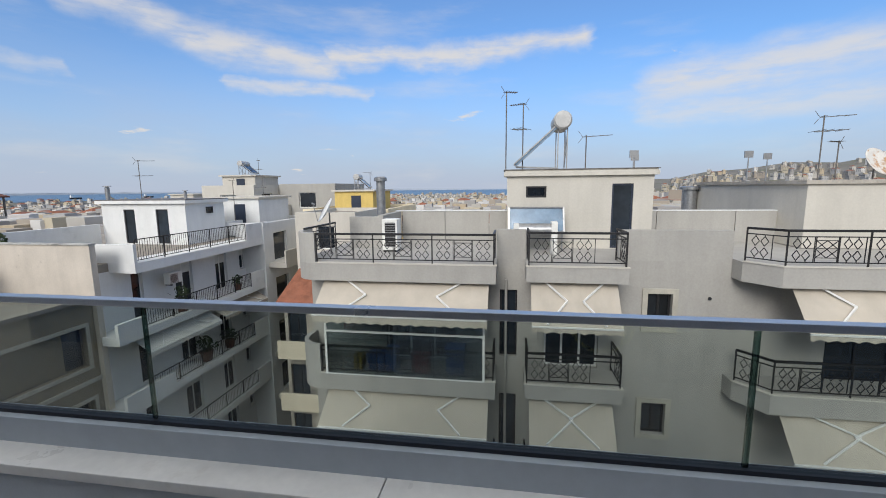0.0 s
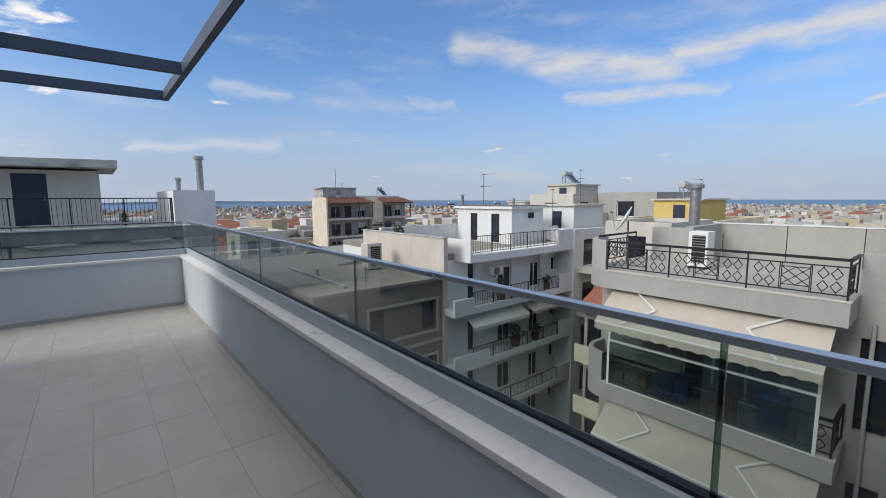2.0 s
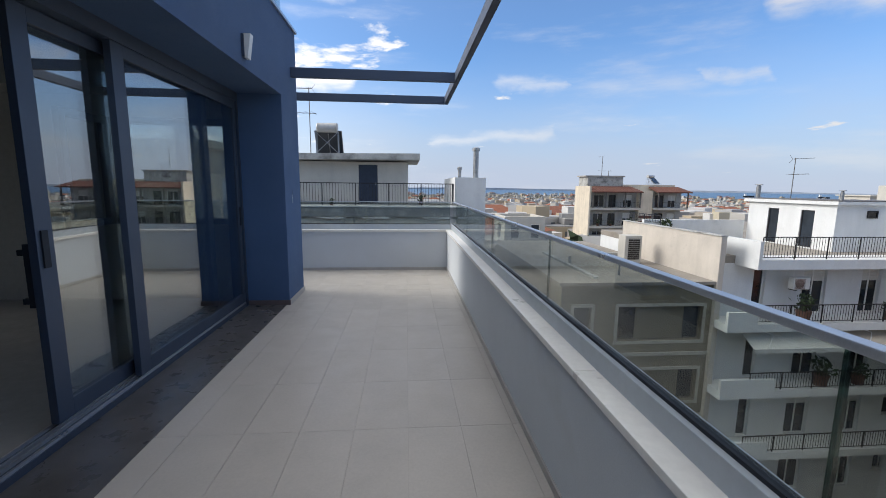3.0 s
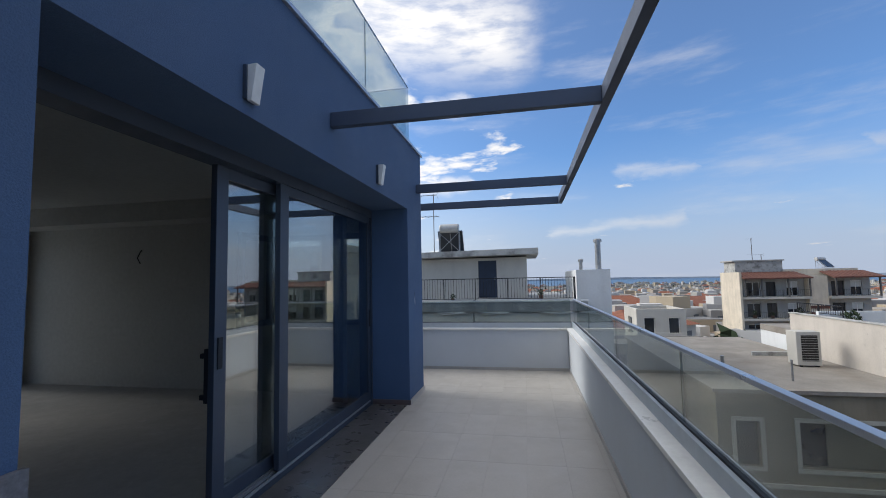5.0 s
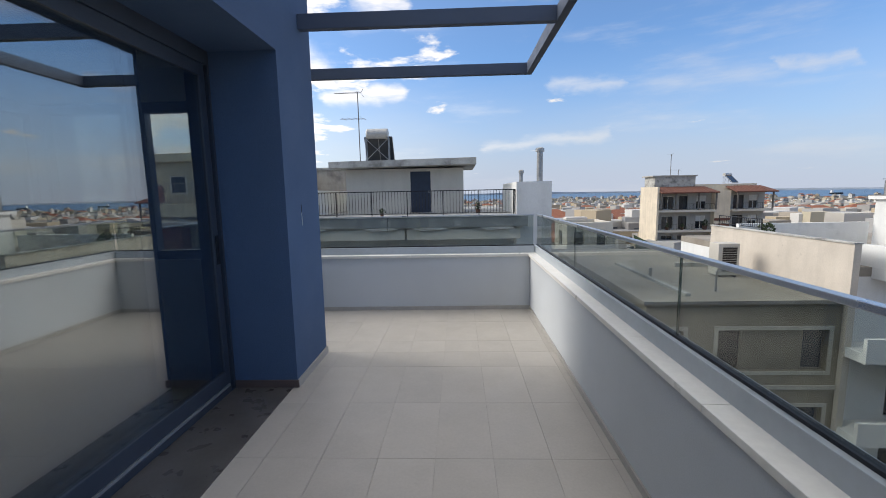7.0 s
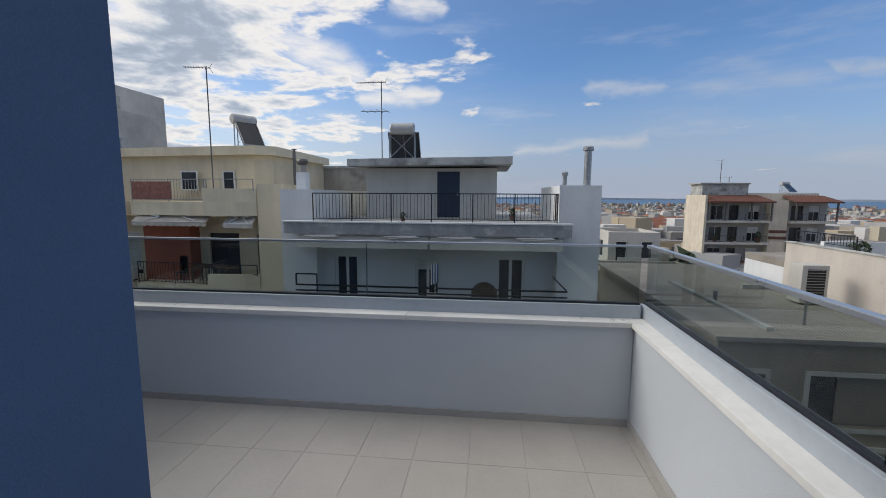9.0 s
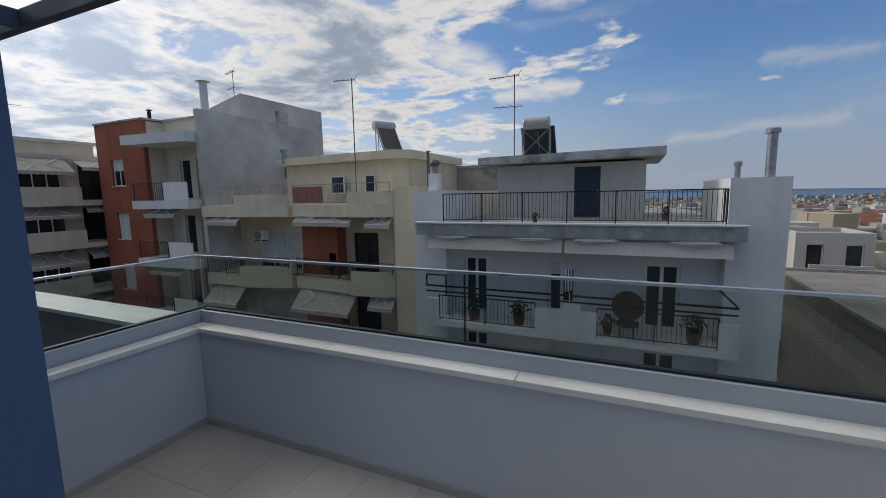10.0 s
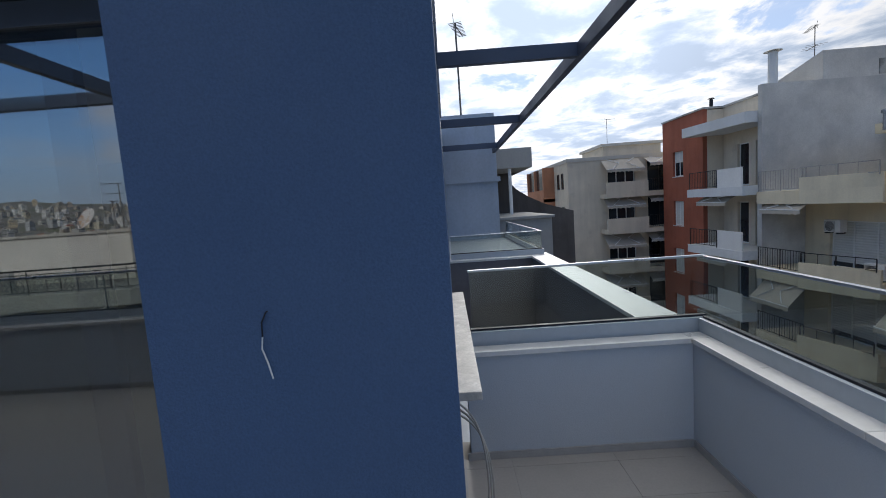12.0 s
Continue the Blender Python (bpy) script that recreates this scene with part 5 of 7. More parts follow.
# ---- apartment block across the street ----
def facing_block():
    t = thing("apartment_building", (15.5, -6, -16), "warm grey apartment block with beige awnings and iron railings", "building")
    f = Face("x", -1, 13.2)
    y0, y1 = -24.0, 1.66
    storeys = [-0.62, -3.82, -7.0, -10.15, -13.3]
    holes = []
    for z in storeys[1:]:
        for u0, u1 in ((-8.79, -8.15), (-14.2, -12.6)):
            holes.append((u0, u1, z + 1.35 if u0 < -8 and u1 > -9 else z + 0.05, z + 2.3))
        holes += [(-2.9, -0.7, z + 0.05, z + 2.25), (-6.9, -5.4, z + 0.05, z + 2.25), (-4.62, -4.12, z + 0.3, z + 2.3)]
    g = holed_wall(Geo(), f, y0, y1, -16, -0.62, holes)
    g.box(13.45, 17.6, y0, y1, -16, -0.62)
    part("wall", g, GREYPLASTER, t)
    # roof parapets: front pieces between the balconies, back and sides
    for a, b in ((-4.84, -4.02), (-10.2, -7.32), (-24.0, -16.0)):
        part("front_parapet", Geo().box(13.2, 13.4, a, b, -0.62, 0.22), GREYPLASTER, t)
    ys = [y0, -20, -17.2, -14.95, -12.2, -9.6, -6.0, -3.6, -1.9, -0.2]
    for a, b in zip(ys, ys[1:]):
        part("back_parapet", Geo().box(17.4, 17.6, a + 0.012, b - 0.012, -0.62, 0.50), GREYPLASTER, t)
    part("side_parapet", Geo().box(15.0, 17.4, -0.15, 0.05, -0.62, 0.50).box(15.0, 15.2, 0.05, 1.05, -0.62, 0.45), GREYPLASTER, t)
    part("roof_edge", Geo().box(17.38, 17.62, y0, 0.06, 0.50, 0.53), WHITEPLASTER, t)
    # module A, with a rounded solid end
    for k, z in enumerate(storeys):
        pts = [(13.2, -4.04), (12.0, -4.04), (12.0, 0.95)]
        pts += [(12.0 + 0.75 * (1 - math.cos(a)), 0.95 + 0.72 * math.sin(a)) for a in [i * math.pi / 16 for i in range(1, 9)]] + [(13.2, 1.66)]
        bal = part("balcony", Geo().prism(pts, z - 0.48, z), GREYPLASTER, t)
        end = [(12.0, 0.93)] + [(12.0 + 0.75 * (1 - math.cos(a)), 0.95 + 0.72 * math.sin(a)) for a in [i * math.pi / 16 for i in range(0, 9)]] + [(13.2, 1.66), (13.2, 1.54)]
        end += [(12.12 + 0.66 * (1 - math.cos(a)), 0.95 + 0.60 * math.sin(a)) for a in [i * math.pi / 16 for i in range(8, -1, -1)]] + [(12.12, 0.93)]
        part("end_wall", Geo().prism(end, z + 0.001, z + 0.84), GREYPLASTER, bal)
        fancy_railing(t, (12.06, 0.90), (12.06, -3.98), z + 0.03, z + 0.84)
        if k == 0:
            fancy_railing(t, (12.75, 1.58), (15.0, 1.58), z + 0.05, z + 0.9)
        fancy_railing(t, (12.12, -3.98), (13.15, -3.98), z + 0.03, z + 0.84)
        part("floor_edge", Geo().box(11.985, 12.14, -4.06, 0.93, z + 0.001, z + 0.03), LIGHTPLASTER, bal)
        # module B
        bal = part("balcony", Geo().box(12.0, 13.2, -7.32, -4.82, z - 0.40, z), GREYPLASTER, t)
        part("floor_edge", Geo().box(11.985, 12.14, -7.34, -4.80, z + 0.001, z + 0.03), LIGHTPLASTER, bal)
        fancy_railing(t, (12.06, -4.88), (12.06, -7.26), z + 0.03, z + 0.90)
        fancy_railing(t, (12.12, -7.26), (13.15, -7.26), z + 0.03, z + 0.90)
        fancy_railing(t, (12.12, -4.88), (13.15, -4.88), z + 0.03, z + 0.90)
        # module C, with a cut corner
        bal = part("balcony", Geo().prism([(13.2, -10.2), (12.7, -10.2), (12.0, -10.75), (12.0, -16.0), (13.2, -16.0)], z - 0.40, z + 0.1), GREYPLASTER, t)
        part("floor_edge", Geo().prism([(12.68, -10.18), (11.98, -10.74), (11.98, -16.0), (12.12, -16.0), (12.12, -10.82), (12.74, -10.30)], z + 0.101, z + 0.13), LIGHTPLASTER, bal)
        fancy_railing(t, (12.75, -10.27), (12.06, -10.8), z + 0.13, z + 0.99)
        fancy_railing(t, (12.06, -10.8), (12.06, -15.9), z + 0.13, z + 0.99)
        if k < 3:
            awning(t, Face("x", -1, 12.3), -3.85, 0.80, z - 0.49, 0.78, 0.95)
            awning(t, Face("x", -1, 12.3), -7.12, -4.95, z - 0.42, 0.98, 0.85, "cross" if k else "out", valance=0.16)
            awning(t, Face("x", -1, 12.3), -14.2, -11.1, z - 0.35, 0.98, 0.85, "cross" if k else "out", valance=0.16)
    for z in storeys[1:]:
        window(t, f, -2.9, -0.7, z + 0.05, z + 2.25, 3, WHITEPAINT, shutter=0.3, sill=False)
        window(t, f, -6.9, -5.4, z + 0.05, z + 2.25, 3, WHITEPAINT, sill=False)
        window(t, f, -4.62, -4.12, z + 0.3, z + 2.3, 1, BLACKM, sill=False)
        window(t, f, -8.79, -8.15, z + 1.35, z + 2.3, 2, BLACKM, surround=TRIMSTONE)
        window(t, f, -14.2, -12.6, z + 0.05, z + 2.3, 2, BLACKM, sill=False)
    # glazed screen on the balcony below the roof
    z = storeys[1]
    part("wind_screen", Geo().box(11.99, 11.998, -3.7, 0.7, z + 0.03, z + 1.25), SCREENGLASS, t).visible_shadow = False
    part("screen_frame", Geo().box(11.97, 12.0, -3.76, -3.70, z, z + 1.3).box(11.97, 12.0, 0.70, 0.76, z, z + 1.3).box(11.97, 12.0, -3.70, 0.70, z + 1.25, z + 1.3).box(11.97, 12.0, -3.70, 0.70, z, z + 0.03), WHITEPAINT, t)
    part("wind_screen", Geo().box(12.02, 12.028, -3.7, 0.7, z + 1.30, z + 1.86), SCREENGLASS, t).visible_shadow = False
    part("screen_post", Geo().box(12.0, 12.05, -3.76, -3.70, z + 1.301, z + 1.9), WHITEPAINT, t)
    part("screen_post", Geo().box(12.0, 12.05, 0.70, 0.76, z + 1.301, z + 1.9), WHITEPAINT, t)
    part("vent_hole", Geo().tube((13.195, -10.02 + 0.30, -1.62), (13.17, -10.02 + 0.30, -1.62), 0.045, n=12), GASKET, t)
    part("drain_pipe", Geo().tube((13.12, -4.30, -16), (13.12, -4.30, -1.2), 0.04, n=10), GREYPLASTER, t)
    # roof house
    fh = Face("x", -1, 15.5)
    g = holed_wall(Geo(), fh, -8.86, -4.28, -0.62, 1.75, [(-8.26, -7.61, -0.6, 1.48), (-5.56, -4.9, 1.05, 1.42)], 0.2)
    g.box(15.7, 17.2, -8.86, -4.28, -0.62, 1.75)
    part("stair_house", g, LIGHTPLASTER, t)
    part("stair_house_roof", Geo().box(15.38, 17.3, -8.98, -4.18, 1.75, 1.90).box(15.42, 17.3, -8.94, -4.22, 1.90, 1.95), LIGHTPLASTER, t)
    part("roof_trim", Geo().box(15.37, 17.31, -9.0, -4.16, 1.951, 1.97), RUSTY, t)
    window(t, fh, -8.26, -7.61, -0.6, 1.48, 1, NAVYDOOR, sill=False, deep=0.06)
    window(t, fh, -5.56, -4.9, 1.05, 1.42, 1, BLACKM, sill=False, deep=0.06)


facing_block()

# clutter on the glazed balcony below the roof
rng = random.Random(8)
for k, (y, w, h, m, lab) in enumerate(((-0.6, 0.5, 0.5, BLUECLOTH, "blue plastic storage box on the balcony"), (-1.05, 0.33, 0.65, BLUECLOTH, "tall blue plastic bin on the balcony"), (-1.9, 0.5, 0.55, REDCLOTH, "red plastic crate stack on the balcony"), (-0.05, 0.25, 0.4, YELCLOTH, "yellow plastic bucket on the balcony"), (-2.9, 0.5, 0.8, BLUECLOTH, "blue covered stack on the balcony"))):
    t = thing("storage_box", (12.6, y, -3.82), lab, "box", "balcony clutter")
    part("body", Geo().box(12.35, 12.75, y - w / 2, y + w / 2, -3.82, -3.82 + h * 0.88), m, t, bevel=0.03)
    part("lid", Geo().box(12.33, 12.77, y - w / 2 - 0.02, y + w / 2 + 0.02, -3.82 + h * 0.88, -3.82 + h), m, t, bevel=0.015)

# roof things on the block across the street
solar_heater((16.5, -5.95, 1.97), 90, "white solar water heater with a steep collector on a steel stand", width=1.0, panel=1.85, tilt=42, panels=1, tank_r=0.30, material=PALECOLLECTOR, tank_len=1.1)
t = thing("solar_water_heater", (14.8, -5.2, -0.62), "hazy blue solar collector with a silver tank on the roof", "solar heater")
part("collector", Geo().quads([(14.7, -6.05, 0.0), (14.7, -4.36, 0.0), (15.0, -4.36, 0.74), (15.0, -6.05, 0.74), (14.76, -6.05, 0.0), (14.76, -4.36, 0.0), (15.06, -4.36, 0.74), (15.06, -6.05, 0.74)], [(0, 1, 2, 3), (7, 6, 5, 4), (0, 4, 5, 1), (1, 5, 6, 2), (2, 6, 7, 3), (3, 7, 4, 0)]), PALECOLLECTOR, t)
part("collector_frame", Geo().seg((14.69, -6.05, 0.0), (14.99, -6.05, 0.75), 0.05).seg((14.69, -4.36, 0.0), (14.99, -4.36, 0.75), 0.05).seg((14.99, -6.05, 0.75), (14.99, -4.36, 0.75), 0.05).seg((14.69, -6.05, 0.0), (14.69, -4.36, 0.0), 0.05), STEEL, t)
for u in (-6.0, -4.42):
    part("leg", Geo().seg((14.72, u, -0.62), (14.72, u, 0.05), 0.04), STEEL, t)
part("tank", Geo().tube((14.3, -5.75, 0.10), (14.3, -4.5, 0.10), 0.2, n=24), STEEL, t)
part("bracket", Geo().box(14.1, 14.5, -5.8, -5.62, -0.62, 0.36).box(14.1, 14.5, -4.66, -4.5, -0.62, 0.30), LAMPWHITE, t, bevel=0.01)
antenna((16.6, -4.22, 1.97), 2.72, -60, "tall thin television aerial mast on the roof house", 6, 0.5, False)
antenna((16.6, -4.80, 1.97), 2.3, 60, "television aerial pointing upward on a thin mast", 8, 0.6, True)
antenna((17.0, -7.0, 1.97), 1.2, -90, "small television aerial on the roof house", 4, 1.0, False)
flue((16.2, 0.28, -0.62), 2.3, 0.16, "shiny steel chimney flue on the roof")
aircon((14.4, -0.6, -0.62), 180, "white air conditioner unit on the roof terrace", (0.5, 0.5, 1.05))
dish((13.6, 1.15, -0.62), 1.3, 120, "grey satellite dish on the balcony corner", 0.42)
flue((24, -13.2, -3), 4.2, 0.35, "square grey metal chimney behind the parapet")

t = thing("neighbour_house", (19, -18, -16), "cream plastered roof building with stained walls", "building")
part("wall", Geo().box(16.0, 24.0, -24.0, -13.5, -0.60, 1.40), LIGHTPLASTER, t)
part("roof", Geo().box(15.9, 24.1, -24.1, -13.4, 1.40, 1.52), DIRTYWALL, t)
part("support", Geo().box(17.7, 24.0, -24.0, -13.5, -16.0, -0.601), LIGHTPLASTER, t)
dish((17.0, -15.95, 1.52), 0.5, 200, "rusty white satellite dish on the cream roof", 0.5, mat("rust_stained_dish", (0.62, 0.60, 0.56), 0.6, vary=0.1, stain=(0.40, 0.19, 0.05), stain_at=(0.5, 0.6), stain_scale=3.5))
antenna((16.5, -14.05, 1.52), 2.0, -90, "television aerial on the cream roof", 3, 1.0, True, drop=0.5)
antenna((17.5, -15.2, 1.52), 1.3, 110, "short ladder aerial on the cream roof", 10, 0.4, False)

# ---- white building across the crossing ----
def white_block():
    t = thing("apartment_building", (21, 16, -16), "white apartment block with long balconies and stained side wall", "building")
    f = Face("y", -1, 12.3)
    x0, x1 = 15.4, 27.0
    floors = [-1.60, -4.45, -7.55, -10.6, -13.6]
    holes = []
    for z in floors[1:]:
        holes += [(x0 + 1.9, x0 + 2.5, z + 0.05, z + 2.2), (x0 + 4.4, x0 + 5.6, z + 0.05, z + 2.2), (x0 + 7.4, x0 + 8.4, z + 0.05, z + 2.2), (x0 + 9.6, x0 + 10.6, z + 0.9, z + 2.1)]
    g = holed_wall(Geo(), f, x0, x1, -16, floors[0] - 0.35, holes)
    g.box(x0 + 0.02, x1, 12.55, 24.0, -16, floors[0] - 0.35)
    part("wall", g, WHITEPLASTER, t)
    part("side_wall", Geo().box(x0 - 0.25, x0, 11.8, 20.4, -16, -0.68), SIDEPLASTER, t)
    part("side_wall_edge", Geo().box(x0 - 0.30, x0 + 0.03, 11.78, 20.45, -0.679, -0.63), CONCRETE, t)
    part("roof", Geo().box(x0 + 0.01, x1, 12.301, 24.0, floors[0] - 0.349, floors[0] - 0.001), FLATROOF, t)
    for z in floors[1:]:
        for a, b, c, d, n in ((1.9, 2.5, 0.05, 2.2, 1), (4.4, 5.6, 0.05, 2.2, 2), (7.4, 8.4, 0.05, 2.2, 2), (9.6, 10.6, 0.9, 2.1, 2)):
            window(t, f, x0 + a, x0 + b, z + c, z + d, n, LAMPWHITE, shutter=0.0 if n == 1 else 0.25, sill=c > 0.5)
    # roof terrace balcony: solid ends, iron rail between
    z = floors[0]
    g = Geo().box(x0 + 0.9, x1 - 0.4, 11.0, 12.299, z - 0.42, z)
    part("balcony", g, WHITEPLASTER, t)
    part("end_wall", Geo().box(x0 + 0.9, x0 + 1.05, 11.0, 13.4, z, z + 0.80), WHITEPLASTER, t)
    part("end_wall", Geo().box(x0 + 8.6, x1 - 0.4, 11.0, 11.15, z, z + 0.95), WHITEPLASTER, t)
    railing(t, (x0 + 1.05, 11.06), (x0 + 8.6, 11.06), z + 0.02, z + 1.0, 0.13, BLACKM)
    for k, z in enumerate(floors[1:4]):
        part("balcony", Geo().box(x0 - 0.2, x1 - 1.0, 11.0, 12.299, z - 0.35, z).box(x0 - 0.2, x0 + (2.4 if k else 1.2), 11.0, 11.14, z, z + 0.55).box(x0 + 8.8, x1 - 1.0, 11.0, 11.14, z, z + 0.85), WHITEPLASTER, t)
        railing(t, (x0 + 1.2, 11.06), (x0 + 8.8, 11.06), z + 0.02, z + 0.85, 0.13)
    awning(t, Face("y", -1, 11.9), x0 + 1.0, x0 + 5.6, floors[1] - 0.36, 0.7, 1.1, material=mat("white_canvas", (0.62, 0.61, 0.57), 0.9))
    awning(t, Face("y", -1, 11.9), x0 + 5.9, x0 + 10.0, floors[1] - 0.36, 0.6, 1.1, material=AWNING)
    # roof house
    fh = Face("x", -1, 22.0)
    doors = ((14.3, 15.06), (16.4, 17.1))
    g = holed_wall(Geo(), fh, 13.2, 18.5, -1.6, 0.68, [(a, b, -1.55, 0.36) for a, b in doors], 0.2)
    g.box(22.2, 25.2, 13.2, 18.5, -1.6, 0.68)
    part("stair_house", g, WHITEPLASTER, t)
    part("stair_house_roof", Geo().box(21.8, 25.4, 13.0, 18.7, 0.68, 0.86), WHITEPLASTER, t)
    part("roof_trim", Geo().box(21.79, 25.41, 12.99, 18.71, 0.861, 0.90), RUSTY, t)
    for a, b in doors:
        window(t, fh, a, b, -1.55, 0.36, 1, BLACKM, sill=False, deep=0.05)
    window(t, Face("y", -1, 13.2).moved(0.19), 23.6, 24.15, 0.05, 0.42, 1, BLACKM, sill=False)
    part("low_wall", Geo().box(x0 + 0.01, 21.79, 18.5, 18.7, -1.6, -0.45), WHITEPLASTER, t)
    part("low_wall", Geo().box(25.41, x1, 13.2, 13.4, -1.6, -0.6), WHITEPLASTER, t)
    railing(t, (x0 + 0.1, 17.0), (x0 + 0.1, 20.3), -0.62, -0.1, 0.15)
    return t


white_block()
aircon((19.0, 11.7, -3.1), -90, "white air conditioner on the balcony wall", (0.8, 0.3, 0.6))
antenna((22.4, 16.2, 0.90), 2.2, -20, "television aerial on the white roof house", 2, 1.0, True)
antenna((26.4, 13.3, -0.6), 2.6, 60, "bushy television aerial over the white building", 9, 0.5, False)
flue((22.3, 18.3, 0.90), 0.7, 0.12, "small flue with a flat cap on the roof house", cap="disc")
flue((22.6, 13.6, 0.90), 0.4, 0.08, "small pipe vent on the roof house", cap="disc")
potted_plant((16.6, 18.2, -1.6), 0.55, "potted shrub on the roof terrace", 3)
potted_plant((19.1, 11.4, -4.45), 0.55, "potted shrub on the balcony", 4)
potted_plant((23.4, 11.4, -4.45), 0.4, "potted shrub on the balcony", 5)
potted_plant((20.4, 11.4, -7.55), 0.6, "leafy potted plant on the balcony", 6)
potted_plant((22.3, 11.4, -7.55), 0.5, "leafy potted plant on the balcony", 7)

# ---- olive-brown building with a flat roof ----
BROWNFRAME = mat("brown_painted_frame", (0.15, 0.13, 0.10), 0.8)
BROWNSHUT = mat("dark_olive_shutter", (0.17, 0.15, 0.11), 0.8, vary=0.1, bump=0.0)


def brown_block():
    t = thing("apartment_building", (11.7, 18, -16), "olive-brown rendered building with a worn flat roof", "building")
    f = Face("y", -1, 12.0)
    x0, x1, top = 8.1, 15.15, -2.85
    rows = [(-5.45, -3.85), (-8.4, -6.85), (-11.5, -9.9)]
    holes = [(10.75, 14.75, a, b) for a, b in rows] + [(8.7, 9.5, a, b) for a, b in rows]
    g = holed_wall(Geo(), f, x0, x1, -16, top, holes)
    g.box(x0, x1, 12.25, 26.0, -16, top)
    part("wall", g, BROWNWALL, t)
    part("roof", Geo().box(x0 - 0.15, x1 - 0.02, 11.85, 26.1, top, top + 0.14), FLATROOF, t)
    part("roof_upstand", Geo().box(9.8, 10.0, 12.6, 20.0, top + 0.14, top + 0.26).box(12.6, 15.0, 19.0, 19.15, top + 0.14, top + 0.34), CONCRETE, t)
    for a, b in rows:
        window(t, f, 10.75, 14.75, a, b, 3, BROWNFRAME, surround=TRIMSTONE, deep=0.2)
        part("shutter_panel", Geo().box(11.65, 13.95, 12.165, 12.195, a + 0.05, b - 0.05), BROWNSHUT, t)
        window(t, f, 8.7, 9.5, a, b, 1, BLACKM, surround=TRIMSTONE, deep=0.2)
    part("cornice", Geo().box(x0, x1, 11.93, 11.999, -6.15, -6.0).box(x0, x1, 11.93, 11.999, -9.2, -9.05), TRIMSTONE, t)


brown_block()
aircon((13.6, 16.6, -2.71), -90, "tall beige air conditioner unit on the flat roof", (0.95, 0.75, 1.55), LIGHTPLASTER)
solid("drain_pipe", Geo().tube((11.4, 13.4, -2.71), (11.4, 13.4, -1.9), 0.04, n=8).tube((10.2, 16.5, -2.71), (10.2, 16.5, -2.3), 0.08, n=10), STEEL, "grey vent pipes on the flat roof", "pipe")

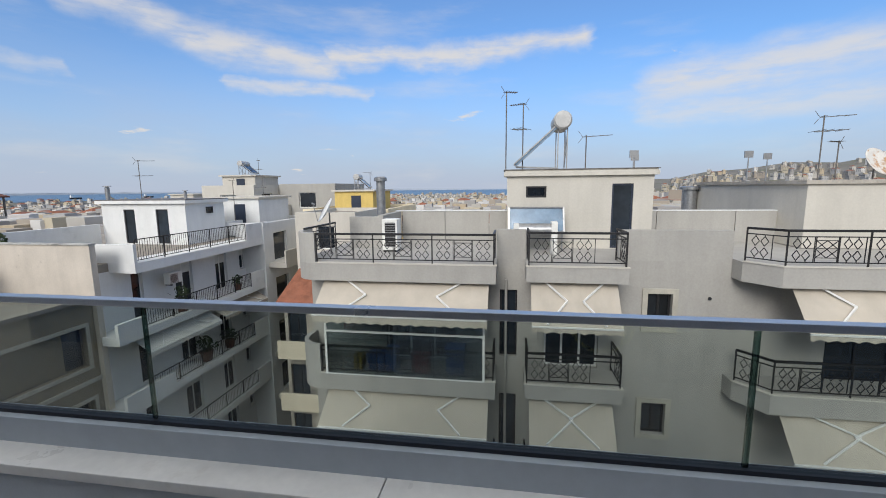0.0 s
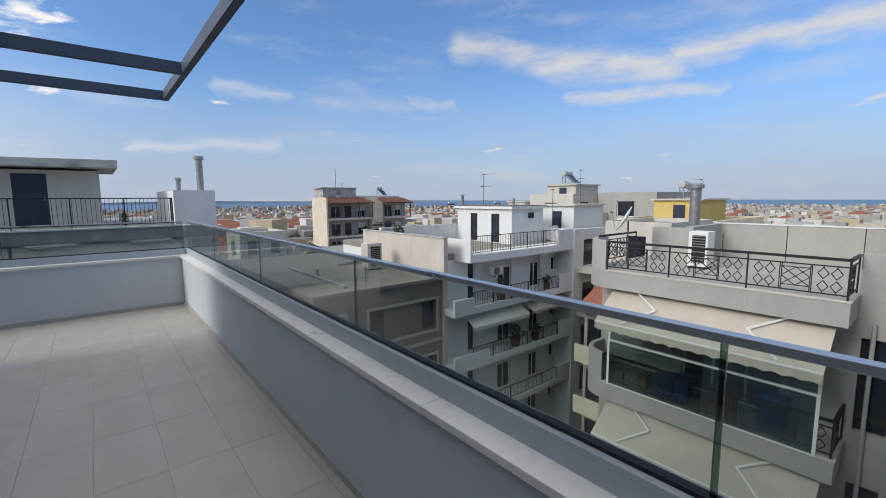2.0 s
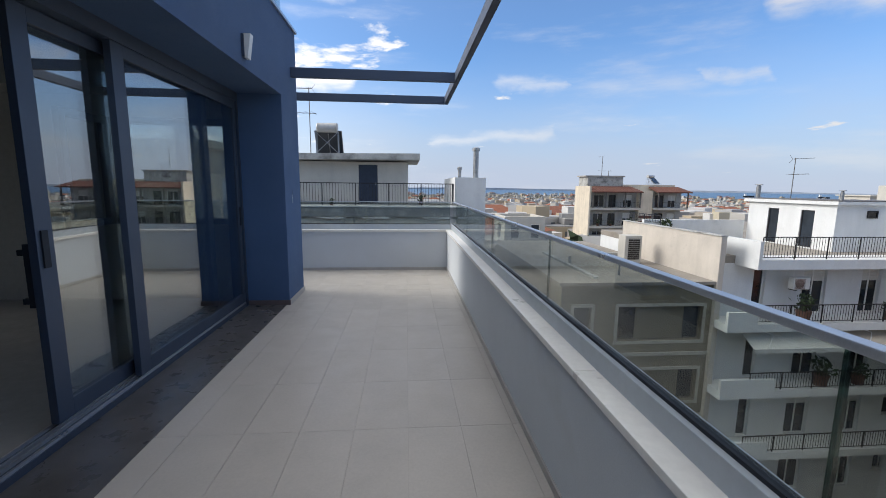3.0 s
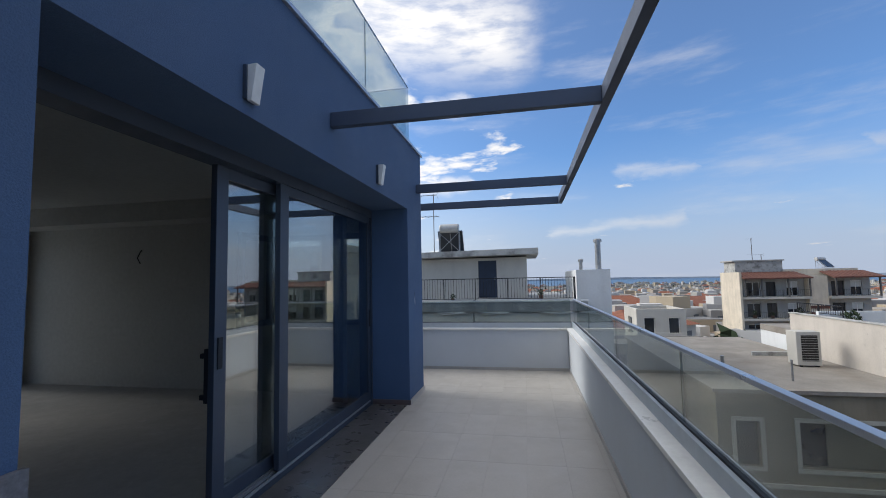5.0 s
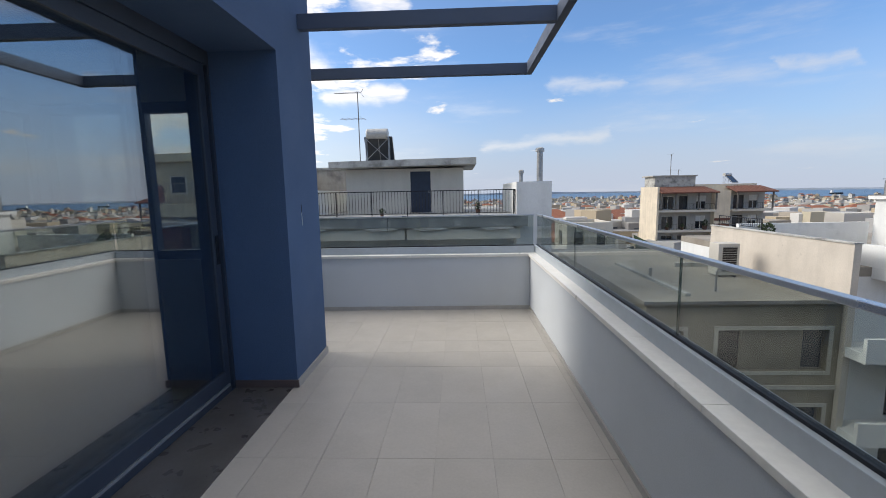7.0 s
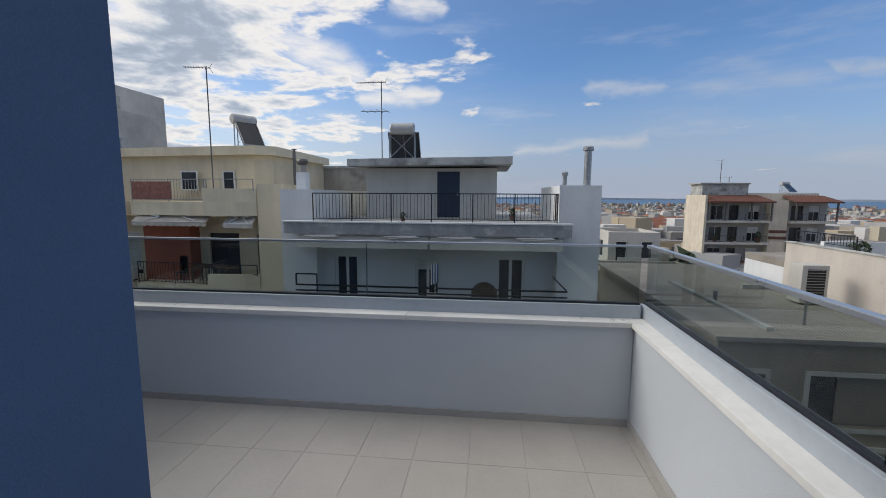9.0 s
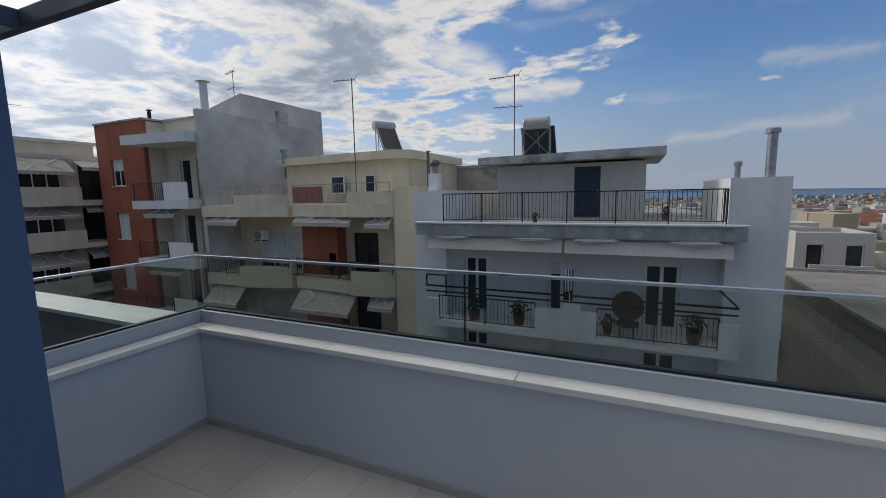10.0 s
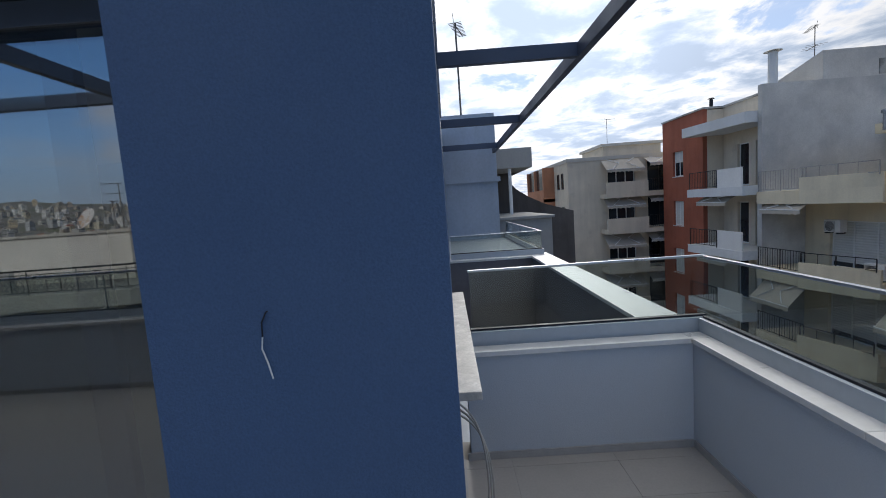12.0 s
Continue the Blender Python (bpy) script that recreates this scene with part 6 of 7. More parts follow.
# ---- building straight north ----
def north_block():
    t = thing("apartment_building", (-1, 17, -16), "whitewashed apartment block with a stained roof terrace slab", "building")
    f = Face("y", -1, 15.2)
    x0, x1 = -6.9, 5.1
    zf = [0.44, -3.25, -6.3, -9.4, -12.5]
    holes = []
    doors = ((-5.05, -4.05), (-1.75, -0.75), (1.45, 2.55))
    for z in zf[1:]:
        holes += [(a, b, z + 0.04, z + 2.3) for a, b in doors]
    g = holed_wall(Geo(), f, x0 + 1.4, x1 - 1.4, -16, 0.0, holes)
    g.box(x0 + 1.401, x1 - 1.401, 15.45, 26, -16, 0.0)
    part("wall", g, WHITEPLASTER, t)
    part("pier", Geo().box(x0, -5.5, 14.5, 26, -16, 1.62), WHITEPLASTER, t)
    part("pier", Geo().box(3.63, x1, 14.5, 20, -16, 1.80), WHITEPLASTER, t)
    part("roof_terrace", Geo().box(-6.4, 3.98, 13.7, 14.495, 0.0, 0.42).box(-5.499, 3.629, 14.496, 26, 0.001, 0.42), STAINEDSLAB, t)
    part("roof_terrace_edge", Geo().box(-6.45, 4.03, 13.65, 14.0, 0.42, 0.47), WHITEPLASTER, t)
    railing(t, (-5.35, 13.95), (3.50, 13.95), 0.47, 1.50, 0.125)
    railing(t, (3.50, 13.98), (3.50, 14.45), 0.47, 1.50, 0.125)
    for a, b in ((-5.9, -1.05), (-0.95, 3.7)):
        aw = part("awning", Geo().quads([(a, 13.85, -0.08), (b, 13.85, -0.08), (b, 13.72, -0.50), (a, 13.72, -0.50), (a, 13.95, -0.08), (b, 13.95, -0.08), (b, 13.80, -0.50), (a, 13.80, -0.50)], [(0, 1, 2, 3), (7, 6, 5, 4), (0, 4, 5, 1), (2, 6, 7, 3), (0, 3, 7, 4), (1, 5, 6, 2)]), LIGHTPLASTER, t, "rolled-up off-white awning")
        for u in (a + 0.3, b - 1.6):
            part("arm", Geo().seg((u, 13.70, -0.06), (u + 1.2, 13.66, -0.03), 0.04).seg((u + 0.2, 13.70, -0.12), (u + 1.3, 13.66, -0.06), 0.03), WHITEPAINT, aw)
    for z in zf[1:]:
        for i, (a, b) in enumerate(doors):
            window(t, f, a, b, z + 0.04, z + 2.3, 2, LAMPWHITE, frame_w=0.11, sill=False, shutter=0.0 if i != 1 else 0.2)
        part("balcony", Geo().box(-6.0, 3.95, 13.7, 15.199, z - 0.2, z).box(-6.0, -5.5, 13.7, 13.85, z, z + 0.85).box(-1.9, 0.1, 13.7, 13.85, z, z + 0.85).box(-1.0, -0.4, 13.66, 13.85, z, z + 1.15).box(3.45, 3.95, 13.7, 13.85, z, z + 0.85), WHITEPLASTER, t)
        for a, b in ((-5.5, -1.9), (0.1, 3.45)):
            railing(t, (a, 13.76), (b, 13.76), z + 0.02, z + 1.0, 0.13)
        part("hand_rail", Geo().seg((-6.0, 13.68, z + 1.35), (3.9, 13.68, z + 1.35), 0.06).seg((-6.0, 13.68, z + 1.14), (3.9, 13.68, z + 1.14), 0.05).seg((-6.0, 13.74, z + 1.35), (-6.0, 13.74, z + 1.75), 0.05).seg((-6.0, 13.74, z + 1.75), (-5.2, 13.74, z + 1.75), 0.05).seg((3.9, 13.74, z + 1.35), (3.4, 13.74, z + 1.85), 0.05).seg((-5.2, 13.74, z + 1.75), (-5.2, 13.74, z + 1.0), 0.04), BLACKM, t)
    # roof house
    fh = Face("y", -1, 17.7)
    g = holed_wall(Geo(), fh, -4.40, 1.45, 0.42, 2.62, [(-1.18, -0.18, 0.44, 2.47)], 0.2)
    g.box(-4.40, 1.45, 17.9, 22, 0.42, 2.62)
    part("stair_house", g, LIGHTPLASTER, t)
    part("stair_house_roof", Geo().quads([(-4.95, 16.7, 2.66), (2.05, 16.7, 2.72), (2.05, 22.3, 2.72), (-4.95, 22.3, 2.66), (-4.95, 16.7, 2.95), (2.05, 16.7, 3.03), (2.05, 22.3, 3.03), (-4.95, 22.3, 2.95)], [(3, 2, 1, 0), (4, 5, 6, 7), (0, 1, 5, 4), (1, 2, 6, 5), (2, 3, 7, 6), (3, 0, 4, 7)]), CONCRETE, t)
    d = part("door", Geo().box(-1.18, -0.18, 17.72, 17.78, 0.46, 2.47), NAVYDOOR, t, "dark navy metal door")
    part("door_handle", Geo().box(-0.30, -0.26, 17.66, 17.72, 1.42, 1.54), STEEL, d)


north_block()
solar_heater((-2.85, 18.4, 2.98), 90, "solar water heater on a crossed steel stand", width=1.45, panel=1.25, tilt=62, panels=2, tank_r=0.25, tank_len=1.0)
antenna((-3.47, 16.95, 2.97), 3.2, 172, "tall rusty television aerial with two booms", 12, 1.3, True, 0.022, drop=1.25)
flue((4.72, 15.2, 1.80), 1.3, 0.13, "tall steel chimney flue on the white wall")
flue((3.98, 15.6, 1.80), 0.4, 0.08, "short steel vent on the white wall")
cowl_chimney((-6.35, 15.4, 1.62), 1.25, "plastered chimney with a round rusty cowl")
potted_plant((-2.1, 14.6, 0.42), 0.16, "small potted plant on the roof terrace", 12)
potted_plant((2.1, 16.5, 0.42), 0.22, "potted shrub on the roof terrace", 13)
for k, (x, r) in enumerate(((-4.3, 0.4), (-2.6, 0.4), (0.4, 0.3), (2.9, 0.4))):
    potted_plant((x, 14.3, -3.25), r, "leafy potted plant on the balcony", 20 + k)
t = thing("flag", (-0.75, 13.72, -2.2), "blue and white striped flag on a short pole", "flag")
part("pole", Geo().tube((-0.75, 13.64, -2.2), (-0.75, 13.60, -0.85), 0.012, n=8), LAMPWHITE, t)
for i in range(6):
    part("stripe", Geo().box(-0.76 + 0.045 * (i - 3), -0.718 + 0.045 * (i - 3), 13.56 + 0.015 * math.sin(i * 1.7), 13.575 + 0.015 * math.sin(i * 1.7), -1.75 + 0.02 * i, -1.0), BLUECLOTH if i % 2 else LAMPWHITE, t)
t = thing("rattan_chair", (1.0, 14.3, -3.25), "brown rattan chair with a tall round back on the balcony", "chair")
part("backrest", Geo().tube((1.0, 14.5, -2.3), (1.0, 14.58, -2.3), 0.5, n=20), RATTAN, t)
part("seat", Geo().tube((1.0, 14.2, -2.85), (1.0, 14.2, -2.75), 0.35, n=16), RATTAN, t)
for a in (0.8, 1.2):
    for b in (14.0, 14.4):
        part("leg", Geo().seg((a, b, -3.25), (a, b, -2.85), 0.03), RATTAN, t)

# low back building behind the white pier
t = thing("back_building", (-5, 28, -16), "weathered low roof building behind", "building")
part("wall", Geo().box(-12.5, -3.5, 24, 30, -16, 3.0), DIRTYWALL, t)
part("roof", Geo().box(-12.6, -3.4, 23.9, 30.1, 3.0, 3.15), CONCRETE, t)

# ---- cream building with curved balconies ----
def cream_block():
    t = thing("apartment_building", (-14, 20, -16), "cream apartment block with rounded balconies and a red recess", "building")
    f = Face("y", -1, 17.3)
    x0, x1 = -20.2, -7.45
    zf = [1.08, -2.52, -5.7, -8.75, -11.8]
    doors = ((-11.9, -10.4), (-9.5, -8.7), (-18.5, -15.4))
    holes = [(a, b, z + 0.04, z + 2.15) for z in zf[1:] for a, b in doors]
    g = holed_wall(Geo(), f, x0, x1, -16, 0.4, holes)
    g.box(x0, x1, 17.55, 27, -16, 0.4)
    part("wall", g, CREAM, t)
    part("corner_column", Geo().box(-8.55, -7.45, 15.75, 17.299, -16, 1.85), CREAM, t)
    part("recess_wall", Geo().box(-14.6, -12.35, 16.6, 17.299, -16, 0.55), REDWALL, t)
    # set-back top storey with a shallow angled front
    wall = [(-17.0, 18.3), (-12.0, 17.75), (-9.6, 17.5), (-8.9, 17.9), (-8.9, 24.0), (-17.0, 24.0)]
    part("top_storey", Geo().prism(wall, 0.401, 3.2), CREAM, t)
    part("top_roof", Geo().prism([(-17.25, 17.95), (-12.0, 17.4), (-9.35, 17.15), (-8.6, 17.7), (-8.6, 24.2), (-17.25, 24.2)], 3.2, 3.6), CREAM, t)
    ft = Face("y", -1, 17.74)
    for a, b, c, d in ((-13.3, -12.45, 1.6, 2.5), (-11.2, -10.6, 1.45, 2.5)):
        window(t, ft.moved(0.22), a, b, c, d, 1, LAMPWHITE, deep=0.0, sill=False)
    for k, z in enumerate(zf):
        for a, b, rise, share, fwd in ((-14.4, -8.56, 0.58, 0.64, 0.0), (-19.9, -14.6, 0.55, 0.5, 0.8)):
            mid = a + (b - a) * share
            ya, ym = 15.8 - fwd, 15.3 - fwd * 0.55
            pts = [(b, 17.29), (b, 15.7), (b - 0.5, 15.45), (mid, ym), (mid - 0.01, ym + 0.25), (a, ya), (a, 17.29)]
            bal = part("balcony", Geo().prism(pts, z - 0.56, z + 0.02), CREAM, t)
            part("front_wall", Geo().prism([(b, 15.7), (b - 0.5, 15.449), (mid, ym - 0.001), (mid, ym + 0.12), (b - 0.52, 15.57), (b - 0.02, 15.82)], z + 0.021, z + rise), CREAM, bal)
            gm = STEEL if k == 0 else BLACKM
            railing(t, (a + 0.05, ya + 0.06), (mid - 0.02, ym + 0.3), z + 0.02, z + 0.98, 0.14, gm, w=0.03)
            railing(t, (mid + 0.02, ym + 0.1), (b - 0.05, 15.6), z + rise - 0.1, z + 0.98, 0.6, gm, w=0.03)
            awning(t, Face("y", -1, 15.9 - fwd * 0.7), a + 0.2, mid - 0.1, z - 0.57, 0.25 if k == 0 else 0.85, 0.35 if k == 0 else 0.8)
            if not fwd:
                awning(t, Face("y", -1, 15.9), mid + 0.7, b - 0.1, z - 0.57, 0.3 if k == 0 else 0.5, 0.4, material=LIGHTPLASTER)
    for z in zf[1:]:
        window(t, f, -11.9, -10.4, z + 0.04, z + 2.15, 2, BLACKM, sill=False)
        window(t, f, -9.5, -8.7, z + 0.04, z + 2.15, 1, WHITEPAINT, sill=False)
        window(t, f, -18.5, -15.4, z + 0.04, z + 2.15, 3, LAMPWHITE, shutter=0.85, sill=False)


cream_block()
solar_heater((-10.95, 19.2, 3.6), -30, "white solar water heater on the cream roof", width=1.1, panel=1.35, tilt=58, panels=1, tank_r=0.25)
antenna((-10.6, 15.95, 1.05), 5.6, 185, "tall television aerial standing on the balcony", 10, 1.1, False, 0.025)
flue((-8.0, 18.2, 1.85), 1.6, 0.07, "thin rusty flue pipe beside the cream building", RUSTY, "disc")
flue((-16.8, 18.0, 3.3), 0.7, 0.14, "small steel vent at the grey wall")
aircon((-17.8, 16.9, -0.9), -90, "white air conditioner in the balcony recess", (0.8, 0.3, 0.6))
aircon((-15.2, 16.2, -2.50), -90, "white air conditioner on the balcony floor", (0.8, 0.3, 0.65))
t = thing("garden_table", (-11.0, 16.3, -2.50), "wooden garden table on the balcony", "table")
part("tabletop", Geo().box(-12.0, -10.0, 16.0, 16.7, -1.80, -1.75), RATTAN, t)
for a in (-11.9, -10.1):
    for b in (16.05, 16.65):
        part("leg", Geo().seg((a, b, -2.50), (a, b, -1.80), 0.05), RATTAN, t)
solid("lattice_screen", Geo().box(-14.2, -12.4, 15.70, 15.74, 1.2, 1.95), mat("rusty_lattice", (0.30, 0.13, 0.10), 0.8, vary=0.3, scale=8), "rust-red patterned screen tied to the railing", "screen")
t = thing("laundry_rack", (-12.2, 16.4, -2.50), "dark folding chair leaning on the balcony rail", "chair")
part("seat", Geo().box(-12.9, -12.5, 16.3, 16.6, -2.12, -2.07), BLACKM, t)
part("backrest", Geo().box(-12.9, -12.5, 16.6, 16.64, -2.07, -1.37), BLACKM, t)
for a in (-12.88, -12.52):
    for b in (16.32, 16.58):
        part("leg", Geo().seg((a, b, -2.50), (a, b, -2.12), 0.03), BLACKM, t)

# ---- tall building: red front, blotchy grey side ----
def tall_block():
    t = thing("apartment_building", (-24, 20, -16), "tall block with brick-red front and blotchy grey side wall", "building")
    f = Face("y", -1, 15.2)
    x0, x1 = -28.7, -19.4
    zf = [1.42, -1.78, -4.9, -8.0, -11.1]
    holes = [(-27.4, -26.2, z + 0.9, z + 2.5) for z in zf]
    part("red_wall", holed_wall(Geo(), f, x0, -24.1, -16, 6.0, holes), REDWALL, t)
    fr = Face("y", -1, 16.4)
    holes2 = [(a, b, z + 0.05, z + 2.35) for z in zf for a, b in ((-22.9, -22.0), (-21.5, -20.2))]
    part("wall", holed_wall(Geo(), fr, -24.1, x1 - 0.3, -16, 6.0, holes2).box(x0, -24.101, 15.45, 16.4, -16, 5.95).box(x0, x1 - 0.3, 16.65, 25, -16, 5.95), BUFF, t)
    part("side_wall", Geo().box(x1 - 0.299, x1, 15.2, 25.0, -16, 6.14), GREYSIDE, t)
    part("attic_wall", Geo().quads([(-19.41, 18.0, 6.141), (-19.41, 25.0, 6.141), (-19.41, 25.0, 7.5), (-19.41, 18.0, 7.45), (-24, 18.0, 6.141), (-24, 25.0, 6.141), (-24, 25.0, 7.0), (-24, 18.0, 6.4)], [(0, 1, 2, 3), (7, 6, 5, 4), (0, 3, 7, 4), (1, 5, 6, 2), (3, 2, 6, 7), (0, 4, 5, 1)]), GREYSIDE, t)
    part("attic_window", Geo().box(-19.409, -19.38, 20.6, 21.6, 6.2, 6.9), CONCRETE, t)
    part("roof_slab", Geo().prism([(-24.3, 14.1), (-19.71, 14.6), (-19.71, 16.395), (-24.09, 16.395), (-24.09, 15.19), (-24.3, 15.19)], 4.45, 4.98), WHITEPLASTER, t)
    part("roof_edge", Geo().box(x0 - 0.05, -24.0, 15.15, 17, 6.001, 6.1).box(-24.0, x1 - 0.31, 16.3, 17, 6.001, 6.1), CONCRETE, t)
    for z in zf:
        window(t, f, -27.4, -26.2, z + 0.9, z + 2.5, 2, WHITEPAINT, shutter=0.4 if z > 0 else 0.97)
        for a, b, s in ((-22.9, -22.0, 0), (-21.5, -20.2, 0.5)):
            window(t, fr, a, b, z + 0.05, z + 2.35, 1, LAMPWHITE, shutter=s, sill=False)
        part("balcony", Geo().prism([(-24.0, 14.2), (-19.6, 14.4), (-19.6, 16.399), (-24.0, 16.399)], z - 0.45, z), WHITEPLASTER, t)
        railing(t, (-23.9, 14.3), (-21.6, 14.4), z, z + 0.95, 0.14)
        part("front_panel", Geo().box(-21.6, -19.7, 14.42, 14.5, z, z + 0.95), WHITEPAINT, t)
        awning(t, Face("y", -1, 15.0), -23.6, -21.0, z - 0.46, 0.3, 0.5)
    t.location.x -= 0.42


tall_block()
flue((-20.25, 16.0, 6.14), 1.5, 0.2, "plastered chimney stack with a flat cap", WHITEPLASTER, "disc")
antenna((-21.0, 18.6, 7.1), 1.9, 160, "television aerial on the tall roof", 9, 1.3, True, drop=1.0)
flue((-25.0, 16.0, 6.1), 0.5, 0.1, "small vent pipe on the red wall", BLACKM, "disc")
flue((-19.6, 21.0, 2.7), 1.3, 0.1, "rusty flue on the grey side wall", RUSTY, "disc")

# ---- beige building down the street ----
def beige_block():
    t = thing("apartment_building", (-38, 18, -16), "beige apartment block with wide balconies and white awnings", "building")
    f = Face("x", 1, -30.6)
    zf = [1.5, -1.05, -3.9, -6.8, -9.7]
    holes = [(a, b, z + 0.05, z + 2.2) for z in zf for a, b in ((11.9, 13.9), (14.8, 16.6))]
    part("wall", holed_wall(Geo(), f, 9.0, 20, -16, 4.0, holes).box(-44, -30.851, 9.0, 20, -16, 4.0), BUFF, t)
    part("roof_edge", Geo().box(-44, -30.55, 8.95, 20, 4.001, 4.25), LIGHTPLASTER, t)
    part("stair_house", Geo().box(-38, -33, 12.5, 17, 4.25, 5.2), BUFF, t)
    part("stair_house_roof", Geo().box(-38.2, -32.8, 12.3, 17.2, 5.2, 5.4), LIGHTPLASTER, t)
    for z in zf:
        window(t, f, 11.9, 13.9, z + 0.05, z + 2.2, 3, LAMPWHITE, sill=False)
        window(t, f, 14.8, 16.6, z + 0.05, z + 2.2, 2, BLACKM, sill=False)
        part("balcony", Geo().box(-30.599, -29.2, 11.3, 20, z - 0.3, z).box(-29.35, -29.2, 11.3, 14.2, z, z + 0.8), BUFF, t)
        railing(t, (-29.27, 14.2), (-29.27, 19.9), z, z + 0.9, 0.15)
        awning(t, Face("x", 1, -30.5), 11.4, 14.1, z + 2.45, 0.75, 1.1, material=AWNING)
        awning(t, Face("x", 1, -30.5), 14.5, 17.2, z + 2.45, 0.45, 1.0, material=LIGHTPLASTER)
    # orange bay windows on the street side
    fs = Face("y", -1, 9.0)
    for z in zf:
        b = part("bay", Geo().box(-41.5, -34.5, 8.1, 8.999, z - 0.3, z + 0.7).box(-41.5, -41.2, 8.1, 8.999, z + 0.7, z + 2.5).box(-38.2, -37.9, 8.1, 8.999, z + 0.7, z + 2.5).box(-34.8, -34.5, 8.1, 8.999, z + 0.7, z + 2.5), mat("orange_render", (0.44, 0.20, 0.11), 0.9, streak=0.1), t)
        part("pane", Geo().box(-41.2, -34.8, 8.3, 8.34, z + 0.7, z + 2.5), DARKWIN, b)
    for z in zf:
        for x in (-33.4, -32.2):
            window(t, fs.moved(0.19), x, x + 0.5, z + 0.6, z + 1.8, 1, BLACKM, sill=False)


beige_block()
antenna((-36, 14, 5.4), 2.4, 90, "thin aerial mast on the beige roof", 4, 0.8, False)
for k, (x, y0, z, m, lab) in enumerate(((-47, 8.0, 1.5, BUFF, "shaded beige house front along the street"), (-58, 7.2, -0.5, LIGHTPLASTER, "pale house front along the street"), (-72, 6.4, 0.5, BUFF, "beige house front far along the street"), (-90, 5.6, -1.0, GREYPLASTER, "grey house front far along the street"))):
    t = thing("town_house", (x, y0 + 5, -16), lab, "house", "houses along the side street")
    part("wall", Geo().box(x - 6, x + 5, y0, y0 + 10, -16, z), m, t)
    for zz in range(5):
        part("balcony", Geo().box(x - 5.5, x + 4.5, y0 - 1.1, y0 - 0.001, z - 2.9 - 3 * zz, z - 2.0 - 3 * zz), LIGHTPLASTER if zz % 2 else m, t)
        part("window_band", Geo().box(x - 5, x + 4, y0 - 0.03, y0 - 0.002, z - 1.9 - 3 * zz, z - 0.3 - 3 * zz), DARKWIN, t)

# neighbour beyond the stair tower: slab canopy with a curved underside
t = thing("neighbour_building", (-14, 1, -16), "grey neighbouring roof with a curved concrete canopy", "building")
part("wall", Geo().box(-24, -12.01, -2.0, 1.6, -16, 1.0), GREYPLASTER, t)
part("canopy", Geo().box(-16.0, -11.5, -0.5, 2.55, 2.45, 3.02), GREYPLASTER, t, bevel=0.02)
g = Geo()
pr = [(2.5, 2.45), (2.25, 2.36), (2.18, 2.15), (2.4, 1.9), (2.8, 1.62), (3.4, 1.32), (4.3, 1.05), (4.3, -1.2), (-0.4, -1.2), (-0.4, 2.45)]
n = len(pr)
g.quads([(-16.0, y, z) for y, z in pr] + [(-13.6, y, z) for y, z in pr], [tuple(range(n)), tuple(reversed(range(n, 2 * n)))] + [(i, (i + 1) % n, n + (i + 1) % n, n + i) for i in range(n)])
# much darker than the canopy above, with upright streaks
part("curved_wall", g, mat("dark_streaked_concrete", (0.12, 0.105, 0.095), 0.95, vary=0.25, scale=0.8, streak=0.3), t)
part("ledge", Geo().box(-13.5, -9.7, 1.3, 2.6, -3.0, 1.05).box(-13.6, -9.6, 1.25, 2.65, 1.05, 1.12), GREYPLASTER, t, bevel=0.01)
antenna((-10.5, 0.55, 3.54), 2.6, 165, "bushy rusty television aerial on the stair tower", 11, 1.0, False, 0.025)
flue((-11.6, 1.9, 1.12), 1.5, 0.05, "thin white pole on the ledge", WHITEPAINT, "disc")

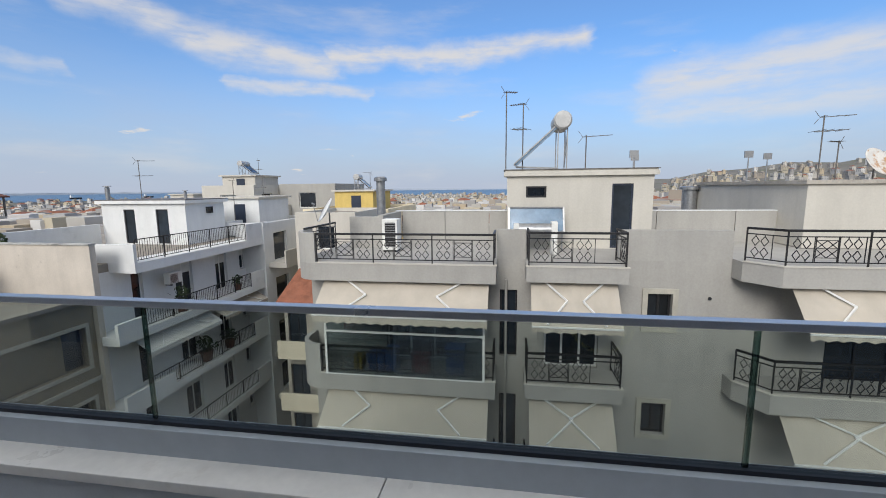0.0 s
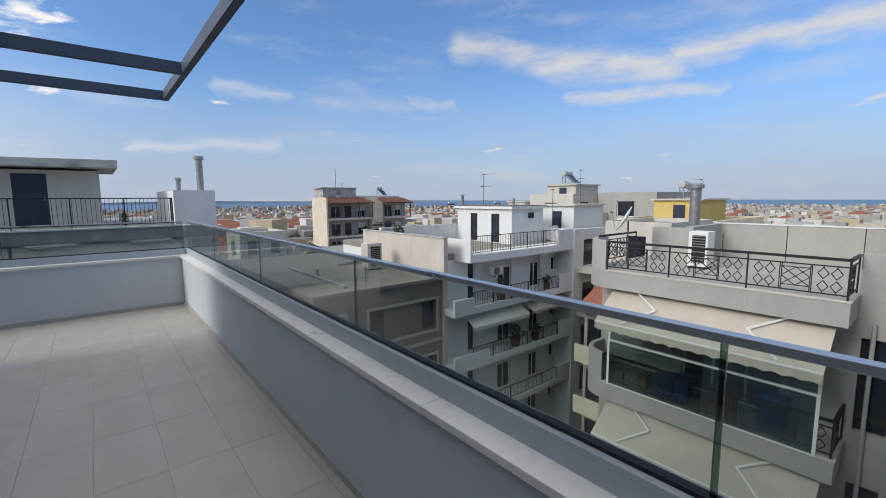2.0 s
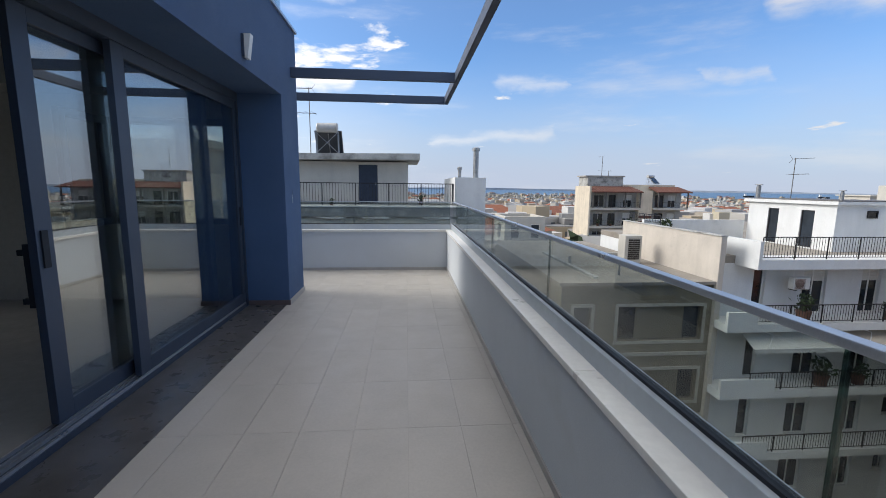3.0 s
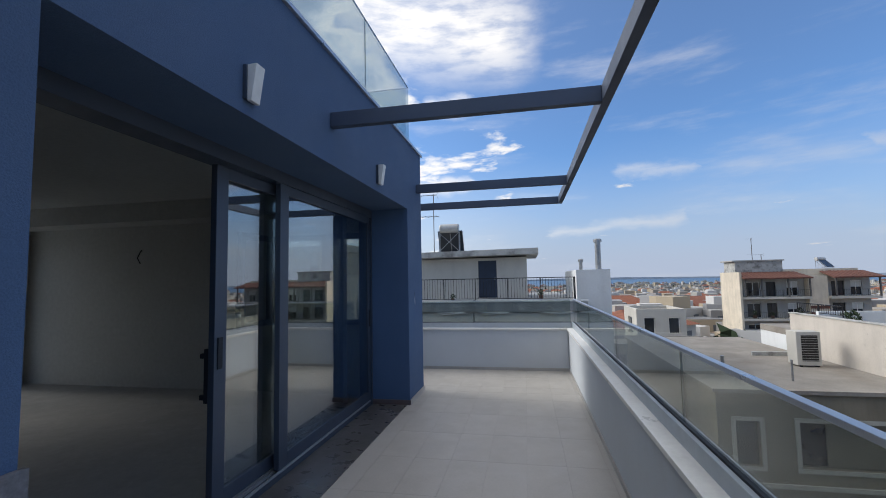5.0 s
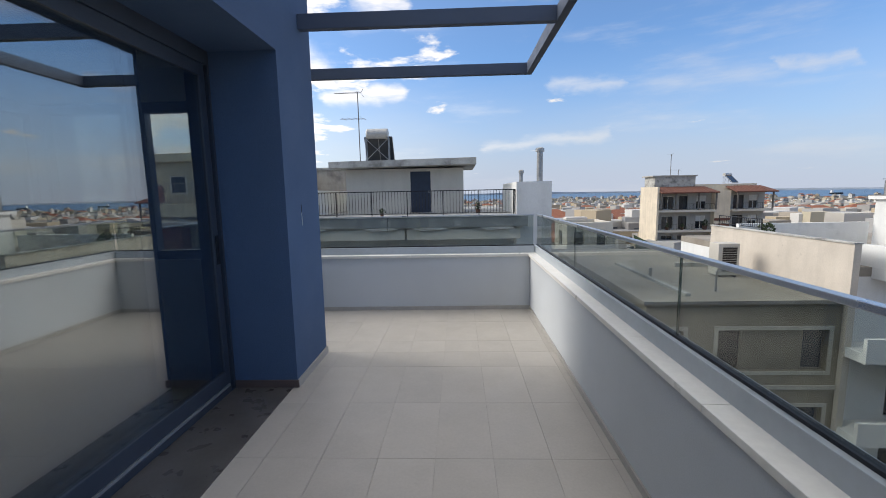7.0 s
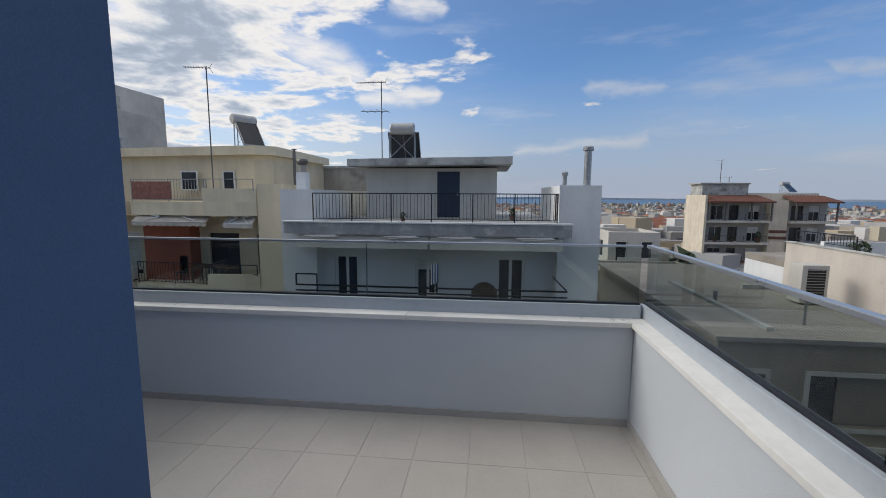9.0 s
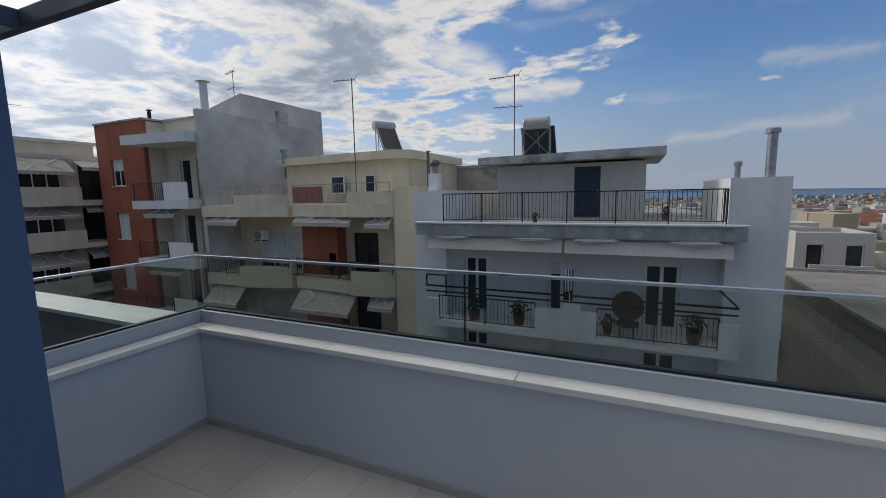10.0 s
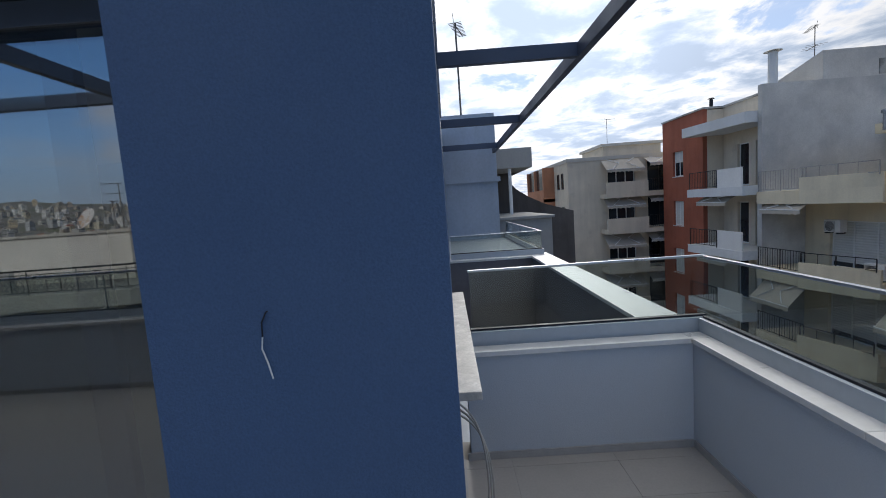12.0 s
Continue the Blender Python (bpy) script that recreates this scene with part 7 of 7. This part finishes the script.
# ---- grey four-storey block in the middle distance ----
def mid_block():
    t = thing("apartment_building", (41, 67, -16), "grey and beige block with brown tiled eaves and balconies", "building")
    f = Face("y", -1, 65.6)
    x0, x1 = 32.36, 49.4
    zf = [-1.95, -5.1, -8.2, -11.3]
    doors = ((33.6, 35.4, LAMPWHITE), (36.2, 37.5, BLACKM), (38.9, 40.4, WHITEPAINT), (44.6, 46.2, BLACKM), (47.0, 48.4, WHITEPAINT))
    holes = [(a, b, z + 0.05, z + 2.15) for z in zf for a, b, m in doors]
    part("wall", holed_wall(Geo(), f, x0, x1, -20, 0.95, holes).box(x0, x1, 65.86, 70.2, -20, 0.95), GREYPLASTER, t)
    part("side_wall", Geo().box(32.05, 32.355, 64.0, 70.2, -20, 1.7), BUFF, t)
    part("front_panel", Geo().box(41.2, 43.6, 64.6, 65.595, -20, 1.0), BUFF, t)
    part("panel_band", Geo().box(41.25, 43.55, 64.45, 64.596, -4.6, -4.2).box(41.25, 43.55, 64.45, 64.596, -3.7, -3.3), MIDEAVE, t)
    for a, b in ((32.36, 41.15), (43.65, 49.9)):
        eave = part("tiled_eave", Geo().quads([(a, 63.3, 0.62), (b, 63.3, 0.62), (b - 0.8, 66.2, 1.5), (a, 66.2, 1.5), (a, 63.3, 0.8), (b, 63.3, 0.8), (b - 0.8, 66.2, 1.68), (a, 66.2, 1.68)], [(3, 2, 1, 0), (4, 5, 6, 7), (0, 1, 5, 4), (1, 2, 6, 5), (2, 3, 7, 6), (3, 0, 4, 7)]), MIDEAVE, t)
        for k in range(int((b - a - 0.9) / 0.5)):
            x = a + 0.25 + 0.5 * k
            part("tile_row", Geo().tube((x, 63.28, 0.8), (x, 66.1, 1.66), 0.07, n=6), MIDEAVE, eave)
    part("roof_house", Geo().box(32.6, 39.0, 66.4, 70.0, 0.951, 3.3), CONCRETE, t)
    part("roof_slab", Geo().box(32.2, 39.2, 66.2, 70.2, 3.3, 3.5), GREYPLASTER, t)
    part("roof", Geo().box(39.001, 48.6, 66.4, 70.0, 0.951, 2.0), BUFF, t)
    for z in zf:
        for a, b, m in doors:
            window(t, f, a, b, z + 0.05, z + 2.15, 2, m, sill=False, shutter=0.4 if m is WHITEPAINT else 0.0)
        for a, b in ((32.36, 41.19), (43.61, 49.7)):
            part("balcony", Geo().box(a, b, 64.0, 65.595, z - 0.32, z + 0.02), LIGHTPLASTER, t)
            railing(t, (a + 0.1, 64.06), (b - 0.1, 64.06), z + 0.02, z + 0.98, 0.25, BLACKM)
    for x in (32.7, 34.9, 38.3, 41.0, 44.2, 49.5):
        part("column", Geo().box(x - 0.09, x + 0.09, 63.8, 63.98, -1.93, 0.64), RUSTY, t)


mid_block()
antenna((35.8, 68, 3.5), 3.4, 120, "aerial mast on the grey block", 3, 1.0, False, 0.05)
antenna((36.8, 67.5, 3.5), 0.9, 160, "leaning aerial on the grey block", 3, 2.0, False, 0.05)
solar_heater((45.0, 68, 2.0), -60, "solar water heater on the grey block", width=1.8, panel=1.6, tilt=45, panels=1)
for k, (x, z, r) in enumerate(((34.0, -5.08, 0.5), (39.8, -5.08, 0.7), (37.2, -8.18, 0.6), (36.3, -5.08, 0.45))):
    potted_plant((x, 64.5, z), r, "potted plants on the balcony", 40 + k)

# ---- roofs behind the white building ----
def back_roofs():
    specs = [
        # x0, x1, y0, y1, top, material, label, height of the roof house
        (34.6, 42.0, 17.1, 22.0, 1.75, LIGHTPLASTER, "off-white apartment block with flat roof", 0.8),
        (38.5, 46.5, 11.5, 17.0, 1.85, GREYPLASTER, "grey apartment block with wide balconies", 0.0),
        (25.6, 33.0, 10.9, 16.5, -0.7, WHITEPLASTER, "white low apartment block with a roof house", 1.5),
        (31.5, 41.0, 4.5, 11.2, -0.15, YELLOWWALL, "cream block with a yellow roof house", 1.3),
        (25.0, 31.0, 4.6, 8.4, 0.0, LIGHTPLASTER, "cream block with flat roof", 0.0),
        (10.3, 14.1, 32.5, 37.0, -1.3, LIGHTPLASTER, "low off-white house with a flat roof", 0.0),
        (6.0, 14.9, 26.6, 31.2, -3.3, DIRTYWALL, "low weathered block with a flat roof", 0.0),
        (16.5, 22.0, 27.0, 36.0, -4.6, DIRTYWALL, "weathered block with roof parapet", 0.0),
        (46.0, 58.0, 30.0, 42.0, -0.6, LIGHTPLASTER, "off-white block with flat roof", 1.4),
        (33.0, 44.0, -6.0, 3.0, -2.2, LIGHTPLASTER, "off-white block behind the parapet", 0.0),
    ]
    for k, (x0, x1, y0, y1, top, m, lab, house) in enumerate(specs):
        t = thing("apartment_building", ((x0 + x1) / 2, (y0 + y1) / 2, -18), lab, "building", "roofscape buildings")
        f, fw = Face("y", -1, y0), Face("x", -1, x0)
        zs = [top - 3.0 * i - 2.6 for i in range(4)]
        n = max(2, int((x1 - x0) / 2.8))
        hs = [(x0 + (x1 - x0) * (i + 0.3) / n, x0 + (x1 - x0) * (i + 0.75) / n, z, z + 1.9) for z in zs for i in range(n)]
        m2 = max(1, int((y1 - y0) / 3.5))
        hw = [(y0 + (y1 - y0) * (i + 0.35) / m2, y0 + (y1 - y0) * (i + 0.65) / m2, z + 0.4, z + 1.8) for z in zs for i in range(m2)]
        g = holed_wall(Geo(), f, x0, x1, -18, top, hs)
        holed_wall(g, fw, y0 + 0.251, y1, -18, top, hw)
        g.box(x0 + 0.251, x1, y0 + 0.251, y1, -18, top - 0.3)
        g.box(x0 + 0.251, x1, y1 - 0.2, y1, top - 0.3, top).box(x1 - 0.2, x1, y0 + 0.251, y1 - 0.201, top - 0.3, top)
        part("wall", g, m if m is not YELLOWWALL else CREAM, t)
        part("roof", Geo().box(x0 + 0.26, x1 - 0.21, y0 + 0.26, y1 - 0.21, top - 0.2999, top - 0.25), FLATROOF, t)
        for a, b, c, d in hs:
            window(t, f, a, b, c, d, 1, LAMPWHITE, sill=False)
        for a, b, c, d in hw:
            window(t, fw, a, b, c, d, 1, LAMPWHITE, sill=False)
        for z in zs:
            part("balcony", Geo().box(x0 + 0.4, x1 - 0.4, y0 - 1.2, y0 - 0.001, z - 0.3, z).box(x0 + 0.4, x1 - 0.4, y0 - 1.2, y0 - 1.1, z, z + 0.8), m if k % 2 else LIGHTPLASTER, t)
        cx, cy, w = (x0 + x1) / 2, (y0 + y1) / 2, (x1 - x0) * 0.26
        if house:
            part("stair_house", Geo().box(cx - w, cx + w, cy - 1.5, cy + 1.7, top - 0.249, top + house), m, t)
            part("stair_house_roof", Geo().box(cx - w - 0.2, cx + w + 0.2, cy - 1.7, cy + 1.9, top + house, top + house + 0.12), LIGHTPLASTER, t)
            part("roof_door", Geo().box(cx - w - 0.04, cx - w - 0.001, cy - 0.5, cy + 0.3, top - 0.29, top + house * 0.75), NAVYDOOR, t)
        zr = top + house + 0.12 if house else top - 0.25
        if k in (0, 3):
            solar_heater((cx - w * 0.5, cy, zr), -80, "solar water heater on a pale roof", width=1.6, panel=1.1, tilt=40, panels=1, tank_r=0.25)
        if k in (0, 2, 3):
            antenna((cx + w * 0.6, cy, zr), 1.5, 30 + 40 * k, "thin television aerial on a pale roof", 4, 0.9, k % 2 == 0)
    t = thing("town_house", (22, 6, -18), "house with a red tiled roof in the side street", "house")
    fw = Face("x", -1, 22.6)
    hw = [(y, y + 1.1, z, z + 1.9) for z in (-7.4, -10.4, -13.4) for y in (5.2, 6.8)]
    g = holed_wall(Geo(), fw, 4.6, 8.1, -18, -4.95, hw)
    part("wall", g.box(22.851, 24.95, 4.6, 8.1, -18, -4.95), DIRTYWALL, t)
    for a, b, c, d in hw:
        window(t, fw, a, b, c, d, 2, BLACKM, sill=False)
    for z in (-7.5, -10.5, -13.5):
        part("balcony", Geo().box(21.5, 22.599, 4.8, 8.0, z - 0.25, z).box(21.5, 21.62, 4.8, 8.0, z, z + 0.75), BUFF, t)
    part("roof", Geo().quads([(22.0, 4.2, -5.0), (24.97, 4.2, -3.6), (24.97, 8.3, -3.6), (22.0, 8.3, -5.0), (22.0, 4.2, -4.8), (24.97, 4.2, -3.4), (24.97, 8.3, -3.4), (22.0, 8.3, -4.8)], [(3, 2, 1, 0), (4, 5, 6, 7), (0, 1, 5, 4), (1, 2, 6, 5), (2, 3, 7, 6), (3, 0, 4, 7)]), TERRA, t)


back_roofs()

# ---- terrace tiles, each a piece ----
TW, TL, GAP = 0.305, 0.6, 0.002
tile_me = shared("tile", Geo().box(0.0, TW - GAP, 0.0, TL - GAP, -0.012, 0.0), TILE)


def tile_at(x0, x1, y0, y1):
    if x1 - x0 > TW - 0.001 and y1 - y0 > TL - 0.001:
        return tile_me
    return shared("tile", Geo().box(0.0, x1 - x0 - GAP, 0.0, y1 - y0 - GAP, -0.012, 0.0), TILE)


for i in range(-12, 9):
    for j in range(-14, 10):
        x0, y0 = 1.05 + TW * i, -3.315 + TL * j
        x1, y1 = x0 + TW, y0 + TL
        for ax0, ax1, ay0, ay1 in ((-0.034, EX - 0.001, SY, 0.0), (WX + 0.001, EX - 0.001, 0.0, NY - 0.001)):
            a0, a1, b0, b1 = max(x0, ax0), min(x1, ax1), max(y0, ay0), min(y1, ay1)
            if ay0 == SY and b0 >= OP1 - 0.001:
                a0 = max(a0, 0.001)
            if ay0 == SY and b1 <= OP0 + 0.2:
                a0 = max(a0, 0.001)
            if a1 - a0 > 0.012 and b1 - b0 > 0.012:
                piece("tile", tile_at(a0, a1, b0, b1), floor_bed, (a0, b0, 0.0))
